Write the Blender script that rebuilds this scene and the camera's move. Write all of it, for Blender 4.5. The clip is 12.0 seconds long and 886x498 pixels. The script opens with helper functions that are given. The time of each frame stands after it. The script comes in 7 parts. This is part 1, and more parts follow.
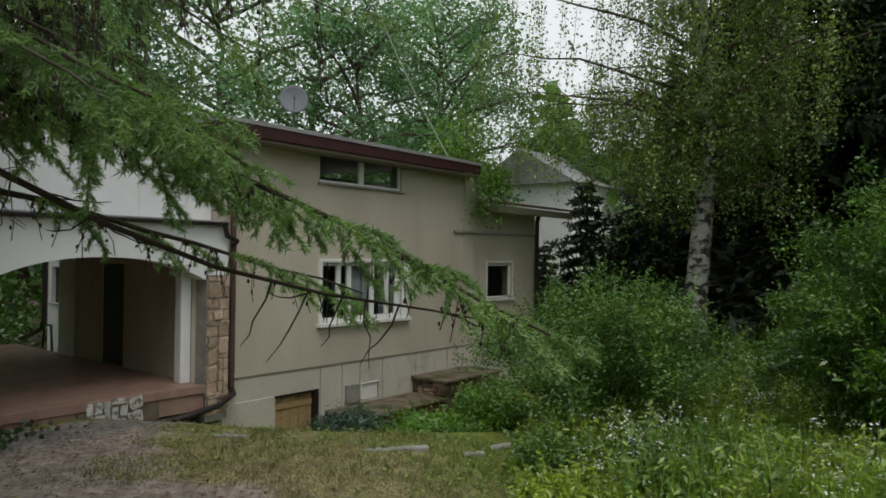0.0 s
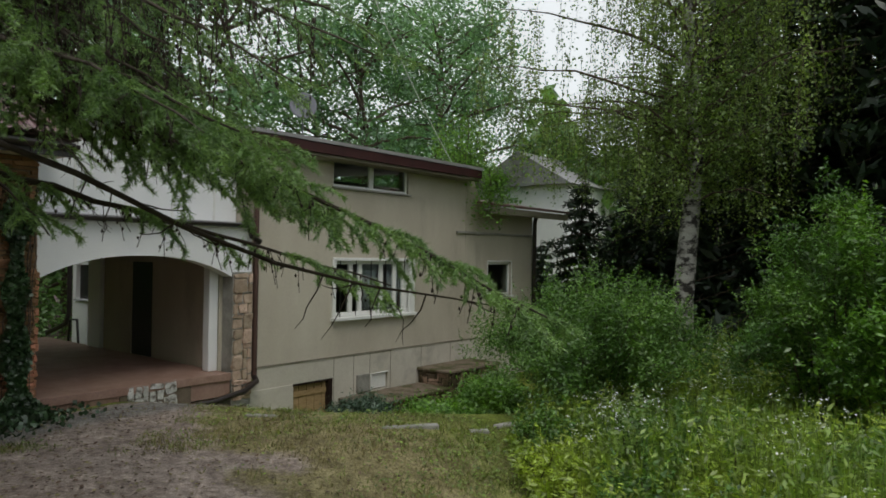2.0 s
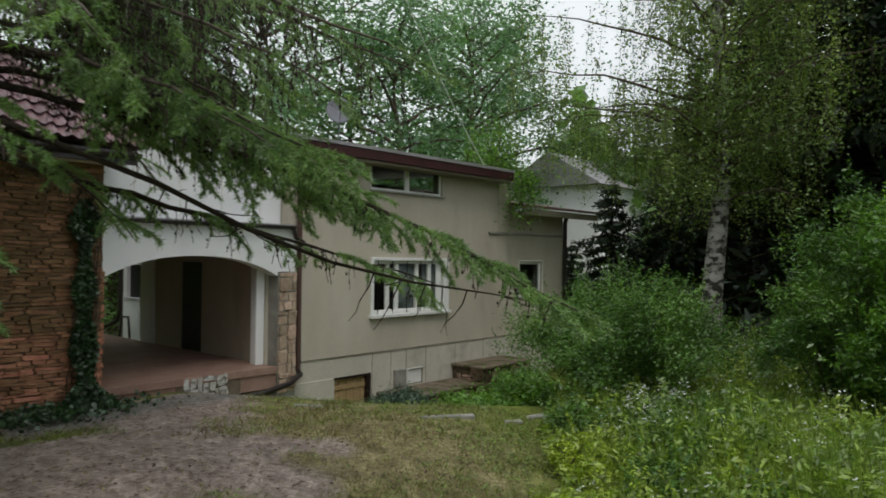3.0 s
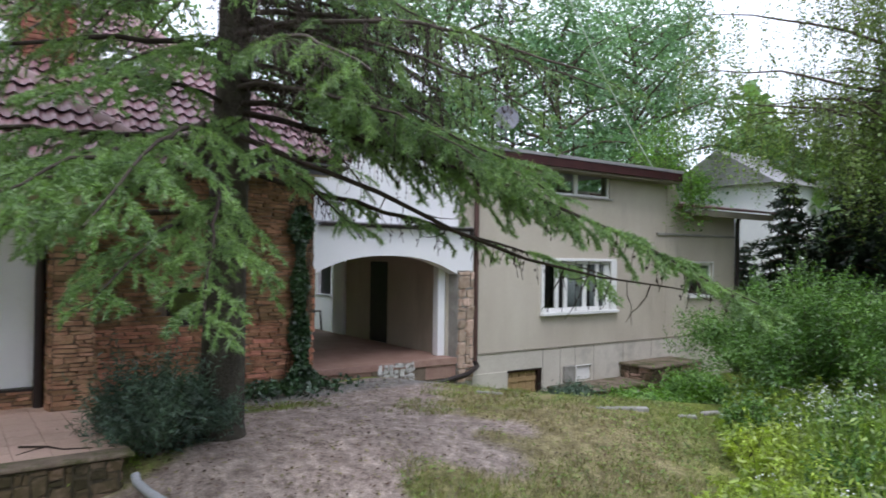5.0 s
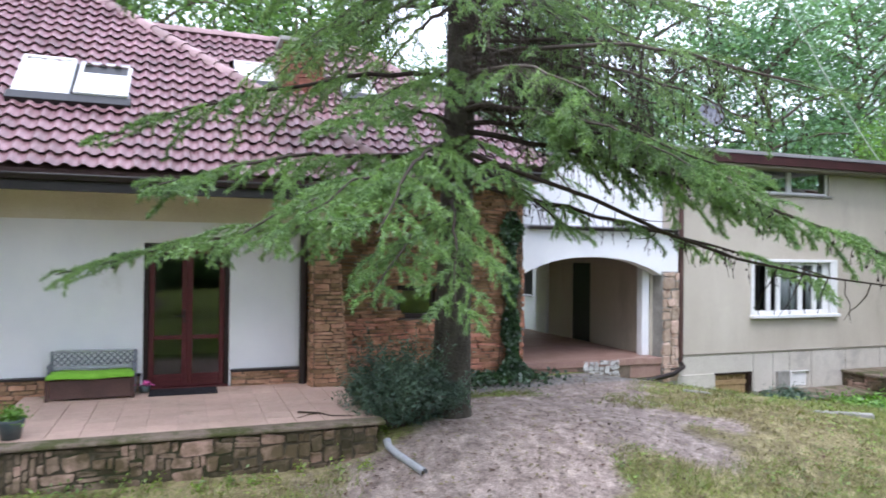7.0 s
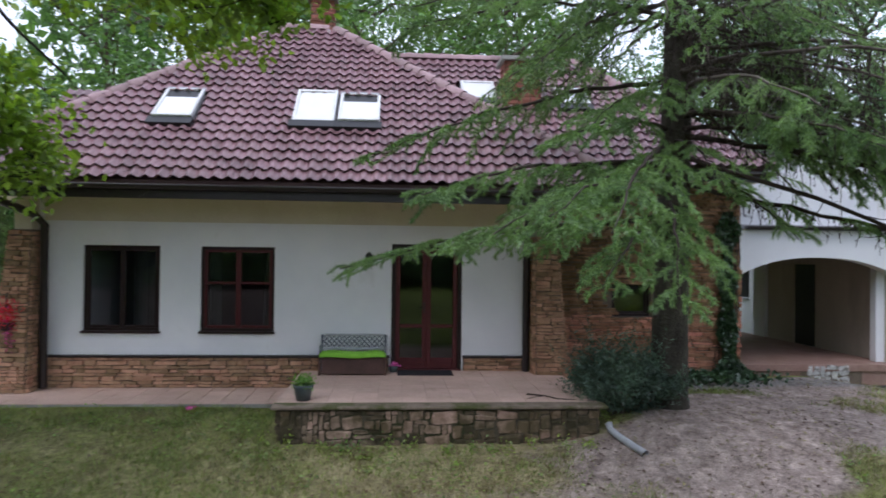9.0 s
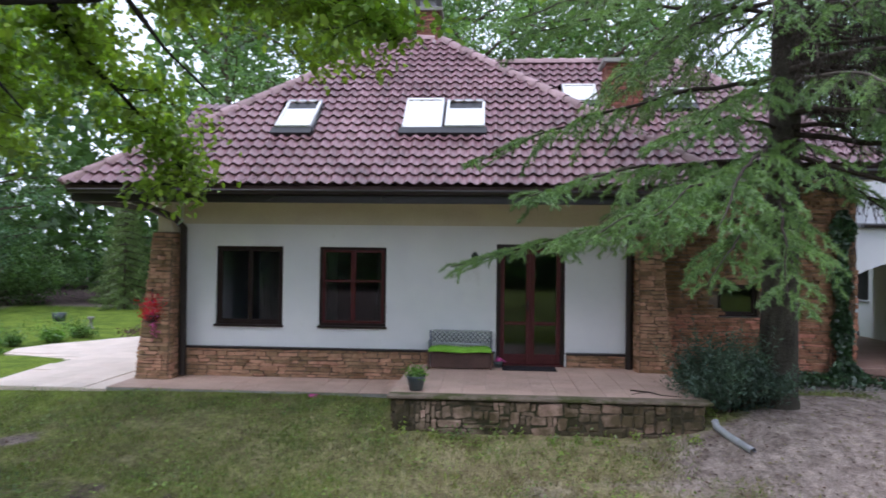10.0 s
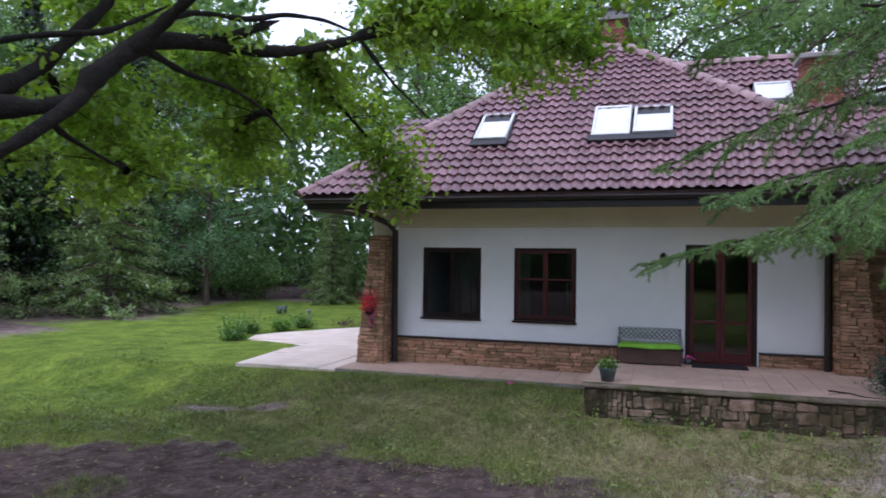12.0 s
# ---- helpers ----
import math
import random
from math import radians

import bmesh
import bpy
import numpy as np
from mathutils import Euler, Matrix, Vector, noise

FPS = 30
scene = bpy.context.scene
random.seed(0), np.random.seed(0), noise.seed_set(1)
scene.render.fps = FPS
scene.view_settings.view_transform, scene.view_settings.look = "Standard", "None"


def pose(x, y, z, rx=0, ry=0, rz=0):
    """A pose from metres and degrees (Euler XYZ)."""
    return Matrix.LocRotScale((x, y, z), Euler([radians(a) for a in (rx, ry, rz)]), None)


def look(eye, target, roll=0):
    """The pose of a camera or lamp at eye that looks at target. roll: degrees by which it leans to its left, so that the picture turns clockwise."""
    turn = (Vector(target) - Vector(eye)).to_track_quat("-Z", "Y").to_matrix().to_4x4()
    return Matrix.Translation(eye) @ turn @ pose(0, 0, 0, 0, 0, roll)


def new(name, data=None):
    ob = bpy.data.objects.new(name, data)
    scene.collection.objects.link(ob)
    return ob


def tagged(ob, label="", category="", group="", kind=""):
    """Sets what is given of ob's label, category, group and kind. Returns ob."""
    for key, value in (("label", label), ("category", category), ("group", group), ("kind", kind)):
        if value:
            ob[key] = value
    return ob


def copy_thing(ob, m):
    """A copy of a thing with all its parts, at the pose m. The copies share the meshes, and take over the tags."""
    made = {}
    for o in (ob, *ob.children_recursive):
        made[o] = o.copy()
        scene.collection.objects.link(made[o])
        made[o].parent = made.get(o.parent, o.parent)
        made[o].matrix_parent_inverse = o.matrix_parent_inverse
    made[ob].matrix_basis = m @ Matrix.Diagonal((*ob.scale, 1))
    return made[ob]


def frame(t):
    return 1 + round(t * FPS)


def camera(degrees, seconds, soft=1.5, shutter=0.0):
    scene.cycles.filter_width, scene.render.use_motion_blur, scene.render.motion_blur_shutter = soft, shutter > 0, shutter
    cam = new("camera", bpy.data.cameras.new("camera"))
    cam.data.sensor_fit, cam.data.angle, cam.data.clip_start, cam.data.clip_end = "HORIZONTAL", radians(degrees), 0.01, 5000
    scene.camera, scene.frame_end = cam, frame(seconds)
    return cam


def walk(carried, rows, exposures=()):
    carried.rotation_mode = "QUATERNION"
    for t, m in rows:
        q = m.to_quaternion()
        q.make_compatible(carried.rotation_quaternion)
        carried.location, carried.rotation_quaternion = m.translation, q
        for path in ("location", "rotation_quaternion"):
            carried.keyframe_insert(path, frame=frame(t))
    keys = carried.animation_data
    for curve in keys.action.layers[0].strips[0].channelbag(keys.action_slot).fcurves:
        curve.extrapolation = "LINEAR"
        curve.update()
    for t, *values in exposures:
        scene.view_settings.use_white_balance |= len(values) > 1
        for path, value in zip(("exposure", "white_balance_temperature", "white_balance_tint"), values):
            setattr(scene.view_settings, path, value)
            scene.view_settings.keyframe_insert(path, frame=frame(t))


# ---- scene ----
cam = camera(64.6, 12.0, soft=1.7, shutter=0.5)
PATH = [
    (0, (0.611, 0.693, 2.5), (-0.656, 2.24, 2.523), 0.7),
    (0.5, (0.739, 0.481, 2.489), (-0.526, 2.03, 2.513), 0.7),
    (1, (0.881, 0.26, 2.489), (-0.383, 1.81, 2.512), 0.7),
    (1.5, (1.038, 0.003, 2.493), (-0.225, 1.553, 2.515), 0.8),
    (2, (1.154, -0.23, 2.494), (-0.106, 1.323, 2.515), 0.8),
    (2.5, (1.324, -0.503, 2.496), (0.047, 1.036, 2.516), 0.7),
    (3, (1.456, -0.731, 2.489), (0.131, 0.768, 2.509), 0.7),
    (5, (1.846, -1.548, 2.435), (0.225, -0.376, 2.457), 0.8),
    (5.5, (1.973, -1.717, 2.424), (0.278, -0.656, 2.447), 0.7),
    (6, (2.154, -1.879, 2.426), (0.392, -0.933, 2.449), 0.7),
    (6.5, (2.273, -2.035, 2.425), (0.451, -1.21, 2.446), 0.7),
    (7, (2.456, -2.191, 2.409), (0.58, -1.498, 2.432), 0.6),
    (9, (3.321, -2.719, 2.351), (1.326, -2.575, 2.376), 0.7),
    (9.5, (3.553, -2.802, 2.352), (1.553, -2.796, 2.374), 0.7),
    (10, (3.787, -2.86, 2.305), (1.791, -2.991, 2.333), 0.7),
    (10.5, (4.032, -2.88, 2.286), (2.05, -3.149, 2.316), 0.7),
    (11, (4.251, -2.879, 2.274), (2.291, -3.277, 2.303), 0.7),
    (11.5, (4.533, -2.906, 2.284), (2.604, -3.433, 2.31), 0.7),
    (12, (4.811, -2.937, 2.292), (2.911, -3.561, 2.316), 0.7),
]
EXPOSURES = [(0, -0.62, 7000, 8), (3, -0.54, 6900, 8), (5, 0.3, 6150, 18), (6, 0.63, 6000, 20), (7, 0.93, 5900, 20), (9, 0.0, 5900, 19), (10.5, 0.31, 5750, 22), (12, 0.0, 5650, 25)]
walk(cam, [(t, look(eye, target, roll)) for t, eye, target, roll in PATH], EXPOSURES)

# ---- world and light: an even, overcast sky ----
world = bpy.data.worlds.new("overcast_sky")
scene.world = world
world.use_nodes = True
wn, wl = world.node_tree.nodes, world.node_tree.links
sky = wn.new("ShaderNodeTexSky")
sky.sky_type, sky.sun_disc = "NISHITA", False
sky.sun_elevation, sky.sun_rotation = radians(55), radians(120)
sky_low = wn.new("ShaderNodeMixRGB")
sky_low.blend_type, sky_low.inputs[0].default_value = "MIX", 0.93
sky_low.inputs[2].default_value = (8.8, 9.5, 10.4, 1)
wl.new(sky.outputs[0], sky_low.inputs[1])
wl.new(sky_low.outputs[0], wn["Background"].inputs[0])
wn["Background"].inputs[1].default_value = 0.15
sun_data = bpy.data.lights.new("sun", "SUN")
sun_data.energy, sun_data.angle, sun_data.color = 1.2, radians(25), (1.0, 0.98, 0.95)
sun = new("sun", sun_data)
sun.matrix_world = look((20, -14, 40), (0, 0, 0))


# ---- materials ----
def nodes_of(name):
    m = bpy.data.materials.new(name)
    m.use_nodes = True
    return m, m.node_tree.nodes, m.node_tree.links


def rgb(c):
    return (c[0], c[1], c[2], 1)


def grain(nd, lk, scale, detail=4, rough=0.6, stretch=None):
    geo = nd.new("ShaderNodeNewGeometry")
    tex = nd.new("ShaderNodeTexNoise")
    tex.inputs["Scale"].default_value = scale
    tex.inputs["Detail"].default_value = detail
    tex.inputs["Roughness"].default_value = rough
    if stretch:
        mp = nd.new("ShaderNodeVectorMath")
        mp.operation = "MULTIPLY"
        mp.inputs[1].default_value = stretch
        lk.new(geo.outputs["Position"], mp.inputs[0])
        lk.new(mp.outputs[0], tex.inputs["Vector"])
    else:
        lk.new(geo.outputs["Position"], tex.inputs["Vector"])
    return tex.outputs["Fac"]


def ramp(nd, lk, fac, lo, hi, a, b):
    r = nd.new("ShaderNodeValToRGB")
    r.color_ramp.elements[0].position, r.color_ramp.elements[1].position = lo, hi
    r.color_ramp.elements[0].color, r.color_ramp.elements[1].color = rgb(a), rgb(b)
    lk.new(fac, r.inputs[0])
    return r.outputs[0]


def mix(nd, lk, fac, a, b, kind="MIX"):
    m = nd.new("ShaderNodeMixRGB")
    m.blend_type = kind
    for k, v in ((0, fac), (1, a), (2, b)):
        if isinstance(v, (int, float)):
            m.inputs[k].default_value = v
        elif isinstance(v, tuple):
            m.inputs[k].default_value = rgb(v)
        else:
            lk.new(v, m.inputs[k])
    return m.outputs[0]


def surface(name, a, b, scale=3.0, fine=40.0, rough=0.8, bump=0.25, metal=0.0, vary=0.0, island=0.0, stain=None,
            stain_at=(0.55, 0.75), stain_scale=1.2, stretch=None, depth=0.01, spec=0.35):
    """A weathered surface: two tones at a coarse scale, grain at a fine one, stains of their own shape, relief."""
    m, nd, lk = nodes_of(name)
    p = nd["Principled BSDF"]
    p.inputs["Specular IOR Level"].default_value = spec
    col = ramp(nd, lk, grain(nd, lk, scale, stretch=stretch), 0.3, 0.7, a, b)
    f = grain(nd, lk, fine, 3)
    col = mix(nd, lk, 0.35, col, ramp(nd, lk, f, 0.25, 0.75, (0.25, 0.25, 0.25), (0.85, 0.85, 0.85)), "OVERLAY")
    if stain:
        fac = ramp(nd, lk, grain(nd, lk, stain_scale, 6, 0.65, stretch), stain_at[0], stain_at[1], (0, 0, 0), (1, 1, 1))
        col = mix(nd, lk, fac, col, stain)
    for amount, node, socket in ((vary, "ShaderNodeObjectInfo", "Random"), (island, "ShaderNodeNewGeometry", "Random Per Island")):
        if amount:
            src = nd.new(node)
            hsv = nd.new("ShaderNodeHueSaturation")
            mr = nd.new("ShaderNodeMapRange")
            mr.inputs["To Min"].default_value, mr.inputs["To Max"].default_value = 1 - amount, 1 + amount
            lk.new(src.outputs[socket], mr.inputs["Value"])
            lk.new(mr.outputs[0], hsv.inputs["Value"])
            hue = nd.new("ShaderNodeMapRange")
            hue.inputs["To Min"].default_value, hue.inputs["To Max"].default_value = 0.5 + amount * 0.035, 0.5 - amount * 0.035
            lk.new(src.outputs[socket], hue.inputs["Value"])
            lk.new(hue.outputs[0], hsv.inputs["Hue"])
            lk.new(col, hsv.inputs["Color"])
            col = hsv.outputs[0]
    lk.new(col, p.inputs["Base Color"])
    p.inputs["Roughness"].default_value, p.inputs["Metallic"].default_value = rough, metal
    if bump:
        bn = nd.new("ShaderNodeBump")
        bn.inputs["Strength"].default_value, bn.inputs["Distance"].default_value = bump, depth
        lk.new(f, bn.inputs["Height"])
        lk.new(bn.outputs[0], p.inputs["Normal"])
    return m


def foliage(name, a, b, scale=0.8, through_light=0.35, gloss=0.08, var=0.5):
    """Leaves: two greens by clump, each leaf a little different, light passing through."""
    m, nd, lk = nodes_of(name)
    nd.remove(nd["Principled BSDF"])
    col = ramp(nd, lk, grain(nd, lk, scale, 3), 0.35, 0.68, a, b)
    geo = nd.new("ShaderNodeNewGeometry")
    mr = nd.new("ShaderNodeMapRange")
    mr.inputs["To Min"].default_value, mr.inputs["To Max"].default_value = 1 - var, 1 + var
    lk.new(geo.outputs["Random Per Island"], mr.inputs["Value"])
    hsv = nd.new("ShaderNodeHueSaturation")
    lk.new(mr.outputs[0], hsv.inputs["Value"])
    lk.new(col, hsv.inputs["Color"])
    di, tr, gl = nd.new("ShaderNodeBsdfDiffuse"), nd.new("ShaderNodeBsdfTranslucent"), nd.new("ShaderNodeBsdfGlossy")
    gl.inputs["Roughness"].default_value = 0.45
    lk.new(hsv.outputs[0], di.inputs[0])
    warm = mix(nd, lk, 1.0, hsv.outputs[0], (1.15, 1.2, 0.5), "MULTIPLY")
    lk.new(warm, tr.inputs[0])
    m1, m2 = nd.new("ShaderNodeMixShader"), nd.new("ShaderNodeMixShader")
    m1.inputs[0].default_value, m2.inputs[0].default_value = through_light, gloss
    lk.new(di.outputs[0], m1.inputs[1]), lk.new(tr.outputs[0], m1.inputs[2])
    lk.new(m1.outputs[0], m2.inputs[1]), lk.new(gl.outputs[0], m2.inputs[2])
    lk.new(m2.outputs[0], nd["Material Output"].inputs[0])
    return m


def glass(name, tint=(0.9, 0.95, 0.95), clear=0.86):
    m, nd, lk = nodes_of(name)
    nd.remove(nd["Principled BSDF"])
    tr, gl, mx = nd.new("ShaderNodeBsdfTransparent"), nd.new("ShaderNodeBsdfGlossy"), nd.new("ShaderNodeMixShader")
    lw, pw, fr = nd.new("ShaderNodeLayerWeight"), nd.new("ShaderNodeMath"), nd.new("ShaderNodeMath")
    lw.inputs[0].default_value = 0.5
    pw.operation, pw.inputs[1].default_value = "POWER", 4.0
    fr.operation, fr.inputs[1].default_value, fr.inputs[2].default_value = "MULTIPLY_ADD", 0.92, 0.06
    lk.new(lw.outputs["Facing"], pw.inputs[0])
    lk.new(pw.outputs[0], fr.inputs[0])
    tr.inputs[0].default_value = rgb(tuple(clear * t for t in tint))
    gl.inputs["Roughness"].default_value = 0.03
    lk.new(fr.outputs[0], mx.inputs[0])
    lk.new(tr.outputs[0], mx.inputs[1]), lk.new(gl.outputs[0], mx.inputs[2])
    lk.new(mx.outputs[0], nd["Material Output"].inputs[0])
    return m


M_WHITE = surface("white_render", (0.78, 0.79, 0.81), (0.86, 0.865, 0.87), 1.2, 90, 0.9, 0.15, stain=(0.6, 0.6, 0.57), stain_at=(0.62, 0.85))
M_WHITEWASH = surface("flaking_whitewash", (0.4, 0.39, 0.37), (0.62, 0.61, 0.59), 9, 40, 0.9, 0.6, vary=0.15, stain=(0.16, 0.14, 0.12), stain_at=(0.5, 0.62), stain_scale=11)
M_SOFFIT = surface("cream_plaster", (0.62, 0.56, 0.44), (0.7, 0.64, 0.5), 1.5, 60, 0.9, 0.1)
M_BEIGE = surface("weathered_beige_render", (0.45, 0.40, 0.325), (0.56, 0.51, 0.425), 0.9, 110, 0.92, 0.35, stain=(0.33, 0.29, 0.235), stain_at=(0.56, 0.8), stain_scale=0.8, stretch=(1, 1, 0.35))
M_GREYBASE = surface("grey_cement_render", (0.5, 0.46, 0.395), (0.6, 0.56, 0.49), 1.1, 70, 0.92, 0.35, stain=(0.34, 0.32, 0.28), stain_at=(0.55, 0.78), stain_scale=1.3)
M_DARKREND = surface("dark_grey_render", (0.2, 0.18, 0.14), (0.27, 0.24, 0.19), 1.0, 80, 0.92, 0.3)
M_PAINT = surface("white_paint", (0.72, 0.72, 0.7), (0.82, 0.82, 0.8), 6, 120, 0.5, 0.08, stain=(0.55, 0.53, 0.48), stain_at=(0.66, 0.85), stain_scale=5)
M_STONE = surface("ochre_sandstone", (0.215, 0.13, 0.072), (0.37, 0.25, 0.145), 5, 45, 0.88, 0.6, vary=0.38, island=0.38, stain=(0.16, 0.12, 0.09), stain_at=(0.6, 0.75), stain_scale=7)
M_STONE_PIER = surface("pale_pink_stone", (0.34, 0.24, 0.175), (0.56, 0.43, 0.34), 5, 45, 0.88, 0.6, vary=0.3, stain=(0.22, 0.13, 0.09), stain_at=(0.56, 0.7), stain_scale=6)
M_STONE_RED = surface("red_brown_sandstone", (0.24, 0.115, 0.062), (0.4, 0.225, 0.125), 5, 45, 0.88, 0.6, vary=0.38, island=0.38, stain=(0.13, 0.08, 0.06), stain_at=(0.6, 0.75), stain_scale=7)
M_STONE_PALE = surface("pale_field_stone", (0.135, 0.098, 0.065), (0.26, 0.2, 0.14), 3, 30, 0.9, 0.8, vary=0.55, island=0.55, stain=(0.06, 0.05, 0.024), stain_at=(0.38, 0.58), stain_scale=2.4)
M_MORTAR = surface("dark_mortar", (0.13, 0.10, 0.075), (0.2, 0.155, 0.115), 8, 60, 0.95, 0.4)
M_MORTAR_PALE = surface("mossy_mortar", (0.05, 0.042, 0.028), (0.11, 0.09, 0.06), 5, 30, 0.95, 0.8, stain=(0.045, 0.05, 0.02), stain_at=(0.5, 0.62), stain_scale=2.6)
M_TILE = surface("plum_roof_tile", (0.17, 0.088, 0.098), (0.29, 0.165, 0.175), 1.6, 60, 0.34, 0.12, vary=0.18, island=0.18, stain=(0.10, 0.06, 0.06), stain_at=(0.58, 0.78), stain_scale=1.4, spec=0.5)
M_ROOFDECK = surface("roof_underlay", (0.09, 0.05, 0.05), (0.12, 0.07, 0.07), 5, 40)
M_RIDGE = surface("ridge_tile_clay", (0.26, 0.165, 0.165), (0.38, 0.26, 0.255), 3, 60, 0.6, 0.2, vary=0.2, island=0.2)
M_BRICK = surface("chimney_brick", (0.18, 0.075, 0.05), (0.28, 0.125, 0.08), 8, 60, 0.9, 0.5, vary=0.25, island=0.25)
M_CONCRETE = surface("grey_concrete", (0.24, 0.23, 0.21), (0.38, 0.37, 0.34), 3, 60, 0.92, 0.4, stain=(0.2, 0.2, 0.17), stain_at=(0.55, 0.75), stain_scale=4)
M_BROWN = surface("dark_brown_metal", (0.018, 0.013, 0.013), (0.03, 0.022, 0.021), 5, 90, 0.4, 0.05, spec=0.5)
M_DARKWOOD = surface("dark_stained_wood", (0.015, 0.008, 0.0075), (0.028, 0.014, 0.012), 7, 60, 0.45, 0.15, stretch=(1, 1, 6))
M_REDWOOD = surface("red_brown_wood", (0.07, 0.013, 0.015), (0.11, 0.022, 0.022), 7, 60, 0.45, 0.15, stretch=(1, 1, 6))
M_RUSTRED = surface("red_painted_fascia", (0.03, 0.012, 0.012), (0.06, 0.02, 0.02), 3, 60, 0.6, 0.2, stain=(0.06, 0.02, 0.021), stain_at=(0.5, 0.7))
M_PIPE = surface("brown_downpipe", (0.07, 0.04, 0.034), (0.11, 0.06, 0.05), 4, 60, 0.5, 0.1)
M_GREYPIPE = surface("grey_drainpipe", (0.3, 0.31, 0.33), (0.42, 0.43, 0.45), 6, 60, 0.5, 0.1)
M_PAVER = surface("pink_terrace_tile", (0.48, 0.335, 0.27), (0.57, 0.41, 0.335), 2.2, 50, 0.7, 0.15, vary=0.06, island=0.06, stain=(0.36, 0.26, 0.2), stain_at=(0.58, 0.8), stain_scale=2.5)
M_PATIO = surface("pale_patio_paver", (0.68, 0.565, 0.48), (0.77, 0.66, 0.57), 2.2, 50, 0.8, 0.15, vary=0.06, island=0.06)
M_PORCH = surface("red_clay_floor_tile", (0.25, 0.145, 0.112), (0.36, 0.235, 0.19), 2.5, 50, 0.55, 0.15, island=0.08, stain=(0.42, 0.29, 0.225), stain_at=(0.56, 0.8))
M_JOINT = surface("tile_joint", (0.4, 0.295, 0.24), (0.47, 0.35, 0.285), 8, 60)
M_BOARD = surface("weathered_plywood", (0.3, 0.2, 0.1), (0.42, 0.29, 0.15), 6, 50, 0.85, 0.3, stretch=(1, 1, 5))
M_ROOFMETAL = surface("grey_roofing_sheet", (0.26, 0.25, 0.26), (0.38, 0.37, 0.38), 1.5, 60, 0.45, 0.1, metal=0.2)
M_DISH = surface("grey_dish_metal", (0.13, 0.135, 0.16), (0.17, 0.175, 0.2), 3, 90, 0.5, 0.03)
M_BENCH = surface("grey_cast_metal", (0.13, 0.14, 0.17), (0.2, 0.215, 0.25), 8, 80, 0.45, 0.1)
M_CUSHION = surface("lime_green_cloth", (0.16, 0.38, 0.03), (0.22, 0.48, 0.05), 9, 200, 0.95, 0.2)
M_POT = surface("glazed_dark_pot", (0.05, 0.07, 0.075), (0.09, 0.11, 0.11), 8, 60, 0.35, 0.1)
M_MAT = surface("black_rubber", (0.012, 0.011, 0.014), (0.025, 0.022, 0.028), 9, 120, 0.95, 0.3)
M_RED = surface("red_petal", (0.55, 0.015, 0.025), (0.75, 0.04, 0.06), 12, 80, 0.7, 0.1, island=0.3)
M_RED_CLAY = surface("red_clay", (0.25, 0.03, 0.03), (0.36, 0.05, 0.05), 8, 60, 0.5, 0.1)
M_PINK = surface("pink_petal", (0.7, 0.08, 0.32), (0.85, 0.2, 0.5), 12, 80, 0.7, 0.1, island=0.2)
M_PETALWHITE = surface("white_petal", (0.75, 0.76, 0.74), (0.85, 0.85, 0.83), 12, 80, 0.8, 0.0)
# curtain cloth with the room's dimness put into its colour
M_CURTAIN = surface("dimmed_curtain", (0.1, 0.1, 0.09), (0.16, 0.15, 0.135), 3, 150, 0.95, 0.1)
M_LACE = surface("white_net_curtain", (0.5, 0.5, 0.5), (0.62, 0.62, 0.62), 3, 150, 0.95, 0.1)
# dimness of rooms and porch ceiling is put into this plaster colour
M_INNER = surface("dimmed_plaster", (0.2, 0.17, 0.15), (0.26, 0.22, 0.2), 2, 60)
M_BLIND = surface("white_roof_blind", (0.78, 0.79, 0.8), (0.84, 0.85, 0.86), 3, 80, 0.3, 0.02, spec=0.6)
# black metal; also stands for the darkness in the doorway and roof windows
M_BLACK = surface("black_metal_and_dark_fill", (0.012, 0.012, 0.013), (0.025, 0.025, 0.026), 9, 80, 0.4, 0.05)
M_BARK = surface("grey_brown_bark", (0.075, 0.055, 0.042), (0.15, 0.115, 0.09), 9, 28, 0.95, 0.9, stretch=(1, 1, 0.3), depth=0.03)
# far darker than oak bark: backlight and canopy shade are in the colour
M_OAKBARK = surface("shade_darkened_oak_bark", (0.011, 0.009, 0.008), (0.026, 0.021, 0.018), 9, 26, 0.95, 0.9, depth=0.03)
M_LARCHBARK = surface("grey_larch_bark", (0.036, 0.031, 0.024), (0.09, 0.08, 0.062), 9, 28, 0.95, 0.9, stretch=(1, 1, 0.3), depth=0.03)
M_BIRCHBARK = surface("birch_bark", (0.26, 0.25, 0.23), (0.42, 0.41, 0.38), 3, 30, 0.85, 0.4, stain=(0.03, 0.027, 0.024), stain_at=(0.45, 0.55), stain_scale=3.5, stretch=(1, 1, 1.6))
M_TWIG = surface("larch_twig", (0.03, 0.022, 0.017), (0.06, 0.045, 0.035), 9, 60, 0.95, 0.3)
M_DEADTWIG = surface("grey_dead_twig", (0.065, 0.052, 0.042), (0.13, 0.108, 0.088), 9, 60, 0.95, 0.3)
M_CONE = surface("larch_cone", (0.025, 0.018, 0.014), (0.06, 0.044, 0.034), 9, 60, 0.9, 0.2)
M_LEANTO = surface("dull_red_roof_sheet", (0.14, 0.07, 0.065), (0.21, 0.11, 0.1), 2, 60, 0.6, 0.2, stain=(0.1, 0.09, 0.07), stain_at=(0.5, 0.7))
M_SLAB = surface("mossy_brown_slab", (0.13, 0.1, 0.075), (0.24, 0.19, 0.145), 4, 50, 0.92, 0.5, stain=(0.075, 0.08, 0.028), stain_at=(0.47, 0.6), stain_scale=2.6)
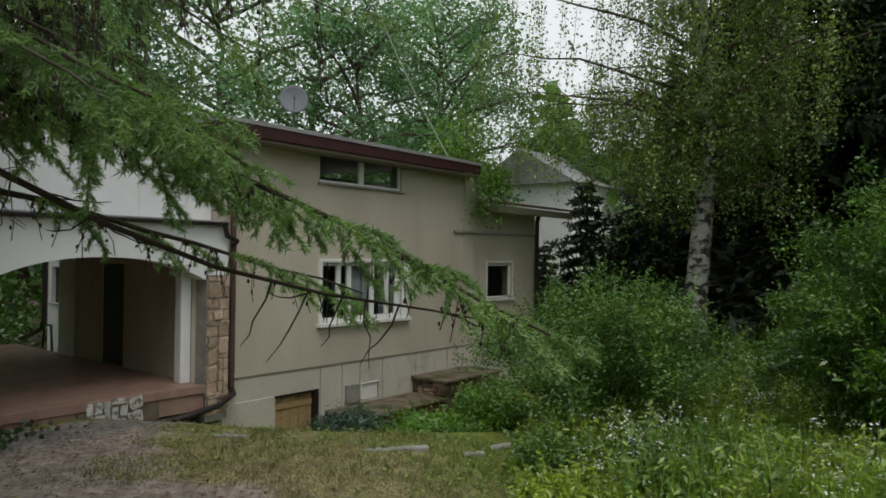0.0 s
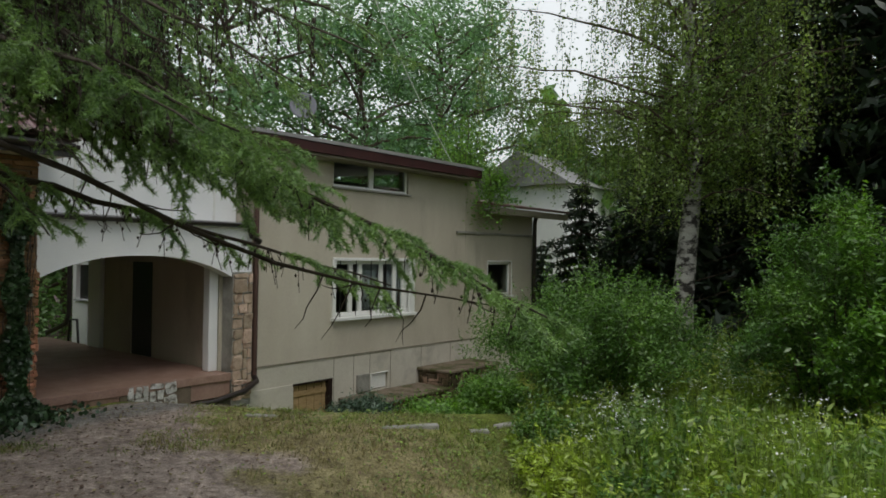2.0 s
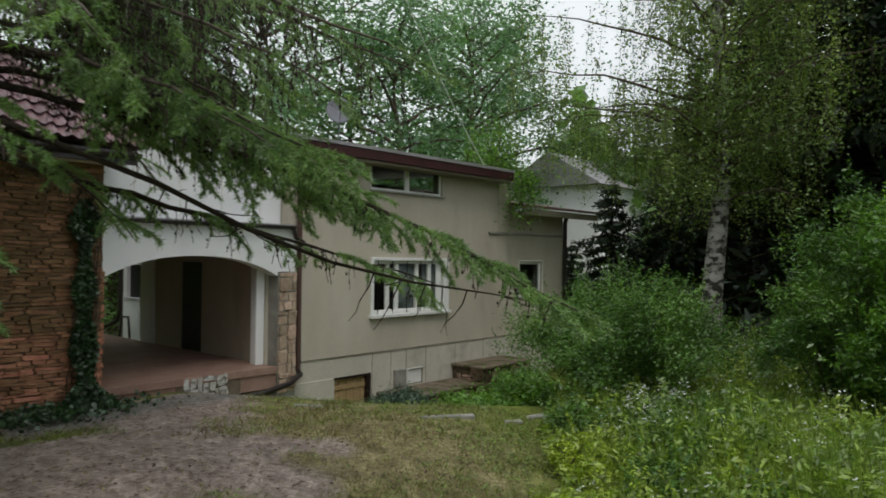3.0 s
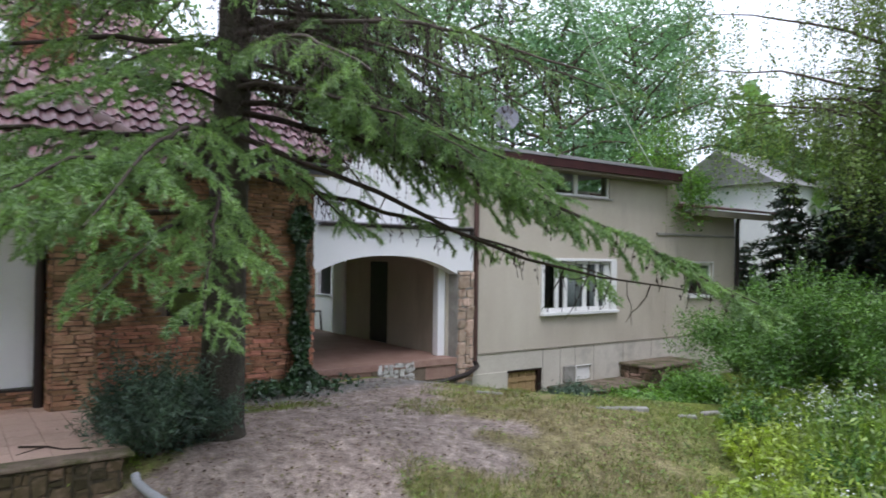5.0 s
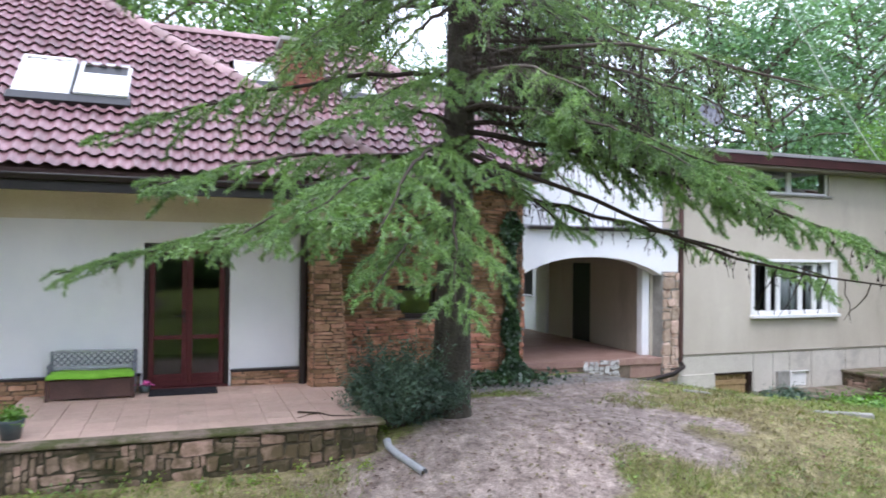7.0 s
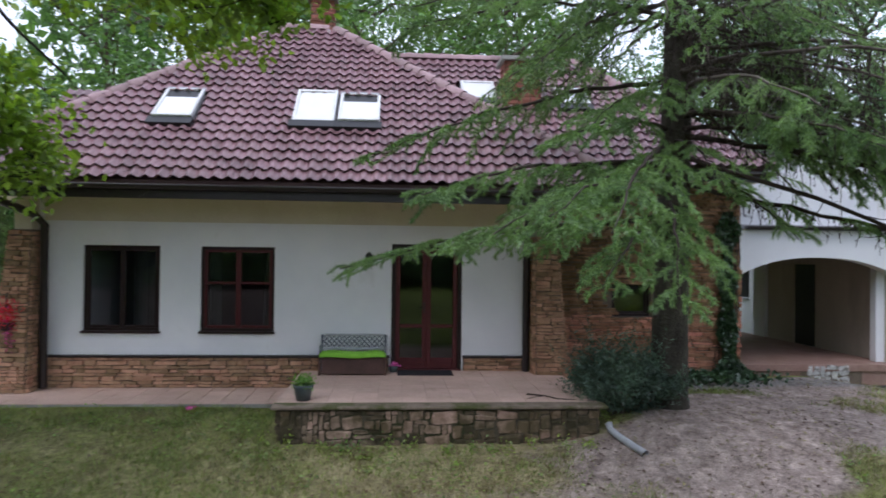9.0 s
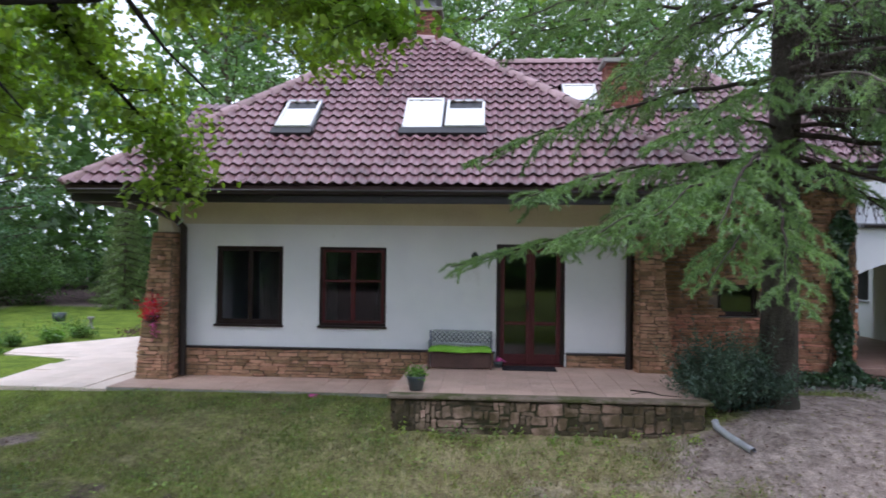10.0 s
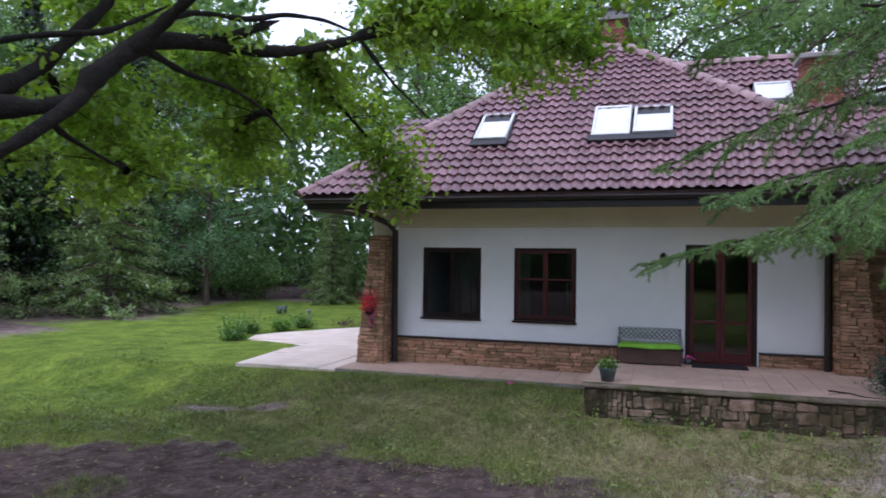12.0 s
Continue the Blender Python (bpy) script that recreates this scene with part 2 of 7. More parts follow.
M_GLASS = glass("window_glass")
M_WIRE = surface("pale_cable", (0.45, 0.5, 0.42), (0.5, 0.55, 0.46), 5, 60, 0.6, 0.0)
M_LARCH = foliage("larch_needles", (0.12, 0.225, 0.07), (0.24, 0.395, 0.115), 2.2, 0.3, var=0.5)
M_OAK = foliage("oak_leaf", (0.2, 0.34, 0.035), (0.34, 0.48, 0.055), 0.9, 0.5)
# both woodland greens are lifted to carry distance haze in the leaf colour
M_FOREST = foliage("woodland_leaf", (0.085, 0.18, 0.058), (0.2, 0.35, 0.115), 0.35, 0.4)
M_FORESTBLUE = foliage("hazed_blue_green_leaf", (0.1, 0.215, 0.118), (0.21, 0.385, 0.205), 0.35, 0.4)
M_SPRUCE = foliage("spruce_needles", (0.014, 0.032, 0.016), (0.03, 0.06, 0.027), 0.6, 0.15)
M_FIR = foliage("fir_needles", (0.15, 0.235, 0.075), (0.28, 0.4, 0.14), 0.6, 0.25)
M_BIRCH = foliage("birch_leaf", (0.12, 0.21, 0.048), (0.25, 0.36, 0.09), 0.7, 0.4)
M_BUSH = foliage("shrub_leaf", (0.06, 0.155, 0.026), (0.155, 0.3, 0.05), 1.2, 0.35)
M_SHRUB = foliage("bright_shrub_leaf", (0.1, 0.24, 0.03), (0.19, 0.38, 0.05), 1.0, 0.4)
M_JUNIPER = foliage("juniper_needles", (0.06, 0.11, 0.078), (0.125, 0.21, 0.14), 1.5, 0.2)
M_IVY = foliage("ivy_leaf", (0.022, 0.06, 0.022), (0.055, 0.13, 0.042), 2.5, 0.2, 0.1)
M_WEED = foliage("weed_leaf", (0.105, 0.215, 0.04), (0.44, 0.55, 0.08), 0.55, 0.42)
M_GRASS = foliage("lawn_blade", (0.13, 0.185, 0.033), (0.25, 0.32, 0.06), 0.7, 0.3)
M_CLOVER = foliage("clover_leaf", (0.12, 0.2, 0.03), (0.25, 0.36, 0.06), 0.8, 0.3)
M_DRYGRASS = foliage("dry_grass_blade", (0.2, 0.17, 0.075), (0.28, 0.24, 0.11), 0.9, 0.3)


# ---- mesh helpers ----
def link_mesh(name, verts, faces, material, parent=None, label="", smooth=False):
    me = bpy.data.meshes.new(name)
    if isinstance(verts, np.ndarray) and isinstance(faces, np.ndarray):
        n, k = faces.shape
        me.vertices.add(len(verts))
        me.vertices.foreach_set("co", verts.astype(np.float32).ravel())
        me.loops.add(n * k)
        me.loops.foreach_set("vertex_index", faces.astype(np.int32).ravel())
        me.polygons.add(n)
        me.polygons.foreach_set("loop_start", np.arange(0, n * k, k, dtype=np.int32))
        me.update(calc_edges=True)
    else:
        me.from_pydata([tuple(v) for v in verts], [], [tuple(f) for f in faces])
        me.update()
    me.materials.append(material)
    if smooth:
        me.polygons.foreach_set("use_smooth", [True] * len(me.polygons))
    ob = new(name, me)
    attach(ob, parent)
    if label:
        tagged(ob, label)
    return ob


WORLD_AT = {}


def attach(ob, parent):
    if parent is not None:
        ob.parent = parent
        ob.matrix_parent_inverse = WORLD_AT.get(parent.name, Matrix.Identity(4)).inverted()


def thing(name, at, label, category, group="", kind=""):
    ob = new(name)
    ob.empty_display_size = 0.2
    ob.matrix_basis = Matrix.Translation(at)
    WORLD_AT[ob.name] = Matrix.Translation(at)
    return tagged(ob, label, category, group, kind)


def part(name, bm, material, parent, label="", smooth=False):
    """Links a bmesh in world coordinates as one mesh under a thing or a part."""
    me = bpy.data.meshes.new(name)
    bmesh.ops.recalc_face_normals(bm, faces=bm.faces)
    bm.to_mesh(me)
    bm.free()
    me.materials.append(material)
    if smooth:
        me.polygons.foreach_set("use_smooth", [True] * len(me.polygons))
    ob = new(name, me)
    attach(ob, parent)
    if label:
        tagged(ob, label)
    return ob


def add_box(bm, x0, x1, y0, y1, z0, z1, bevel=0.0, m=None):
    b = bmesh.new()
    vs = [b.verts.new((x, y, z)) for x in (x0, x1) for y in (y0, y1) for z in (z0, z1)]
    for f in ((0, 1, 3, 2), (4, 6, 7, 5), (0, 4, 5, 1), (2, 3, 7, 6), (0, 2, 6, 4), (1, 5, 7, 3)):
        b.faces.new([vs[i] for i in f])
    if bevel:
        bmesh.ops.bevel(b, geom=b.edges[:], offset=bevel, segments=1, affect="EDGES")
    if m is not None:
        bmesh.ops.transform(b, matrix=m, verts=b.verts)
    tmp = bpy.data.meshes.new("t")
    b.to_mesh(tmp)
    b.free()
    bm.from_mesh(tmp)
    bpy.data.meshes.remove(tmp)
    return bm


def boxes(*rows, bevel=0.008):
    bm = bmesh.new()
    for r in rows:
        add_box(bm, *r, bevel=bevel)
    return bm


def tube_data(points, radii, sides=8):
    """Verts and quads of a tapered tube along points."""
    pts = [Vector(p) for p in points]
    verts, faces = [], []
    side = None
    for i, p in enumerate(pts):
        d = (pts[min(i + 1, len(pts) - 1)] - pts[max(i - 1, 0)]).normalized()
        if side is None:
            side = d.cross(Vector((0.31, 0.2, 0.93)))
            if side.length < 0.1:
                side = d.cross(Vector((1, 0, 0)))
        side = (side - d * side.dot(d)).normalized()
        up = d.cross(side)
        r = radii[i] if isinstance(radii, (list, tuple, np.ndarray)) else radii
        for k in range(sides):
            a = 2 * math.pi * k / sides
            verts.append(p + (side * math.cos(a) + up * math.sin(a)) * r)
    for i in range(len(pts) - 1):
        for k in range(sides):
            a, b = i * sides + k, i * sides + (k + 1) % sides
            faces.append((a, b, b + sides, a + sides))
    return verts, faces


class Heap:
    """Collects verts and faces of many small forms for one mesh."""

    def __init__(self):
        self.v, self.f = [], []

    def add(self, verts, faces):
        n = len(self.v)
        self.v += [tuple(v) for v in verts]
        self.f += [tuple(i + n for i in f) for f in faces]

    def tube(self, points, radii, sides=6):
        self.add(*tube_data(points, radii, sides))

    def link(self, name, material, parent=None, label="", smooth=True):
        return link_mesh(name, self.v, self.f, material, parent, label, smooth)


def bow(a, b, sag=0.0, n=8, wob=0.0, rnd=random):
    a, b = Vector(a), Vector(b)
    out = []
    for i in range(n + 1):
        t = i / n
        p = a.lerp(b, t) + Vector((0, 0, -4 * sag * t * (1 - t)))
        if wob and 0 < i < n:
            p += Vector((rnd.uniform(-wob, wob), rnd.uniform(-wob, wob), rnd.uniform(-wob, wob)))
        out.append(p)
    return out


def holed_wall(x0, x1, ys, zs, holes):
    """A wall between the planes x0 and x1 over ys and zs, with real openings (y0, y1, z0, z1)."""
    cy = sorted({ys[0], ys[1], *[h[i] for h in holes for i in (0, 1)]})
    cz = sorted({zs[0], zs[1], *[h[i] for h in holes for i in (2, 3)]})
    solid = {}
    for i in range(len(cy) - 1):
        for j in range(len(cz) - 1):
            my, mz = (cy[i] + cy[i + 1]) / 2, (cz[j] + cz[j + 1]) / 2
            solid[i, j] = not any(h[0] < my < h[1] and h[2] < mz < h[3] for h in holes)
    bm = bmesh.new()

    def quad(*c):
        bm.faces.new([bm.verts.new(p) for p in c])

    for (i, j), s in solid.items():
        if not s:
            continue
        a, b, c, d = cy[i], cy[i + 1], cz[j], cz[j + 1]
        for x in (x0, x1):
            quad((x, a, c), (x, b, c), (x, b, d), (x, a, d))
        if not solid.get((i - 1, j)):
            quad((x0, a, c), (x1, a, c), (x1, a, d), (x0, a, d))
        if not solid.get((i + 1, j)):
            quad((x0, b, c), (x1, b, c), (x1, b, d), (x0, b, d))
        if not solid.get((i, j - 1)):
            quad((x0, a, c), (x1, a, c), (x1, b, c), (x0, b, c))
        if not solid.get((i, j + 1)):
            quad((x0, a, d), (x1, a, d), (x1, b, d), (x0, b, d))
    bmesh.ops.remove_doubles(bm, verts=bm.verts, dist=0.0005)
    return bm


def sstep(a, b, x):
    t = np.clip((x - a) / (b - a), 0, 1)
    return t * t * (3 - 2 * t)


def ground_z(x, y):
    """Height of the ground: up towards the house, down into the dip before the annex."""
    x, y = np.asarray(x, float), np.asarray(y, float)
    west, north = sstep(-10.5, -7.5, y), sstep(-0.8, 1.2, y)
    near = sstep(-3.6, -6.6, x) * (1 - north) + 1.16 * sstep(-2.4, -5.6, x) * north
    z = -0.27 + 0.40 * (near * west + sstep(-5.3, -7.0, x) * (1 - west))
    dip = (x + 7.3) * -0.547 + (y - 6.1) * 0.837
    z = z - 0.98 * sstep(0.1, 2.9, dip) * sstep(-4.0, -6.5, x) * sstep(40, 20, y)
    z = z + 0.03 * np.sin(x * 0.9 + 1.1) * np.sin(y * 0.7) + 0.012 * np.sin(x * 3.1) * np.sin(y * 2.7 + 0.5)
    z = z + 0.1 * np.exp(-(((x + 6.2) / 1.2) ** 2 + ((y - 0.9) / 1.2) ** 2))
    far = np.sqrt((x + 3) ** 2 + y ** 2)
    return z + 0.5 * sstep(30, 90, far)


def humus(x, y):
    """The dark earth under the oak."""
    x, y = np.asarray(x, float), np.asarray(y, float)
    edge = 0.9 * sstep(-19.5, -22.0, y - 0.15 * (x + 12)) + 0.9 * sstep(-23.5, -26.5, x)
    under = sstep(-3.9, -2.7, x - 0.45 * np.clip(-8.6 - y, 0, 4) + 1.1 * (patches(x, y, 0.55, 17) - 0.5) + 0.6 * (patches(x, y, 0.2, 18) - 0.5)) * sstep(-2.6, -5.2, y) * sstep(-24, -14, y)
    return np.clip(edge, 0, 0.9) + 0.95 * under


def gravel(x, y):
    """The grey gravel walk from the larch to the porch."""
    x, y = np.asarray(x, float), np.asarray(y, float)
    return np.exp(-(((x + 8.55 - 0.25 * np.sin(y)) / 0.42) ** 4)) * sstep(1.8, 2.6, y) * sstep(6.3, 5.6, y)


def bare_soil(x, y):
    """How far the ground is bare earth, 0 to 1."""
    x, y = np.asarray(x, float), np.asarray(y, float)

    def blob(cx, cy, rx, ry):
        return np.exp(-(((x - cx) / rx) ** 2 + ((y - cy) / ry) ** 2))

    b = blob(-5.4, 3.2, 1.1, 1.3) + blob(-6.9, 2.3, 1.3, 1.2) + 0.9 * blob(-4.6, 0.9, 1.2, 1.1) + blob(-8.3, 4.3, 1.0, 1.2)
    b = b + 0.95 * blob(-5.05, -10.45, 0.3, 0.5) + 0.9 * blob(-5.2, -9.02, 0.22, 0.36) + 0.5 * blob(-4.0, 0.0, 1.5, 2.2)
    b = b + humus(x, y) + gravel(x, y)
    b = b + 0.9 * (patches(x, y, 0.9, 7) - 0.5) * np.clip(4 * b * (1.3 - b), 0, 1) + 0.5 * (patches(x, y, 0.45, 8) - 0.5) * np.clip(4 * b, 0, 1)
    return np.clip(b, 0, 1)


def lush(x, y):
    """The open, greener lawn beyond the patio."""
    x, y = np.asarray(x, float), np.asarray(y, float)
    spot = 0.8 * np.exp(-(((x + 4.7) / 0.9) ** 2 + ((y - 4.8) / 0.6) ** 2))
    return sstep(-8.5, -12.5, y + 0.35 * (x + 5)) * sstep(-1.0, -5.0, x) + spot


def patches(x, y, cell, seed):
    """Smooth random blotches, 0 to 1."""
    g = np.random.default_rng(seed).uniform(0, 1, (400, 400))
    u, v = (np.asarray(x, float) + 60) / cell, (np.asarray(y, float) + 60) / cell
    i, j = np.floor(u).astype(int), np.floor(v).astype(int)
    a, b = u - i, v - j
    a, b = a * a * (3 - 2 * a), b * b * (3 - 2 * b)
    i, j, k, m = i % 400, j % 400, (i + 1) % 400, (j + 1) % 400
    return (g[i, j] * (1 - a) + g[k, j] * a) * (1 - b) + (g[i, m] * (1 - a) + g[k, m] * a) * b


def dryness(x, y):
    x, y = np.asarray(x, float), np.asarray(y, float)
    d = 0.9 * np.exp(-(((x + 5.5) / 2.6) ** 2 + ((y - 5.0) / 2.2) ** 2)) + 0.75 * np.exp(-(((x + 3.8) / 2.5) ** 2 + ((y + 1.2) / 2.6) ** 2))
    d = d + 0.35 * np.exp(-(((x + 5) / 2.5) ** 2 + ((y + 7) / 4) ** 2))
    return np.clip(d, 0, 1)


# ---- the ground ----
def ground_material():
    m, nd, lk = nodes_of("lawn_and_earth")
    p = nd["Principled BSDF"]
    at_bare, at_dry, at_humus, at_gravel, at_lush = (nd.new("ShaderNodeAttribute") for _ in range(5))
    at_bare.attribute_name, at_dry.attribute_name, at_humus.attribute_name, at_gravel.attribute_name, at_lush.attribute_name = "bare", "dry", "humus", "gravel", "lush"
    green = ramp(nd, lk, grain(nd, lk, 1.3, 5), 0.36, 0.64, (0.1, 0.13, 0.03), (0.21, 0.26, 0.052))
    green = mix(nd, lk, at_lush.outputs["Fac"], green, ramp(nd, lk, grain(nd, lk, 1.3, 5), 0.36, 0.64, (0.105, 0.165, 0.024), (0.2, 0.28, 0.04)))
    dry = ramp(nd, lk, grain(nd, lk, 2.5, 5), 0.35, 0.65, (0.21, 0.18, 0.09), (0.36, 0.31, 0.17))
    soil = ramp(nd, lk, grain(nd, lk, 4.0, 6), 0.3, 0.7, (0.25, 0.195, 0.168), (0.49, 0.4, 0.35))
    rough_edge = mix(nd, lk, 0.5, grain(nd, lk, 2.2, 6, 0.7), grain(nd, lk, 9.0, 6, 0.75))

    def broken(attr, lo, hi):
        a = nd.new("ShaderNodeMath")
        a.operation = "ADD"
        lk.new(attr.outputs["Fac"], a.inputs[0])
        lk.new(rough_edge, a.inputs[1])
        return ramp(nd, lk, a.outputs[0], lo, hi, (0, 0, 0), (1, 1, 1))

    dark_soil = ramp(nd, lk, grain(nd, lk, 4.0, 6), 0.3, 0.7, (0.058, 0.04, 0.038), (0.205, 0.146, 0.135))
    soil = mix(nd, lk, at_gravel.outputs["Fac"], soil, ramp(nd, lk, grain(nd, lk, 30, 4), 0.3, 0.7, (0.16, 0.15, 0.14), (0.36, 0.345, 0.325)))
    soil = mix(nd, lk, at_humus.outputs["Fac"], soil, dark_soil)
    col = mix(nd, lk, broken(at_dry, 0.58, 1.0), green, dry)
    col = mix(nd, lk, broken(at_bare, 0.72, 1.2), col, soil)
    f = grain(nd, lk, 55, 5, 0.7)
    mid = grain(nd, lk, 13, 5, 0.7)
    col = mix(nd, lk, 0.4, col, ramp(nd, lk, grain(nd, lk, 3.2, 8, 0.75), 0.36, 0.64, (0.25, 0.25, 0.25), (0.75, 0.75, 0.75)), "OVERLAY")
    col = mix(nd, lk, 0.55, col, ramp(nd, lk, mid, 0.33, 0.67, (0.2, 0.2, 0.2), (0.8, 0.8, 0.8)), "OVERLAY")
    col = mix(nd, lk, 0.7, col, ramp(nd, lk, f, 0.25, 0.75, (0.15, 0.15, 0.15), (0.9, 0.9, 0.9)), "OVERLAY")
    lk.new(col, p.inputs["Base Color"])
    p.inputs["Roughness"].default_value = 0.95
    p.inputs["Specular IOR Level"].default_value = 0.15
    bn = nd.new("ShaderNodeBump")
    bn.inputs["Strength"].default_value, bn.inputs["Distance"].default_value = 1.0, 0.04
    lk.new(grain(nd, lk, 22, 6, 0.75), bn.inputs["Height"])
    lk.new(bn.outputs[0], p.inputs["Normal"])
    return m


def build_ground():
    gx = np.concatenate([-np.geomspace(900, 14, 26), np.arange(-13.5, 7, 0.22), np.geomspace(7.4, 900, 24)])
    gy = np.concatenate([-np.geomspace(900, 18, 26), np.arange(-17.5, 16, 0.22), np.geomspace(16.5, 900, 26)])
    X, Y = np.meshgrid(gx, gy, indexing="ij")
    V = np.stack([X, Y, ground_z(X, Y)], -1).reshape(-1, 3)
    n, k = len(gx), len(gy)
    idx = np.arange(n * k).reshape(n, k)
    F = np.stack([idx[:-1, :-1], idx[1:, :-1], idx[1:, 1:], idx[:-1, 1:]], -1).reshape(-1, 4)
    ob = link_mesh("ground", V, F, ground_material(), smooth=True)
    for name, fn in (("bare", bare_soil), ("dry", dryness), ("humus", lambda x, y: np.clip(4 * humus(x, y), 0, 1) + 0.45 * (np.hypot(x + 5.1, y + 9.8) < 1.5)), ("gravel", gravel), ("lush", lush)):
        a = ob.data.attributes.new(name, "FLOAT", "POINT")
        a.data.foreach_set("value", fn(V[:, 0], V[:, 1]).astype(np.float32))
    return tagged(ob, "uneven lawn with dry patches and bare purplish earth", "ground", kind="structure")


ground = build_ground()


# ---- stone laying ----
STONE_SHAPES = {}


def stone_shape(kind, i, material):
    """A rough-faced block of unit size (x: thickness outwards, y: length, z: height), one of six shapes."""
    key = (kind, i)
    if key not in STONE_SHAPES:
        rnd = random.Random(100 + i)
        bm = bmesh.new()
        add_box(bm, -0.5, 0.5, -0.5, 0.5, -0.5, 0.5)
        bmesh.ops.bevel(bm, geom=[e for e in bm.edges if max(v.co.x for v in e.verts) > 0.4], offset=0.09, segments=1, affect="EDGES")
        if "rubble" in kind:
            # broken corners: each one pulled in by its own amount
            pull = {(a, b): (rnd.uniform(0, 0.2), rnd.uniform(0, 0.24)) for a in (-1, 1) for b in (-1, 1)}
            for v in bm.verts:
                py, pz = pull[1 if v.co.y > 0 else -1, 1 if v.co.z > 0 else -1]
                v.co.y, v.co.z = v.co.y * (1 - py), v.co.z * (1 - pz)
        for v in bm.verts:
            v.co += Vector((rnd.uniform(-0.2, 0.12) if v.co.x > 0 else 0, rnd.uniform(-0.06, 0.05), rnd.uniform(-0.13, 0.1)))
        bmesh.ops.recalc_face_normals(bm, faces=bm.faces)
        me = bpy.data.meshes.new("stone")
        bm.to_mesh(me)
        bm.free()
        me.materials.append(material)
        STONE_SHAPES[key] = me
    return STONE_SHAPES[key]


def lay_stones(parent, kind, material, origin, right, outward, width, height, row=(0.06, 0.12), length=(0.18, 0.42), proud=0.05,
               left=lambda z: 0.0, rightmost=None, lean=lambda z: 0.0, holes=(), limit=300, seed=1, name="stone"):
    """Courses of uneven stones on a face. left, rightmost: the face's ends at a height; lean: how far it steps out."""
    rnd = random.Random(seed)
    O, R, N = Vector(origin), Vector(right).normalized(), Vector(outward).normalized()
    turn = Matrix((N, R, Vector((0, 0, 1)))).transposed()
    rest_v, rest_f, count = [], [], 0
    z = 0.0
    while z < height - 0.03:
        h = min(rnd.uniform(*row), height - z)
        zc = z + h / 2
        s, end = left(zc), rightmost(zc) if rightmost else width
        while s < end - 0.04:
            w = min(rnd.uniform(*length), end - s)
            if end - s - w < 0.06:
                w = end - s
            sc = s + w / 2
            if not any(a - 0.02 < sc < b + 0.02 and c - 0.01 < zc < d + 0.01 for a, b, c, d in holes):
                t = proud * rnd.uniform(0.7, 1.35)
                at = O + R * sc + Vector((0, 0, zc)) + N * (lean(zc) + t * 0.3)
                me = stone_shape(kind, rnd.randrange(6), material)
                tilt = Matrix.Rotation(rnd.uniform(-0.06, 0.06), 4, "X")
                low = rnd.uniform(0.72, 0.95)
                at = at - Vector((0, 0, h * (0.95 - low) * rnd.uniform(-0.5, 0.5)))
                M = Matrix.Translation(at) @ turn.to_4x4() @ tilt @ Matrix.Diagonal((t, w - rnd.uniform(0.006, 0.022), h * low, 1))
                if count < limit:
                    ob = new(name, me)
                    attach(ob, parent)
                    ob.matrix_basis = M
                    count += 1
                else:
                    n = len(rest_v)
                    rest_v += [M @ v.co for v in me.vertices]
                    rest_f += [tuple(i + n for i in p.vertices) for p in me.polygons]
            s += w
        z += h
    if rest_v:
        tagged(link_mesh("stonework", rest_v, rest_f, material, parent), kind="stuff")


def lay_rubble(parent, kind, material, origin, right, outward, width, height, cell=(0.07, 0.058), most=(5, 3), proud=0.05, seed=1, name="stone"):
    """Uneven blocks of many sizes fitted together without running courses."""
    rnd = random.Random(seed)
    O, R, N = Vector(origin), Vector(right).normalized(), Vector(outward).normalized()
    turn = Matrix((N, R, Vector((0, 0, 1)))).transposed()
    nx, nz = max(1, round(width / cell[0])), max(1, round(height / cell[1]))
    cx, cz = width / nx, height / nz
    taken = set()
    for j in range(nz):
        for i in range(nx):
            if (i, j) in taken:
                continue
            w, h = rnd.randint(1, most[0]), rnd.choice((1, 2, 2, 3))
            h = min(h, most[1], nz - j)
            k = 0
            while k < w and i + k < nx and (i + k, j) not in taken:
                k += 1
            w = max(1, k)
            if w < 2 and h < 2:
                h = min(2, nz - j)
            taken |= {(i + a, j + b) for a in range(w) for b in range(h)}
            t = proud * rnd.uniform(0.6, 1.4)
            at = O + R * ((i + w / 2) * cx + rnd.uniform(-0.006, 0.006)) + Vector((0, 0, (j + h / 2) * cz + rnd.uniform(-0.006, 0.006))) + N * (t * 0.3)
            ob = new(name, stone_shape(kind + "_rubble", rnd.randrange(12), material))
            attach(ob, parent)
            ob.matrix_basis = Matrix.Translation(at) @ turn.to_4x4() @ Matrix.Rotation(rnd.uniform(-0.11, 0.11), 4, "X") @ Matrix.Diagonal((t, w * cx - rnd.uniform(-0.004, 0.022), h * cz - rnd.uniform(-0.006, 0.02), 1))


# ---- the house: front range with a hipped roof ----
FX = -8.4          # plane of the white front
house = thing("house", (-11, -4, 0.2), "white rendered house with stone plinth and plum tiled hipped roof", "house")
WINS = [(-7.70, -6.49, 1.10, 2.49), (-5.84, -4.65, 1.10, 2.49)]
DOOR = (-2.725, -1.545, 0.47, 2.57)
front_wall = part("wall", holed_wall(FX - 0.35, FX, (-8.4, -0.3), (0.0, 3.45), WINS + [DOOR]), M_WHITE, house, "white rendered front wall")
part("wall", boxes((FX - 1.35, FX - 0.35, -0.55, -0.3, 0.0, 3.45), bevel=0), M_WHITE, house)
part("wall", boxes((-15.0, FX - 0.35, -8.4, -8.05, 0.0, 3.45), bevel=0), M_WHITE, house)
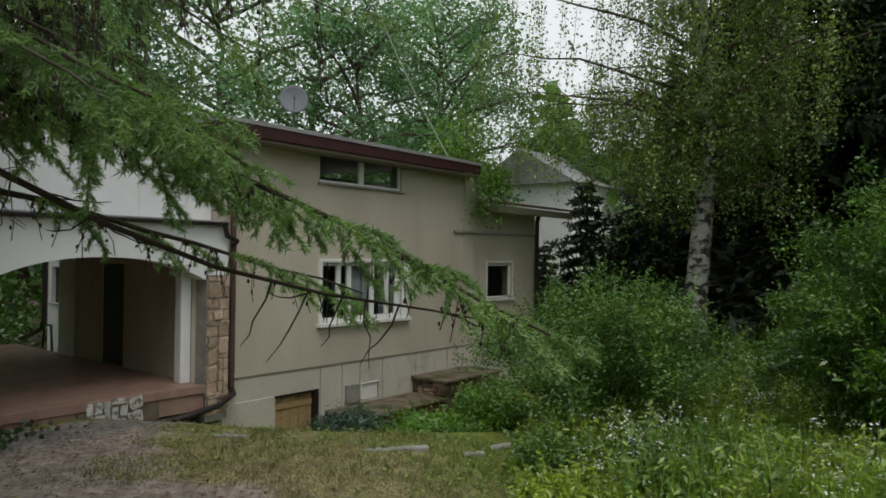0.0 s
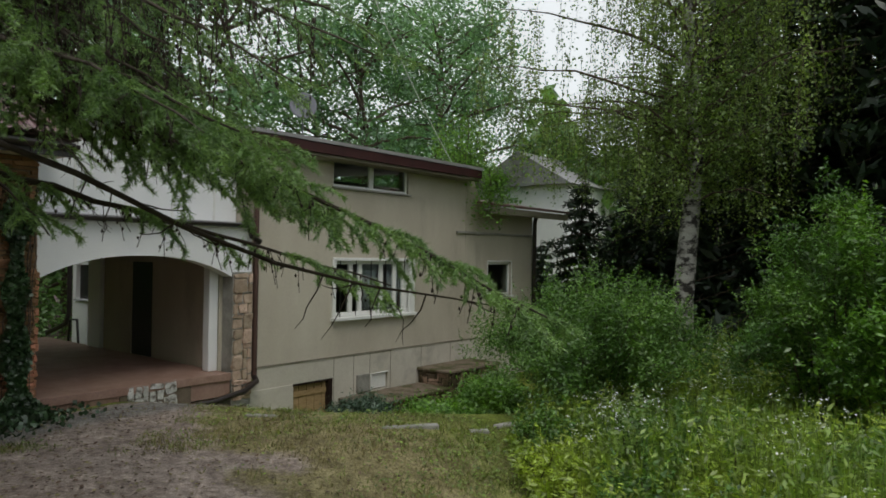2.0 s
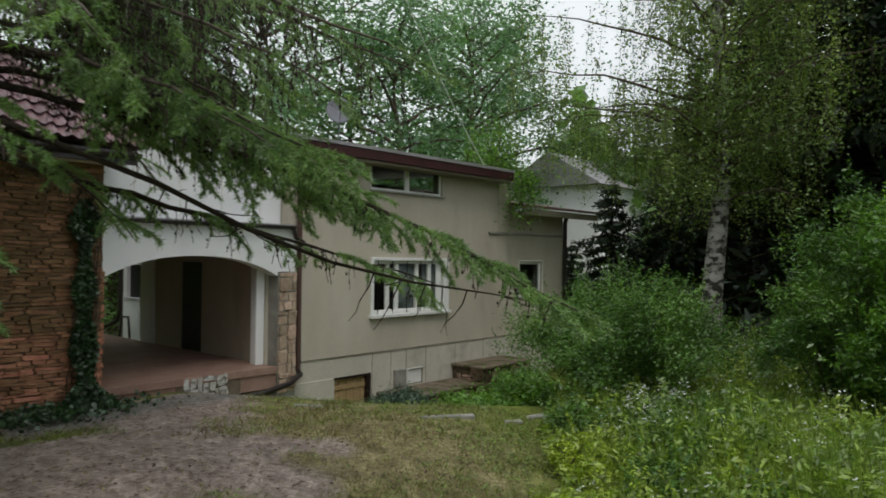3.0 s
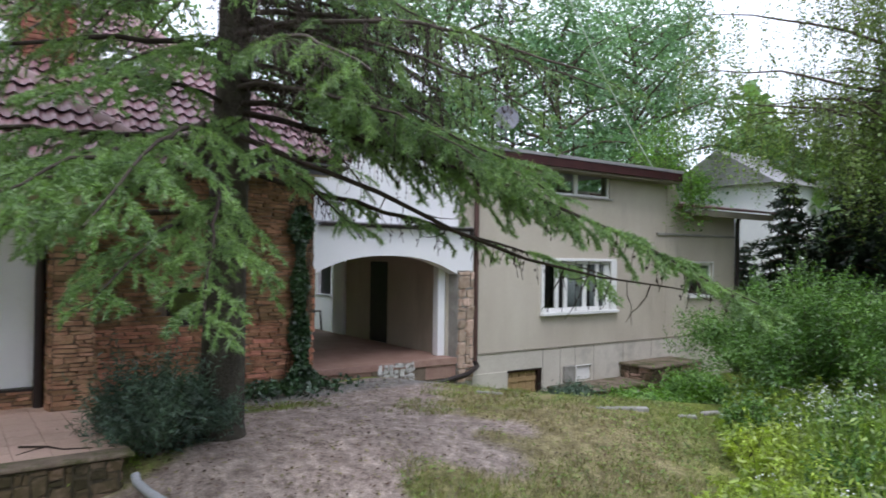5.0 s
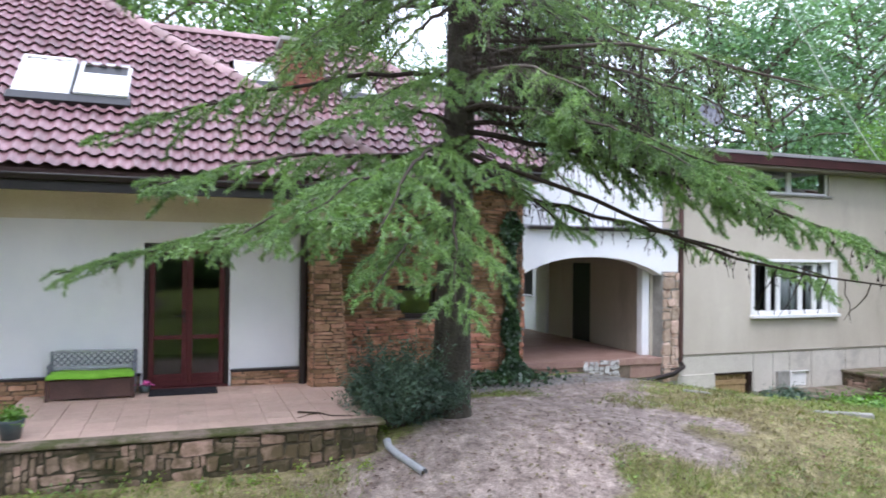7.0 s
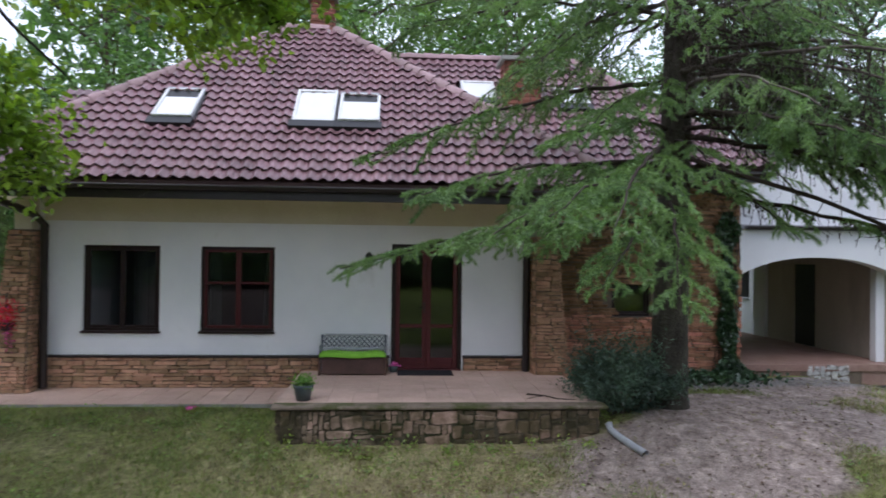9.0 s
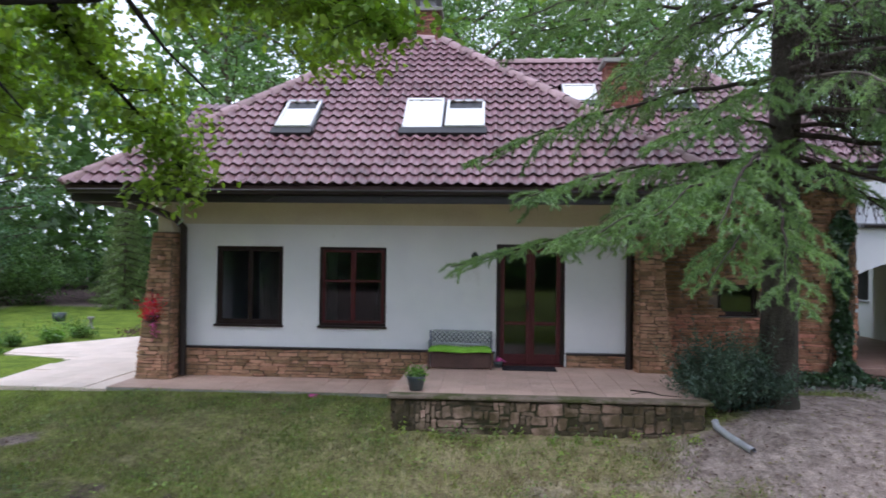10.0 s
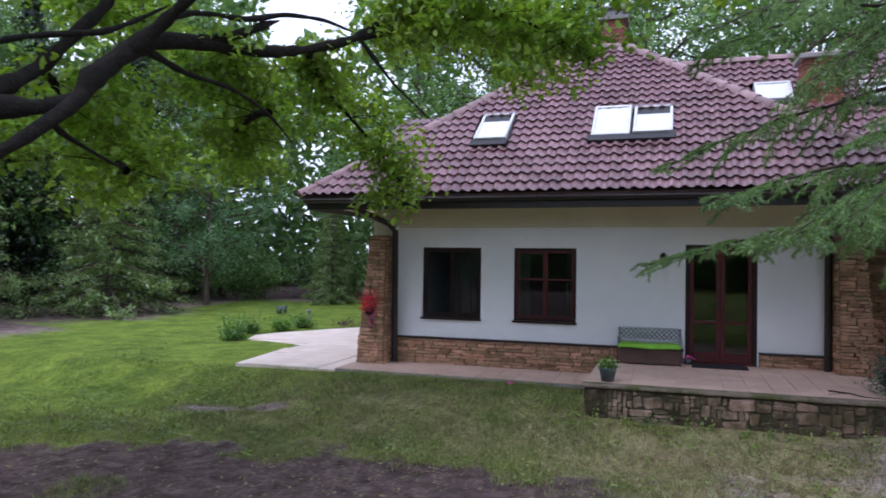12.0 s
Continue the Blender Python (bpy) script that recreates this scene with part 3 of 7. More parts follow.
part("wall", boxes((-15.35, -15.0, -8.4, 3.8, 0.0, 3.45), bevel=0), M_WHITE, house)
part("floor", boxes((-15.0, FX - 0.35, -8.05, -0.3, 0.3, 0.42), (-15.0, -9.75, -0.3, 3.45, 0.3, 0.42), bevel=0), M_DARKWOOD, house)
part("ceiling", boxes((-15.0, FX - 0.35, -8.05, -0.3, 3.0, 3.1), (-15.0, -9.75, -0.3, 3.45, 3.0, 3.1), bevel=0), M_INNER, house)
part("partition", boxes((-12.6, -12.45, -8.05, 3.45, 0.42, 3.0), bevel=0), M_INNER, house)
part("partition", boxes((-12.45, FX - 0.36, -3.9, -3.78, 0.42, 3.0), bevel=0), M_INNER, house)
part("soffit", boxes((FX + 0.003, -7.28, -9.6, 0.85, 3.27, 3.31), (-9.55, FX, -9.6, -8.41, 3.27, 3.31), bevel=0), M_SOFFIT, house, "cream plastered eaves soffit")
caught = Heap()
cr = random.Random(3)
for i in range(26):
    gy = -7.6 + 3.4 * cr.random()
    a = Vector((-7.15 + cr.uniform(-0.05, 0.06), gy, 3.46))
    caught.tube(bow(a, a + Vector((cr.uniform(-0.05, 0.12), cr.uniform(-0.3, 0.3), cr.uniform(-0.28, 0.12))), cr.uniform(-0.08, 0.08), 5, 0.02, cr), 0.004, 3)
tagged(caught.link("twigwork", M_DEADTWIG, house, "dry tendrils caught on the gutter"), kind="stuff")
# upper wall strip: cream tone plus the eaves' shade, both as flat colour
part("shade_toned_wall_band", boxes((FX + 0.003, FX + 0.02, -8.3, -0.36, 2.88, 3.268), bevel=0), M_SOFFIT, house, "cream band under the eaves, eaves shade put into its colour")
# plinth of laid stone
plinth = part("plinth", boxes((FX, FX + 0.05, -8.3, -2.76, 0.1, 0.69), (FX, FX + 0.05, -1.52, -0.35, 0.1, 0.69), bevel=0), M_MORTAR, house, "ochre laid-stone plinth")
lay_stones(plinth, "ochre", M_STONE, (FX + 0.05, -8.3, 0.2), (0, 1, 0), (1, 0, 0), 5.54, 0.48, (0.04, 0.085), (0.12, 0.36), seed=3)
lay_stones(plinth, "ochre", M_STONE, (FX + 0.05, -1.52, 0.45), (0, 1, 0), (1, 0, 0), 1.17, 0.23, (0.04, 0.08), (0.12, 0.34), seed=4)
part("plinth_trim", boxes((FX, FX + 0.11, -8.3, -2.74, 0.685, 0.72), (FX, FX + 0.11, -1.53, -0.35, 0.685, 0.72), bevel=0.004), M_BROWN, house)


def battered_pillar(y0, y1, y0_top, y1_top, seed):
    """A stone pillar whose faces lean in towards the top."""
    x_foot, x_top, foot, top = -7.86, -8.13, 0.2, 2.72
    bm = bmesh.new()
    lo = [(-8.75, y0, foot), (x_foot, y0, foot), (x_foot, y1, foot), (-8.75, y1, foot)]
    hi = [(-8.75, y0_top, top), (x_top, y0_top, top), (x_top, y1_top, top), (-8.75, y1_top, top)]
    v = [bm.verts.new(p) for p in lo + hi]
    for f in ((0, 1, 5, 4), (1, 2, 6, 5), (2, 3, 7, 6), (4, 5, 6, 7)):
        bm.faces.new([v[i] for i in f])
    p = part("pillar", bm, M_MORTAR, house, "battered pillar of laid ochre stone")
    H = top - foot
    t = lambda z: z / H
    lay_stones(p, "ochre", M_STONE, (x_foot, y0, foot), (0, 1, 0), (1, 0, 0), y1 - y0, H, (0.04, 0.085), (0.1, 0.3),
               left=lambda z: (y0_top - y0) * t(z), rightmost=lambda z: y1 - y0 + (y1_top - y1) * t(z), lean=lambda z: (x_top - x_foot) * t(z), seed=seed)
    for yy, yt, n, s in ((y1, y1_top, 1, 1), (y0, y0_top, -1, 2)):
        lay_stones(p, "ochre", M_STONE, (-8.72, yy, foot), (1, 0, 0), (0, n, 0), 0.9, H, (0.04, 0.085), (0.1, 0.3),
                   rightmost=lambda z: x_foot + 8.72 + (x_top - x_foot) * t(z), lean=lambda z, a=yy, b=yt, n=n: n * (b - a) * t(z), seed=seed + s)
    part("pillar_head", boxes((-8.7, x_top - 0.04, y0_top + 0.03, y1_top - 0.03, top - 0.02, 3.27), bevel=0.01), M_SOFFIT, house)


battered_pillar(-8.86, -8.3, -8.7, -8.38, 11)
battered_pillar(-0.38, 0.16, -0.36, -0.02, 21)


def gutter_run(parent, x, y0, y1, z, r=0.075, material=None):
    """A half-round gutter along y with its rolled lip."""
    bm = bmesh.new()
    rings = []
    for y in (y0, y1):
        ring = [bm.verts.new((x + rr * math.cos(a), y, z + rr * math.sin(a))) for rr, span in ((r, 1), (r - 0.01, -1))
                for a in ([math.pi + math.pi * i / 8 for i in range(9)][::span])]
        rings.append(ring)
    n = len(rings[0])
    for i in range(n):
        bm.faces.new((rings[0][i], rings[0][(i + 1) % n], rings[1][(i + 1) % n], rings[1][i]))
    return part("gutter", bm, material or M_BROWN, parent, "dark brown metal gutter", True)


def pipe(name, points, r, material, parent, label="", sides=10):
    return link_mesh(name, *tube_data(points, r, sides), material, parent, label, True)


part("fascia", boxes((-7.24, -7.2, -9.62, 0.9, 3.17, 3.39), (-9.6, -7.2, -9.66, -9.62, 3.17, 3.39), bevel=0.004), M_BROWN, house, "dark brown eaves board")
gutter_run(house, -7.12, -9.66, 0.9, 3.37)
pipe("downpipe", [(-7.2, -8.9, 3.36), (-7.25, -8.85, 3.28), (-8.0, -8.28, 2.95), (-8.16, -8.2, 2.8), (-8.2, -8.2, 0.22)], 0.062, M_BROWN, house, "dark brown downpipe")
pipe("downpipe", [(-7.2, -0.3, 3.36), (-7.3, -0.35, 3.25), (-8.1, -0.48, 2.98), (-8.26, -0.48, 2.8), (-8.26, -0.48, 0.46)], 0.062, M_BROWN, house, "dark brown downpipe")


# ---- joinery ----
def casement(parent, x, y0, y1, z0, z1, wood, inner, leaves=2, curtain=False, bars=True):
    """A window set in its opening: outer frame, leaves with rails, panes, a sill."""
    win = thing_part("window", parent)
    d = 0.05
    part("frame", boxes((x - 0.12, x - 0.04, y0, y1, z1 - d, z1), (x - 0.12, x - 0.04, y0, y1, z0, z0 + d),
                        (x - 0.12, x - 0.04, y0, y0 + d, z0 + d, z1 - d), (x - 0.12, x - 0.04, y1 - d, y1, z0 + d, z1 - d)), wood, win)
    w = (y1 - y0 - 2 * d) / leaves
    for i in range(leaves):
        a, b = y0 + d + i * w, y0 + d + (i + 1) * w
        s = 0.042
        rows = [(x - 0.11, x - 0.055, a, a + s, z0 + d, z1 - d), (x - 0.11, x - 0.055, b - s, b, z0 + d, z1 - d),
                (x - 0.11, x - 0.055, a + s, b - s, z0 + d, z0 + d + s), (x - 0.11, x - 0.055, a + s, b - s, z1 - d - s, z1 - d)]
        if bars:
            zm = z0 + (z1 - z0) * 0.57
            rows.append((x - 0.105, x - 0.06, a + s, b - s, zm - 0.018, zm + 0.018))
        part("sash", boxes(*rows), inner, win)
        g = part("pane", boxes((x - 0.086, x - 0.082, a + s, b - s, z0 + d + s, z1 - d - s), bevel=0), M_GLASS, win)
        g.visible_shadow = False
    part("sill", boxes((x - 0.04, x + 0.05, y0 - 0.02, y1 + 0.02, z0 - 0.035, z0 + 0.004)), wood, win)
    return win


def thing_part(name, parent):
    """A grouping part under a thing."""
    ob = new(name)
    attach(ob, parent)
    ob.empty_display_size = 0.1
    return ob


def drape(name, x, y0, y1, z0, z1, material, parent, folds=9, deep=0.035):
    n = folds * 6
    V = [(x + deep * math.sin(i / n * folds * 2 * math.pi) + 0.01 * math.sin(i * 1.7), y0 + (y1 - y0) * i / n, z) for i in range(n + 1) for z in (z0, z1)]
    F = [(2 * i, 2 * i + 2, 2 * i + 3, 2 * i + 1) for i in range(n)]
    ob = link_mesh(name, V, F, material, parent, smooth=True)
    sol = ob.modifiers.new("thickness", "SOLIDIFY")
    sol.thickness = 0.006
    return ob


w1 = casement(house, FX, *WINS[0], M_DARKWOOD, M_DARKWOOD, bars=False)
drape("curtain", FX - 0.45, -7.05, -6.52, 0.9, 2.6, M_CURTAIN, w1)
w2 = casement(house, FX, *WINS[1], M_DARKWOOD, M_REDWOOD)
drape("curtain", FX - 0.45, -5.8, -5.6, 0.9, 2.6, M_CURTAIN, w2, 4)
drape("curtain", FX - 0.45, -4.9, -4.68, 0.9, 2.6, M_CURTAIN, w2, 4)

# double terrace door
door = thing_part("terrace_door", house)
y0, y1, z0, z1 = DOOR
part("frame", boxes((FX - 0.14, FX - 0.02, y0, y0 + 0.07, z0, z1), (FX - 0.14, FX - 0.02, y1 - 0.07, y1, z0, z1), (FX - 0.14, FX - 0.02, y0 + 0.07, y1 - 0.07, z1 - 0.07, z1)), M_DARKWOOD, door)
ym = (y0 + y1) / 2
for a, b in ((y0 + 0.07, ym), (ym, y1 - 0.07)):
    part("door_leaf", boxes((FX - 0.12, FX - 0.06, a, a + 0.075, z0 + 0.02, z1 - 0.07), (FX - 0.12, FX - 0.06, b - 0.075, b, z0 + 0.02, z1 - 0.07),
                            (FX - 0.12, FX - 0.06, a + 0.075, b - 0.075, z1 - 0.15, z1 - 0.07), (FX - 0.12, FX - 0.06, a + 0.075, b - 0.075, z0 + 0.02, z0 + 0.2),
                            (FX - 0.12, FX - 0.06, a + 0.075, b - 0.075, 1.17, 1.23)), M_REDWOOD, door)
    g = part("pane", boxes((FX - 0.092, FX - 0.088, a + 0.075, b - 0.075, z0 + 0.2, z1 - 0.15), bevel=0), M_GLASS, door)
    g.visible_shadow = False
part("handle", boxes((FX - 0.06, FX - 0.02, ym - 0.05, ym - 0.03, 1.42, 1.6), (FX - 0.03, FX - 0.015, ym - 0.16, ym - 0.03, 1.5, 1.525), bevel=0.004), M_BROWN, door)
part("threshold", boxes((FX - 0.14, FX + 0.06, y0, y1, 0.44, 0.49)), M_REDWOOD, door)

# ---- roof: tiles on a deck ----
SLOPE = 0.835
EAVE_X, EAVE_Z = -7.11, 3.425
STEP_U, WAVE = 0.27, 0.195      # course along the slope, width of one wave
COS, SIN = 1 / math.hypot(1, SLOPE), SLOPE / math.hypot(1, SLOPE)


def tile_shape(step=STEP_U, width=WAVE, seg=8):
    """One pan-and-roll tile: x up the slope, y across, z off the deck, with a thick lower lip."""
    bm = bmesh.new()
    rows = []
    for u, lift in ((0.005, 0.0), (-0.045, 0.046), (step, 0.0)):
        row = []
        for i in range(seg + 1):
            t = i / seg
            wave = 0.05 * (0.5 + 0.5 * math.cos(2 * math.pi * (t - 0.3))) ** 1.4
            row.append(bm.verts.new((u, (t - 0.5) * width * 1.02, lift + wave)))
        rows.append(row)
    rows.insert(1, [bm.verts.new(v.co) for v in rows[1]])
    for a, b in ((rows[0], rows[1]), (rows[2], rows[3])):
        for i in range(seg):
            bm.faces.new((a[i], a[i + 1], b[i + 1], b[i]))
    bmesh.ops.recalc_face_normals(bm, faces=bm.faces)
    me = bpy.data.meshes.new("tile")
    bm.to_mesh(me)
    bm.free()
    me.polygons.foreach_set("use_smooth", [i >= seg for i in range(len(me.polygons))])
    me.materials.append(M_TILE)
    return me


TILE = tile_shape()


def tiled_slope(roof, x_eave, z_eave, y_left, y_right, length, limit, skip=()):
    """Courses of tiles on a slope facing +x; y_left(u), y_right(u) bound it u metres up the slope."""
    up, off = Vector((-COS, 0, SIN)), Vector((SIN, 0, COS))
    turn = Matrix((up, Vector((0, 1, 0)), off)).transposed()
    rv, rf, count = [], [], 0
    rnd = random.Random(5)
    tv = [v.co.copy() for v in TILE.vertices]
    tf = [tuple(p.vertices) for p in TILE.polygons]
    for c in range(int(length / STEP_U) + 1):
        u = c * STEP_U
        if u > length - 0.1:
            break
        l, r = y_left(u), y_right(u)
        k0, k1 = math.floor((l - 0.15) / WAVE), math.ceil((r + 0.15) / WAVE)
        for k in range(k0, k1 + 1):
            y = k * WAVE
            if any(a < y < b and p < u + 0.13 < q for a, b, p, q in skip):
                continue
            if y < l - 0.1 or y > r + 0.1:
                continue
            full = l + 0.15 < y < r - 0.15
            at = Vector((x_eave, y, z_eave)) + up * u + off * (0.035 + rnd.uniform(0, 0.006))
            M = Matrix.Translation(at) @ turn.to_4x4() @ Matrix.Rotation(rnd.uniform(-0.012, 0.012), 4, "Z")
            if full and count < limit:
                ob = new("tile", TILE)
                attach(ob, roof)
                ob.matrix_basis = M
                count += 1
            else:
                n = len(rv)
                for v in tv:
                    q = M @ v
                    uu = u + min(max(v.x, 0), STEP_U)
                    q.y = min(max(q.y, y_left(uu) - 0.06), y_right(uu) + 0.06)
                    rv.append(q)
                rf += [tuple(i + n for i in f) for f in tf]
    if rv:
        tagged(link_mesh("roof_tiling", rv, rf, M_TILE, roof), kind="stuff")


def ridge_caps(roof, a, b, r=0.125, step=0.36):
    a, b = Vector(a), Vector(b)
    d = (b - a).normalized()
    side = d.cross(Vector((0, 0, 1))).normalized()
    up = side.cross(d)
    n = max(1, int((b - a).length / step))
    for i in range(n):
        V, F = [], []
        for u, s in ((-0.03, 1.1), (step, 0.92)):
            for k in range(7):
                t = math.pi * k / 6
                V.append(d * u + side * (math.cos(t) * r * s) + up * (math.sin(t) * r * s - 0.02))
        for k in range(6):
            F.append((k, k + 1, k + 8, k + 7))
        ob = link_mesh("ridge_tile", V, F, M_RIDGE, roof, smooth=True)
        ob.matrix_basis = Matrix.Translation(a + d * (i * (b - a).length / n))


RIDGE_X = -11.45
RIDGE_Z = EAVE_Z + SLOPE * (EAVE_X - RIDGE_X)
YL, YR, RL, RR = -9.72, 0.98, -4.93, -3.97
roof = part("roof", bmesh.new(), M_ROOFDECK, house, "plum concrete tile hipped roof")


def deck(roof_ob, verts, faces):
    me = roof_ob.data
    me.clear_geometry()
    me.from_pydata(verts, [], faces)
    me.update()


BACK_X = RIDGE_X * 2 - EAVE_X
deck(roof, [(EAVE_X, YL, EAVE_Z), (EAVE_X, YR, EAVE_Z), (RIDGE_X, RR, RIDGE_Z), (RIDGE_X, RL, RIDGE_Z), (BACK_X, YL, EAVE_Z), (BACK_X, YR, EAVE_Z),
            (EAVE_X, YL, EAVE_Z - 0.06), (EAVE_X, YR, EAVE_Z - 0.06), (BACK_X, YL, EAVE_Z - 0.06), (BACK_X, YR, EAVE_Z - 0.06)],
     [(0, 1, 2, 3), (4, 0, 3), (1, 5, 2), (5, 4, 3, 2), (0, 6, 7, 1), (1, 7, 9, 5), (5, 9, 8, 4), (4, 8, 6, 0), (6, 8, 9, 7)])
LEN = (EAVE_X - RIDGE_X) / COS
SKY = [(-6.66, -6.0, False), (-4.41, -3.70, True), (-3.66, -2.95, False)]
SKY_U = ((EAVE_X + 8.37) / COS, (EAVE_X + 9.22) / COS)
tiled_slope(roof, EAVE_X, EAVE_Z, lambda u: YL + (RL - YL) * u / LEN, lambda u: YR + (RR - YR) * u / LEN, LEN, 300,
            [(a - 0.02, b + 0.02, SKY_U[0], SKY_U[1]) for a, b, c in SKY])
ridge_caps(roof, (EAVE_X, YL, EAVE_Z + 0.03), (RIDGE_X, RL, RIDGE_Z + 0.05))
ridge_caps(roof, (EAVE_X, YR, EAVE_Z + 0.03), (RIDGE_X, RR, RIDGE_Z + 0.05))
ridge_caps(roof, (RIDGE_X, RL, RIDGE_Z + 0.05), (RIDGE_X, RR, RIDGE_Z + 0.05))


def roof_window(y0, y1, closed, eave=(EAVE_X, 0, EAVE_Z), span=SKY_U):
    """A roof window with its frame, flashing and a white blind behind the pane; tipped open unless closed."""
    w = thing_part("roof_window", house)
    up, off = Vector((-COS, 0, SIN)), Vector((SIN, 0, COS))
    base = Vector(eave)
    M = Matrix.Translation(base) @ Matrix((up, Vector((0, 1, 0)), off)).transposed().to_4x4()
    u0, u1 = span
    f = bmesh.new()
    for r in ((u0, u0 + 0.06, y0, y1, -0.02, 0.11), (u1 - 0.06, u1, y0, y1, -0.02, 0.11), (u0 + 0.06, u1 - 0.06, y0, y0 + 0.055, -0.02, 0.11), (u0 + 0.06, u1 - 0.06, y1 - 0.055, y1, -0.02, 0.11)):
        add_box(f, *r, bevel=0.006, m=M)
    part("frame", f, M_GREYPIPE, w, "grey metal frame")
    fl = bmesh.new()
    add_box(fl, u0 - 0.2, u0, y0 - 0.03, y1 + 0.03, 0.06, 0.145, bevel=0.004, m=M)
    part("flashing", fl, M_BLACK, w, "black lead apron")
    um = (u0 + u1) / 2
    tip = Matrix.Identity(4) if closed else Matrix.Translation((um, 0, 0.1)) @ Matrix.Rotation(radians(3.5), 4, "Y") @ Matrix.Translation((-um, 0, -0.1))
    s = bmesh.new()
    for r in ((u0 + 0.01, u0 + 0.07, y0 + 0.01, y1 - 0.01, 0.09, 0.14), (u1 - 0.07, u1 - 0.01, y0 + 0.01, y1 - 0.01, 0.09, 0.14), (u0 + 0.07, u1 - 0.07, y0 + 0.01, y0 + 0.06, 0.09, 0.14), (u0 + 0.07, u1 - 0.07, y1 - 0.06, y1 - 0.01, 0.09, 0.14)):
        add_box(s, *r, bevel=0.006, m=M @ tip)
    part("sash", s, M_PAINT, w)
    b = bmesh.new()
    drawn = u1 - 0.07 if closed else u1 - 0.07 - 0.26 * (u1 - u0)
    add_box(b, u0 + 0.07, drawn, y0 + 0.06, y1 - 0.06, 0.105, 0.115, m=M @ tip)
    if not closed:
        # black strip paints the unlit inside showing over the tipped sash
        p = bmesh.new()
        add_box(p, drawn, u1 - 0.07, y0 + 0.06, y1 - 0.06, 0.102, 0.112, m=M @ tip)
        part("pane", p, M_BLACK, w, "black strip for the dark gap over the tipped sash")
    part("blind", b, M_BLIND, w, "white blind behind the pane")
    k = bmesh.new()
    add_box(k, u0 + 0.05, u1 - 0.05, y0 + 0.05, y1 - 0.05, -0.01, 0.0, m=M)
    part("shaft", k, M_BLACK, w)


for a, b, c in SKY:
    roof_window(a, b, c)


def chimney(x0, x1, y0, y1, z0, z1, seed, cowl=False):
    """A brick stack with a capping slab."""
    ch = part("chimney", boxes((x0 + 0.012, x1 - 0.012, y0 + 0.012, y1 - 0.012, z0, z1), bevel=0), M_MORTAR, house, "red brick chimney stack with a capping slab")
    for face, (o, r, n, wd) in enumerate((((x1 - 0.012, y0, z0), (0, 1, 0), (1, 0, 0), y1 - y0), ((x0, y0 + 0.012, z0), (1, 0, 0), (0, -1, 0), x1 - x0), ((x0, y1 - 0.012, z0), (1, 0, 0), (0, 1, 0), x1 - x0))):
        lay_stones(ch, "brick", M_BRICK, o, r, n, wd, z1 - z0, (0.078, 0.08), (0.25, 0.26), 0.03, left=lambda z: 0.0, seed=seed + face, name="brick")
    part("chimney_cap", boxes((x0 - 0.09, x1 + 0.09, y0 - 0.09, y1 + 0.09, z1, z1 + 0.08)), M_CONCRETE, house)
    if cowl:
        part("cowl", boxes((x0 + 0.05, x1 - 0.05, y0 + 0.05, y1 - 0.05, z1 + 0.08, z1 + 0.28), (x0 - 0.06, x1 + 0.06, y0 - 0.06, y1 + 0.06, z1 + 0.28, z1 + 0.33)), M_ROOFMETAL, house)


chimney(-12.4, -11.8, -4.52, -4.05, 6.6, 7.85, 40, True)

# ---- the house: set-back stone range with its own roof ----
SX = -9.4
SWIN = (1.35, 2.1, 1.3, 1.9)
stone_wall = part("wall", holed_wall(SX - 0.35, SX - 0.03, (-0.3, 3.8), (0.0, 4.15), [SWIN]), M_MORTAR, house, "red-brown laid-stone wall")
lay_stones(stone_wall, "red", M_STONE_RED, (SX - 0.03, 0.0, 0.15), (0, 1, 0), (1, 0, 0), 3.8, 3.85, (0.035, 0.075), (0.12, 0.42),
           holes=[(SWIN[0], SWIN[1], SWIN[2] - 0.15, SWIN[3] - 0.15)], seed=31)
part("wall", boxes((-15.0, SX - 0.35, 3.45, 3.79, 0.0, 3.45), bevel=0), M_BEIGE, house)
lay_stones(stone_wall, "red", M_STONE_RED, (-9.75, 3.79, 0.2), (1, 0, 0), (0, 1, 0), 0.36, 2.0, (0.08, 0.14), (0.16, 0.36), seed=33)
sw = casement(house, SX - 0.1, *SWIN, M_DARKWOOD, M_DARKWOOD, leaves=1, bars=False)
E2X, E2Z, R2X, R2R, Y2R = -8.82, 4.02, -12.0, 1.25, 4.12
R2Z = E2Z + SLOPE * (E2X - R2X)
part("soffit", boxes((SX, E2X - 0.08, 0.95, Y2R - 0.1, 3.8, 3.84), bevel=0), M_SOFFIT, house)
part("fascia", boxes((E2X - 0.1, E2X - 0.06, 0.9, Y2R - 0.05, 3.78, 3.98), bevel=0.004), M_BROWN, house)
gutter_run(house, E2X + 0.01, 0.95, Y2R - 0.05, 3.94)
roof2 = part("roof", bmesh.new(), M_ROOFDECK, house, "plum concrete tile roof of the set-back range")
deck(roof2, [(E2X, -0.5, E2Z), (E2X, Y2R, E2Z), (R2X, R2R, R2Z), (R2X, -5.0, R2Z), (-15.2, Y2R, E2Z), (-15.2, -5.0, E2Z), (E2X - 1.4, -5.0, E2Z + SLOPE * 1.4)],
     [(0, 1, 2, 3, 6), (1, 4, 2), (2, 4, 5, 3)])
L2 = (E2X - R2X) / COS
SKY2 = [(-1.38, -0.68, -10.5, -11.08, True), (0.52, 1.18, -10.38, -10.96, False)]
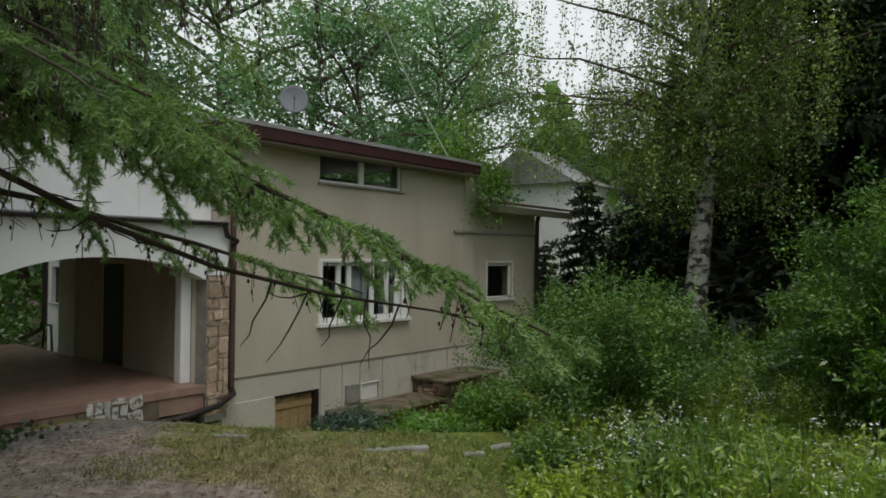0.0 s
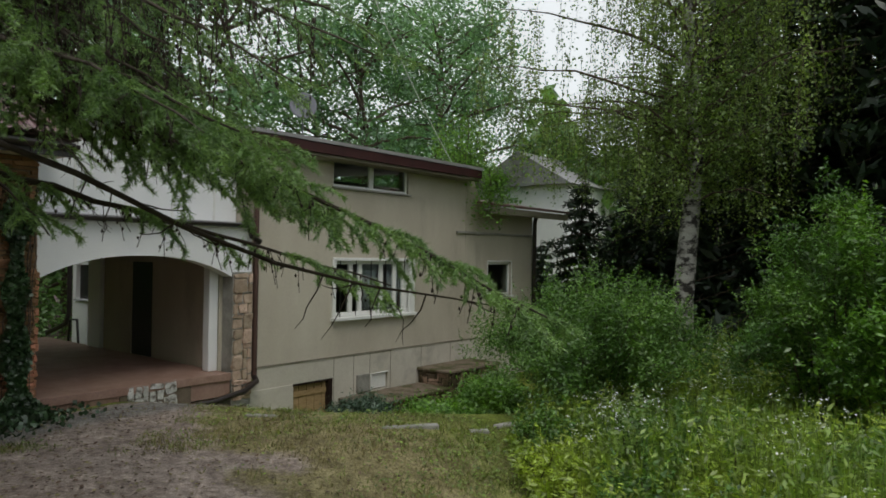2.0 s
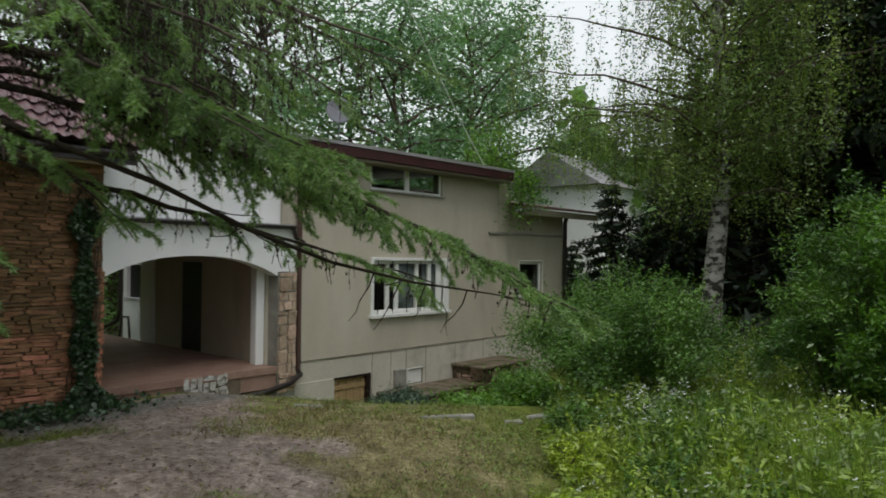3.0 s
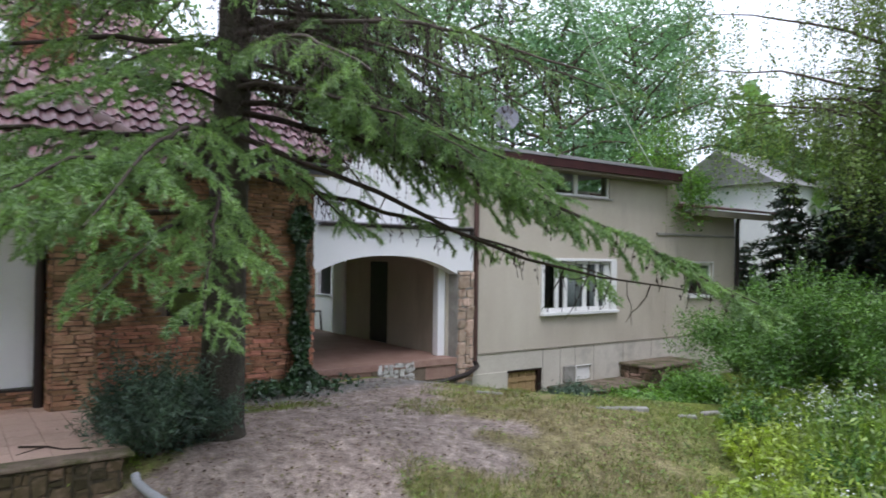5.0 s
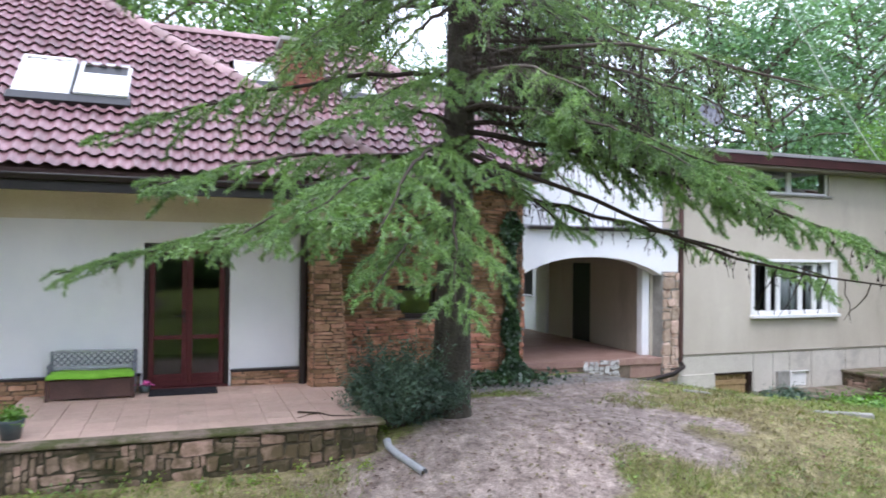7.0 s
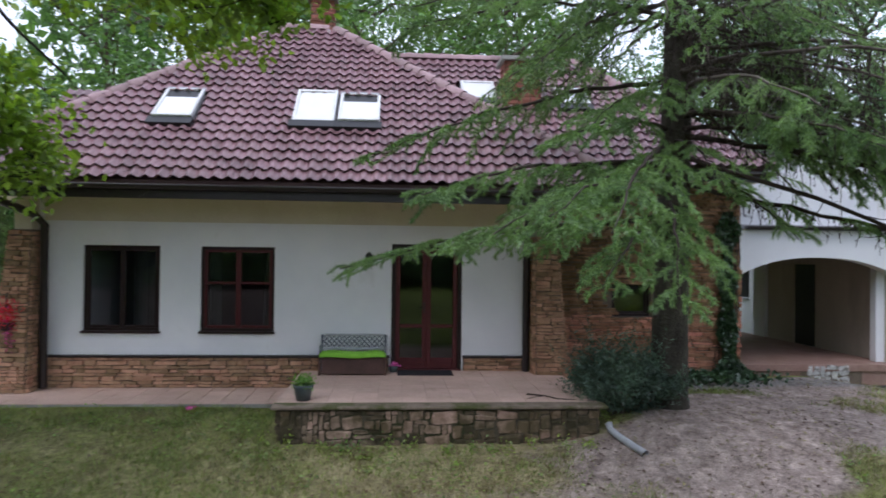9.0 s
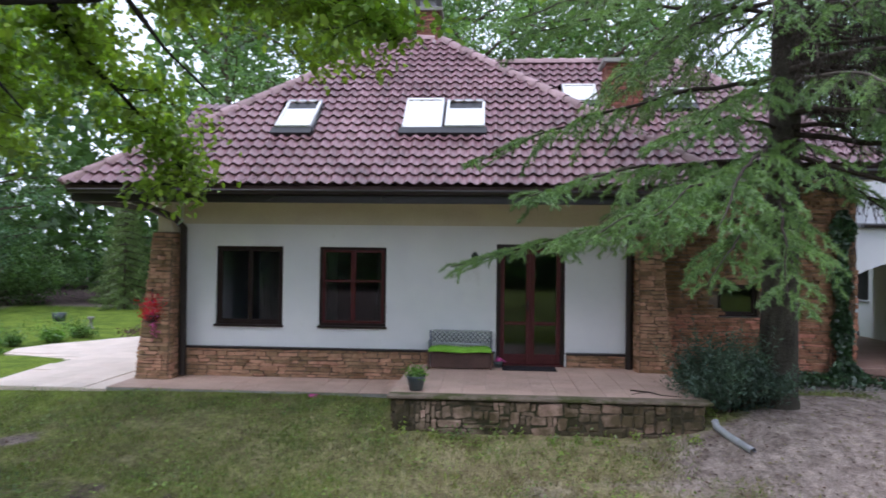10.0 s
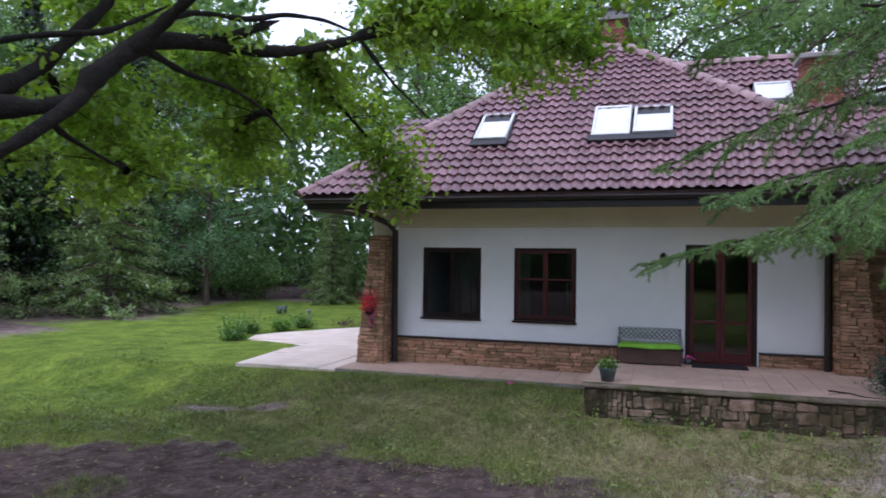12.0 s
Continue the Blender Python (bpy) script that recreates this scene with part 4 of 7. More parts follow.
tiled_slope(roof2, E2X, E2Z, lambda u: -1.0 - 3.0 * u / L2, lambda u: Y2R + (R2R - Y2R) * u / L2, L2, 200,
            [(a - 0.02, b + 0.02, (E2X - x0) / COS, (E2X - x1) / COS) for a, b, x0, x1, c in SKY2])
ridge_caps(roof2, (E2X, Y2R, E2Z + 0.03), (R2X, R2R, R2Z + 0.05))
ridge_caps(roof2, (R2X, -5.0, R2Z + 0.05), (R2X, R2R, R2Z + 0.05))
for a, b, x0, x1, c in SKY2:
    roof_window(a, b, c, (E2X, 0, E2Z), ((E2X - x0) / COS, (E2X - x1) / COS))
wing = part("roof", bmesh.new(), M_TILE, house, "tiled roof of the rear wing")
deck(wing, [(-10.9, -9.75, 4.5), (-10.9, -6.5, 4.5), (-12.6, -6.5, 5.92), (-12.6, -9.75, 5.92), (-14.5, -9.75, 4.3), (-14.5, -6.5, 4.3), (-10.9, -9.75, 3.5), (-14.5, -9.75, 3.5)],
     [(0, 1, 2, 3), (3, 2, 5, 4), (0, 3, 4, 7, 6)])
tiled_slope(wing, -10.9, 4.5, lambda u: -9.75, lambda u: -6.6, 1.7 / COS, 60)
chimney(-10.9, -10.3, -0.55, 0.15, 5.0, 6.25, 50)

# ---- raised terrace and path ----
terrace = thing("terrace", (-7, -2, 0.1), "raised terrace of pink tiles on a mossy field-stone wall", "terrace", kind="structure")
part("wall", boxes((-8.3, -5.56, -4.1, -0.06, -0.1, 0.4), bevel=0), M_MORTAR_PALE, terrace)
tw = part("stone_wall", boxes((-5.6, -5.545, -4.1, -0.05, -0.1, 0.42), bevel=0), M_MORTAR_PALE, terrace, "mossy field-stone retaining wall")
lay_rubble(tw, "pale", M_STONE_PALE, (-5.56, -4.1, -0.05), (0, 1, 0), (1, 0, 0), 4.05, 0.47, seed=61)
lay_rubble(tw, "pale", M_STONE_PALE, (-8.2, -0.07, -0.05), (1, 0, 0), (0, 1, 0), 2.64, 0.47, seed=62)
lay_rubble(tw, "pale", M_STONE_PALE, (-7.1, -4.1, 0.0), (1, 0, 0), (0, -1, 0), 1.55, 0.42, seed=63)
part("coping", boxes((-5.75, -5.48, -4.2, 0.06, 0.44, 0.482), bevel=0.01), M_SLAB, terrace, "stained concrete coping")
slab = part("joint_bed", boxes((-8.34, -5.76, -4.18, 0.04, 0.40, 0.465), bevel=0), M_JOINT, terrace)


def lay_tiles(parent, x0, x1, y0, y1, z, size, material, inside=lambda x, y: True, limit=300, seed=1):
    """Square floor tiles with open joints; alike tiles share one mesh."""
    nx, ny = max(1, round((x1 - x0) / size[0])), max(1, round((y1 - y0) / size[1]))
    dx, dy = (x1 - x0) / nx, (y1 - y0) / ny
    bm = boxes((-dx / 2 + 0.003, dx / 2 - 0.003, -dy / 2 + 0.003, dy / 2 - 0.003, 0, 0.012), bevel=0.002)
    me = bpy.data.meshes.new("floor_tile")
    bm.to_mesh(me)
    bm.free()
    me.materials.append(material)
    rnd = random.Random(seed)
    for i in range(nx):
        for j in range(ny):
            x, y = x0 + (i + 0.5) * dx, y0 + (j + 0.5) * dy
            if inside(x, y) and limit > 0:
                ob = new("floor_tile", me)
                attach(ob, parent)
                ob.matrix_basis = Matrix.Translation((x, y, z + rnd.uniform(0, 0.002)))
                limit -= 1


lay_tiles(slab, -8.34, -5.76, -4.18, 0.04, 0.463, (0.33, 0.33), M_PAVER)
path = thing("path", (-7.7, -6.5, 0.1), "pink tiled path along the house front", "path", kind="structure")
pbed = part("joint_bed", boxes((-8.34, -7.08, -8.95, -4.2, 0.0, 0.185), bevel=0.004), M_CONCRETE, path)
lay_tiles(pbed, -8.34, -7.08, -8.95, -4.2, 0.183, (0.33, 0.33), M_PAVER, seed=2)

patio = thing("patio", (-10.5, -11, 0.05), "pale paved patio with a curved edge beside the lawn", "patio", kind="structure")
PATIO_EDGE = [(-7.05, -8.95), (-7.05, -11.1), (-10.1, -11.5), (-10.6, -13.2), (-11.4, -13.5), (-12.3, -13.2), (-13.0, -12.75), (-13.8, -12.3), (-14.5, -11.8), (-15.5, -10.5), (-15.5, -8.95)]
pb = bmesh.new()
lo = [pb.verts.new((x, y, -0.1)) for x, y in PATIO_EDGE]
hi = [pb.verts.new((x, y, 0.165)) for x, y in PATIO_EDGE]
pb.faces.new(hi)
for i in range(len(lo)):
    j = (i + 1) % len(lo)
    pb.faces.new((lo[i], lo[j], hi[j], hi[i]))
patio_bed = part("joint_bed", pb, M_PATIO, patio)


def in_patio(x, y, pad=0.2):
    def inside(px, py):
        hit = False
        for (ax, ay), (bx, by) in zip(PATIO_EDGE, PATIO_EDGE[1:] + PATIO_EDGE[:1]):
            if (ay > py) != (by > py) and px < (bx - ax) * (py - ay) / (by - ay) + ax:
                hit = not hit
        return hit
    return all(inside(x + a, y + b) for a in (-pad, pad) for b in (-pad, pad))


lay_tiles(patio_bed, -15.5, -7.05, -13.6, -8.95, 0.166, (0.4, 0.4), M_PATIO, in_patio, 300, 3)

# ---- the porch between house and annex ----
porch = thing("porch", (-11, 5.4, 0), "arched white porch with red tiled floor and stone pier", "porch")
PX = -9.47
pf = part("floor", boxes((-17.0, PX + 0.06, 3.8, 6.95, 0.02, 0.41), bevel=0.006), M_PORCH, porch, "red clay tiled porch floor")
part("floor_edge", boxes((PX + 0.06, PX + 0.1, 3.8, 6.95, 0.29, 0.425)), M_PORCH, porch)
fw = part("stone_patch", boxes((PX + 0.06, PX + 0.075, 5.0, 6.2, 0.0, 0.28), bevel=0), M_MORTAR, porch)
lay_rubble(fw, "painted", M_WHITEWASH, (PX + 0.07, 5.1, 0.02), (0, 1, 0), (1, 0, 0), 0.85, 0.4, (0.13, 0.1), (2, 2), 0.05, seed=72)


def arch_wall():
    """The white wall over the porch with a shallow arch cut through it."""
    bm = bmesh.new()
    n, ya, yb, spring, rise, top = 24, 3.8, 7.0, 2.08, 0.36, 2.97
    for x in (PX, PX - 0.3):
        for i in range(n):
            a, b = ya + (yb - ya) * i / n, ya + (yb - ya) * (i + 1) / n
            za, zb = (spring + rise * (1 - abs(2 * (y - ya) / (yb - ya) - 1) ** 2.4) for y in (a, b))
            bm.faces.new([bm.verts.new(p) for p in ((x, a, za), (x, b, zb), (x, b, top), (x, a, top))])
    for i in range(n):
        a, b = ya + (yb - ya) * i / n, ya + (yb - ya) * (i + 1) / n
        za, zb = (spring + rise * (1 - abs(2 * (y - ya) / (yb - ya) - 1) ** 2.4) for y in (a, b))
        bm.faces.new([bm.verts.new(p) for p in ((PX, a, za), (PX, b, zb), (PX - 0.3, b, zb), (PX - 0.3, a, za))])
    bmesh.ops.remove_doubles(bm, verts=bm.verts, dist=0.0005)
    add_box(bm, PX - 0.3, PX, 7.0, 7.4, 2.16, 2.97)
    return bm


part("arch_wall", arch_wall(), M_WHITE, porch, "white rendered wall with a shallow arch")
pier = part("pier", boxes((PX - 0.36, PX + 0.0, 7.02, 7.42, -0.2, 2.14), bevel=0), M_CONCRETE, porch, "ochre stone porch pier")
lay_rubble(pier, "pier", M_STONE_PIER, (PX, 7.02, -0.1), (0, 1, 0), (1, 0, 0), 0.4, 2.25, (0.1, 0.09), (3, 3), seed=73)
part("pilaster", boxes((-9.98, PX - 0.32, 6.76, 6.94, 0.41, 2.5), bevel=0.01), M_WHITE, porch)
part("side_wall", boxes((-12.08, -9.78, 6.95, 7.15, 0.0, 2.97), (-14.1, -12.92, 6.95, 7.15, 0.0, 2.97), (-12.92, -12.08, 6.95, 7.15, 2.3, 2.97), bevel=0), M_BEIGE, porch, "beige rendered side wall with a doorway")
# flat black sheet in place of the shaded depth of the doorway
part("doorway_dark_fill", boxes((-12.92, -12.08, 6.975, 7.02, 0.41, 2.3), bevel=0), M_BLACK, porch)
part("column", boxes((-14.72, -14.12, 6.88, 7.2, 0.41, 2.71), bevel=0.01), M_WHITE, porch)
# unseen ceiling, coloured dark to cut bounce light and shade the porch
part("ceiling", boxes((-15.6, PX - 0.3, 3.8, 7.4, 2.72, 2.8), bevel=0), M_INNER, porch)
part("deck_roof", boxes((-15.8, PX - 0.02, 3.82, 7.4, 2.975, 3.05), bevel=0), M_ROOFMETAL, porch)
gutter_run(porch, PX + 0.09, 3.9, 7.3, 3.02, 0.07)
pipe("gutter_outlet", [(PX + 0.09, 7.28, 2.98), (PX + 0.1, 7.32, 2.8), (PX + 0.1, 7.5, 2.72), (-9.56, 7.56, 2.66)], 0.045, M_BROWN, porch)
part("upper_wall", boxes((-10.15, -9.95, 3.85, 7.38, 3.05, 4.45), bevel=0), M_WHITE, porch, "white panelled upper wall over the porch")
for y in (4.5, 5.3, 6.1, 6.9):
    part("panel_joint", boxes((-9.95, -9.935, y, y + 0.04, 3.06, 4.44), bevel=0), M_PAINT, porch)
part("upper_roof", boxes((-15.8, -9.85, 3.9, 7.35, 4.46, 4.52), bevel=0), M_ROOFMETAL, porch)
pipe("drain", [(-9.55, 7.56, 0.25), (-9.4, 7.5, 0.2), (-9.2, 7.1, 0.1), (-9.15, 6.5, 0.02), (-9.2, 5.6, -0.02)], 0.05, M_BROWN, porch, "dark drainpipe along the porch foot")

# ---- the annex ----
AX = -9.66
annex = thing("annex_building", (-13, 11.5, -0.8), "weathered beige two-storey annex with low-pitched roof", "building")
A_WIN, U_WIN = (9.53, 11.99, 1.15, 2.39), (9.5, 11.8, 3.9, 4.52)
A_DOOR, A_BOX = (8.53, 9.52, -0.9, -0.04), (10.65, 11.17, -0.44, -0.07)
A_SMALL = (14.98, 16.1, 1.45, 2.36)
part("wall", holed_wall(AX - 0.3, AX, (7.4, 14.0), (0.41, 4.6), [A_WIN, U_WIN]), M_BEIGE, annex, "weathered beige rendered wall")
part("wall_base", holed_wall(AX - 0.3, AX + 0.025, (7.4, 17.2), (-1.1, 0.38), [A_DOOR, A_BOX]), M_GREYBASE, annex, "grey cement basement wall")
for y in (9.56, 10.12, 10.6, 11.25, 12.3, 13.4):
    part("panel_joint", boxes((AX + 0.025, AX + 0.03, y, y + 0.012, -0.9, 0.375), bevel=0), M_DARKREND, annex)
part("plinth_step", boxes((AX + 0.025, AX + 0.05, 7.42, 8.5, -1.1, -0.02)), M_GREYBASE, annex)
part("door_frame", boxes((AX - 0.1, AX + 0.03, 9.42, 9.54, -0.9, -0.02), (AX - 0.1, AX + 0.03, 8.5, 9.42, -0.07, -0.02)), M_DARKWOOD, annex)
part("base_ledge", boxes((AX, AX + 0.045, 7.4, 17.2, 0.385, 0.41), bevel=0.004), M_DARKREND, annex, "dark drip ledge over the basement wall")
part("wall", holed_wall(AX - 0.3, AX + 0.004, (14.0, 17.2), (0.41, 3.1), [A_SMALL]), M_BEIGE, annex, "weathered beige rendered end wall")
part("wall", boxes((AX - 0.3, AX, 14.0, 17.2, 3.1, 3.75), bevel=0), M_BEIGE, annex)
part("string_course", boxes((AX, AX + 0.06, 13.6, 17.2, 3.08, 3.14), bevel=0.006), M_CONCRETE, annex)
part("wall", boxes((-14.4, AX - 0.3, 7.4, 7.7, -1.1, 4.6), bevel=0), M_WHITE, annex)
part("wall", boxes((-14.4, AX - 0.3, 16.9, 17.2, -1.1, 3.75), bevel=0), M_BEIGE, annex)
part("wall", boxes((-14.7, -14.4, 7.4, 17.2, -1.1, 4.6), bevel=0), M_BEIGE, annex)
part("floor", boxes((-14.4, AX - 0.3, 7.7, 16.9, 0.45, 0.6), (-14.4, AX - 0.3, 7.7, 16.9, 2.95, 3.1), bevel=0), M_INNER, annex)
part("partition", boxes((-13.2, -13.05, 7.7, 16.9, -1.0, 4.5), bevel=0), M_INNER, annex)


def roof_slab(parent, x0, x1, y0, y1, z0, z1, thick, material, label):
    bm = bmesh.new()
    c = [(x1, y0, z0), (x1, y1, z0), (x0, y1, z1), (x0, y0, z1)]
    hi = [bm.verts.new(p) for p in c]
    lo = [bm.verts.new((p[0], p[1], p[2] - thick)) for p in c]
    bm.faces.new(hi), bm.faces.new(lo[::-1])
    for i in range(4):
        j = (i + 1) % 4
        bm.faces.new((lo[i], lo[j], hi[j], hi[i]))
    return part("roof", bm, material, parent, label)


roof_slab(annex, -17.2, -9.12, 7.05, 14.0, 4.72, 4.98, 0.07, M_ROOFMETAL, "grey sheet roof of the annex")
part("fascia", boxes((-9.2, -9.14, 7.08, 13.98, 4.45, 4.645), bevel=0.006), M_RUSTRED, annex, "red-brown painted eaves board")
side = bmesh.new()
for x0, x1, z0, z1 in ((-17.1, -9.2, 4.9, 4.65),):
    v = [side.verts.new(p) for p in ((x1, 7.1, z1 - 0.25), (x1, 7.1, z1), (x0, 7.1, z0), (x0, 7.1, z0 - 0.25), (x1, 7.15, z1 - 0.25), (x1, 7.15, z1), (x0, 7.15, z0), (x0, 7.15, z0 - 0.25))]
    for f in ((0, 1, 2, 3), (4, 7, 6, 5), (0, 4, 5, 1), (0, 3, 7, 4)):
        side.faces.new([v[i] for i in f])
part("verge_board", side, M_RUSTRED, annex)
part("soffit", boxes((AX, -9.2, 7.15, 13.96, 4.4, 4.44), bevel=0), M_DARKREND, annex)
roof_slab(annex, -12.6, -9.05, 14.3, 18.3, 3.86, 4.4, 0.06, M_LEANTO, "lower lean-to roof of the annex")
part("fascia", boxes((-9.13, -9.07, 14.35, 18.25, 3.6, 3.77), bevel=0.006), M_DARKREND, annex)
# curved end of the upper wall
cv = bmesh.new()
pts = [(14.0, 4.6), (14.25, 4.6), (14.4, 4.3), (14.65, 3.9), (15.05, 3.5), (15.2, 3.1), (14.0, 3.1)]
fr = [cv.verts.new((AX + 0.02, y, z)) for y, z in pts]
bk = [cv.verts.new((AX - 0.3, y, z)) for y, z in pts]
cv.faces.new(fr), cv.faces.new(bk[::-1])
for i in range(len(pts)):
    j = (i + 1) % len(pts)
    cv.faces.new((fr[i], fr[j], bk[j], bk[i]))
part("flank_wall", cv, M_BEIGE, annex)
pipe("downpipe", [(-9.56, 7.56, 4.4), (-9.56, 7.56, 0.25)], 0.05, M_PIPE, annex, "brown downpipe beside the porch pier")
pipe("downpipe", [(-9.5, 17.15, 3.65), (-9.55, 17.15, 3.5), (-9.55, 17.15, -0.8)], 0.06, M_BROWN, annex)
part("chimney", boxes((-13.3, -12.8, 13.5, 14.35, 4.8, 5.32), (-13.4, -12.7, 13.4, 14.45, 5.32, 5.38)), M_CONCRETE, annex, "low grey roof chimney")


def annex_window():
    w = thing_part("window", annex)
    y0, y1, z0, z1 = A_WIN
    part("surround", boxes((AX, AX + 0.05, y0 - 0.03, y1 + 0.03, z1 - 0.02, z1 + 0.05), (AX, AX + 0.05, y0 - 0.04, y0 + 0.05, z0, z1), (AX, AX + 0.05, y1 - 0.16, y1 + 0.04, z0, z1)), M_PAINT, w)
    part("sill", boxes((AX - 0.1, AX + 0.12, y0 - 0.06, y1 + 0.06, z0 - 0.02, z0 + 0.05)), M_PAINT, w)
    x = AX - 0.06
    part("frame", boxes((x - 0.06, x, y0, y1, z0 + 0.05, z0 + 0.14), (x - 0.06, x, y0, y1, z1 - 0.09, z1), (x - 0.06, x, y0, y0 + 0.08, z0 + 0.14, z1 - 0.09), (x - 0.06, x, y1 - 0.3, y1, z0 + 0.14, z1 - 0.09)), M_PAINT, w)
    for y in (10.02, 10.3, 10.95, 11.38):
        part("mullion", boxes((x - 0.055, x + 0.01, y, y + 0.11, z0 + 0.14, z1 - 0.09)), M_PAINT, w)
    part("pane", boxes((x - 0.034, x - 0.03, y0 + 0.08, y1 - 0.3, z0 + 0.14, z1 - 0.09), bevel=0), M_GLASS, w).visible_shadow = False
    drape("curtain", x - 0.12, 10.5, 10.98, z0, z1, M_LACE, w, 5)
    drape("curtain", x - 0.12, 11.3, 11.75, z0, z1, M_LACE, w, 5)
    for y in (9.75, 10.2, 10.65, 11.1, 11.5):
        pipe("bar", [(AX - 0.02, y, z0 + 0.05), (AX - 0.02, y, z1)], 0.009, M_BLACK, w, sides=6)
    u = thing_part("window", annex)
    y0, y1, z0, z1 = U_WIN
    x = AX - 0.05
    part("frame", boxes((x - 0.06, x, y0, y1, z0, z0 + 0.06), (x - 0.06, x, y0, y1, z1 - 0.06, z1), (x - 0.06, x, y0, y0 + 0.06, z0 + 0.06, z1 - 0.06), (x - 0.06, x, y1 - 0.06, y1, z0 + 0.06, z1 - 0.06), (x - 0.06, x, 10.58, 10.72, z0 + 0.06, z1 - 0.06)), M_PAINT, u, "worn white wooden frame")
    part("sill", boxes((AX - 0.05, AX + 0.07, y0 - 0.05, y1 + 0.05, z0 - 0.04, z0)), M_CONCRETE, u)
    for a, b in ((y0 + 0.06, 10.58), (10.72, y1 - 0.06)):
        part("pane", boxes((x - 0.034, x - 0.03, a, b, z0 + 0.06, z1 - 0.06), bevel=0), M_GLASS, u).visible_shadow = False
    s = thing_part("window", annex)
    y0, y1, z0, z1 = A_SMALL
    part("surround", boxes((AX, AX + 0.03, y0 - 0.03, y1 + 0.03, z1, z1 + 0.04), (AX, AX + 0.03, y0 - 0.03, y0, z0, z1), (AX, AX + 0.03, y1, y1 + 0.03, z0, z1)), M_PAINT, s)
    part("sill", boxes((AX - 0.05, AX + 0.09, y0 - 0.07, y1 + 0.07, z0 - 0.05, z0)), M_PAINT, s)
    part("frame", boxes((x - 0.06, x, y0, y1, z0, z0 + 0.07), (x - 0.06, x, y0, y1, z1 - 0.07, z1), (x - 0.06, x, y0, y0 + 0.07, z0, z1), (x - 0.06, x, y1 - 0.07, y1, z0, z1)), M_PAINT, s)
    part("pane", boxes((x - 0.034, x - 0.03, y0 + 0.07, y1 - 0.07, z0 + 0.07, z1 - 0.07), bevel=0), M_GLASS, s).visible_shadow = False


annex_window()
bd = thing_part("boarded_door", annex)
for i in range(5):
    y = A_DOOR[0] + i * 0.198
    part("board", boxes((AX - 0.1, AX - 0.06, y + 0.004, y + 0.194, -0.9, -0.05), bevel=0.004), M_BOARD, bd)
part("rail", boxes((AX - 0.06, AX - 0.035, A_DOOR[0], A_DOOR[1], -0.3, -0.2), (AX - 0.06, AX - 0.035, A_DOOR[0], A_DOOR[1], -0.85, -0.75)), M_BOARD, bd)
hb = thing_part("hatch", annex)
part("hatch_door", boxes((AX - 0.06, AX - 0.01, A_BOX[0] + 0.02, A_BOX[1] - 0.02, A_BOX[2] + 0.02, A_BOX[3] - 0.02)), M_PAINT, hb, "white hatch door")
part("hatch_frame", boxes((AX - 0.08, AX + 0.04, A_BOX[0], A_BOX[1], A_BOX[3] - 0.02, A_BOX[3]), (AX - 0.08, AX + 0.04, A_BOX[0] - 0.02, A_BOX[0] + 0.02, A_BOX[2], A_BOX[3])), M_PAINT, hb)
part("meter_box", boxes((AX + 0.025, AX + 0.1, 10.2, 10.55, -0.42, -0.05)), M_CONCRETE, annex, "grey meter box")

# low masonry platforms at the annex foot
for yy0, yy1, xx, zt, sd in ((9.75, 12.2, -8.7, -0.46, 81), (12.2, 14.2, -8.7, -0.1, 82)):
    plat = thing("platform", (-9, (yy0 + yy1) / 2, zt - 0.4), "weathered stone platform with a grey slab top", "platform")
    core = part("core", boxes((AX + 0.03, xx - 0.03, yy0 + 0.03, yy1, zt - 0.9, zt - 0.06), bevel=0), M_MORTAR_PALE, plat)
    lay_rubble(core, "pale", M_STONE_PALE, (xx - 0.03, yy0, zt - 0.7), (0, 1, 0), (1, 0, 0), yy1 - yy0, 0.64, seed=sd)
    lay_rubble(core, "pale", M_STONE_PALE, (AX + 0.03, yy0 + 0.03, zt - 0.7), (1, 0, 0), (0, -1, 0), xx - AX - 0.06, 0.64, seed=sd + 5)
    part("slab", boxes((AX + 0.03, xx + 0.06, yy0 - 0.06, yy1 - 0.01, zt - 0.06, zt), bevel=0.012), M_SLAB, plat)

# satellite dish
dish = thing("satellite_dish", (-15.9, 13.9, 4.9), "round grey satellite dish on a mast on the roof", "dish")
V, F = [], []
DC, DN = Vector((-16.0, 13.9, 7.1)), Vector((0.78, -0.55, 0.28)).normalized()
s1 = DN.cross(Vector((0, 0, 1))).normalized()
s2 = s1.cross(DN)
for i in range(7):
    r = 0.42 * i / 6
    for k in range(24):
        a = 2 * math.pi * k / 24
        V.append(DC + s1 * (r * math.cos(a)) + s2 * (r * 1.08 * math.sin(a)) + DN * (0.5 * r * r))
for i in range(6):
    for k in range(24):
        F.append((i * 24 + k, i * 24 + (k + 1) % 24, (i + 1) * 24 + (k + 1) % 24, (i + 1) * 24 + k))
d = link_mesh("reflector", V, F, M_DISH, dish, smooth=True)
d.modifiers.new("thickness", "SOLIDIFY").thickness = 0.012
pipe("arm", [DC - s2 * 0.42, DC + DN * 0.38 - s2 * 0.12], 0.014, M_DISH, dish, sides=6)
part("receiver", boxes((-0.04, 0.04, -0.03, 0.03, -0.05, 0.05)), M_DISH, dish).matrix_basis = Matrix.Translation(DC + DN * 0.38 - s2 * 0.1)
pipe("mast", [DC - DN * 0.1, DC - DN * 0.1 - Vector((0, 0, 2.15))], 0.025, M_DISH, dish, sides=8)

cable = thing("overhead_cable", (-9.3, 12.8, 4.5), "pale overhead cable sagging from the annex eaves", "cable")
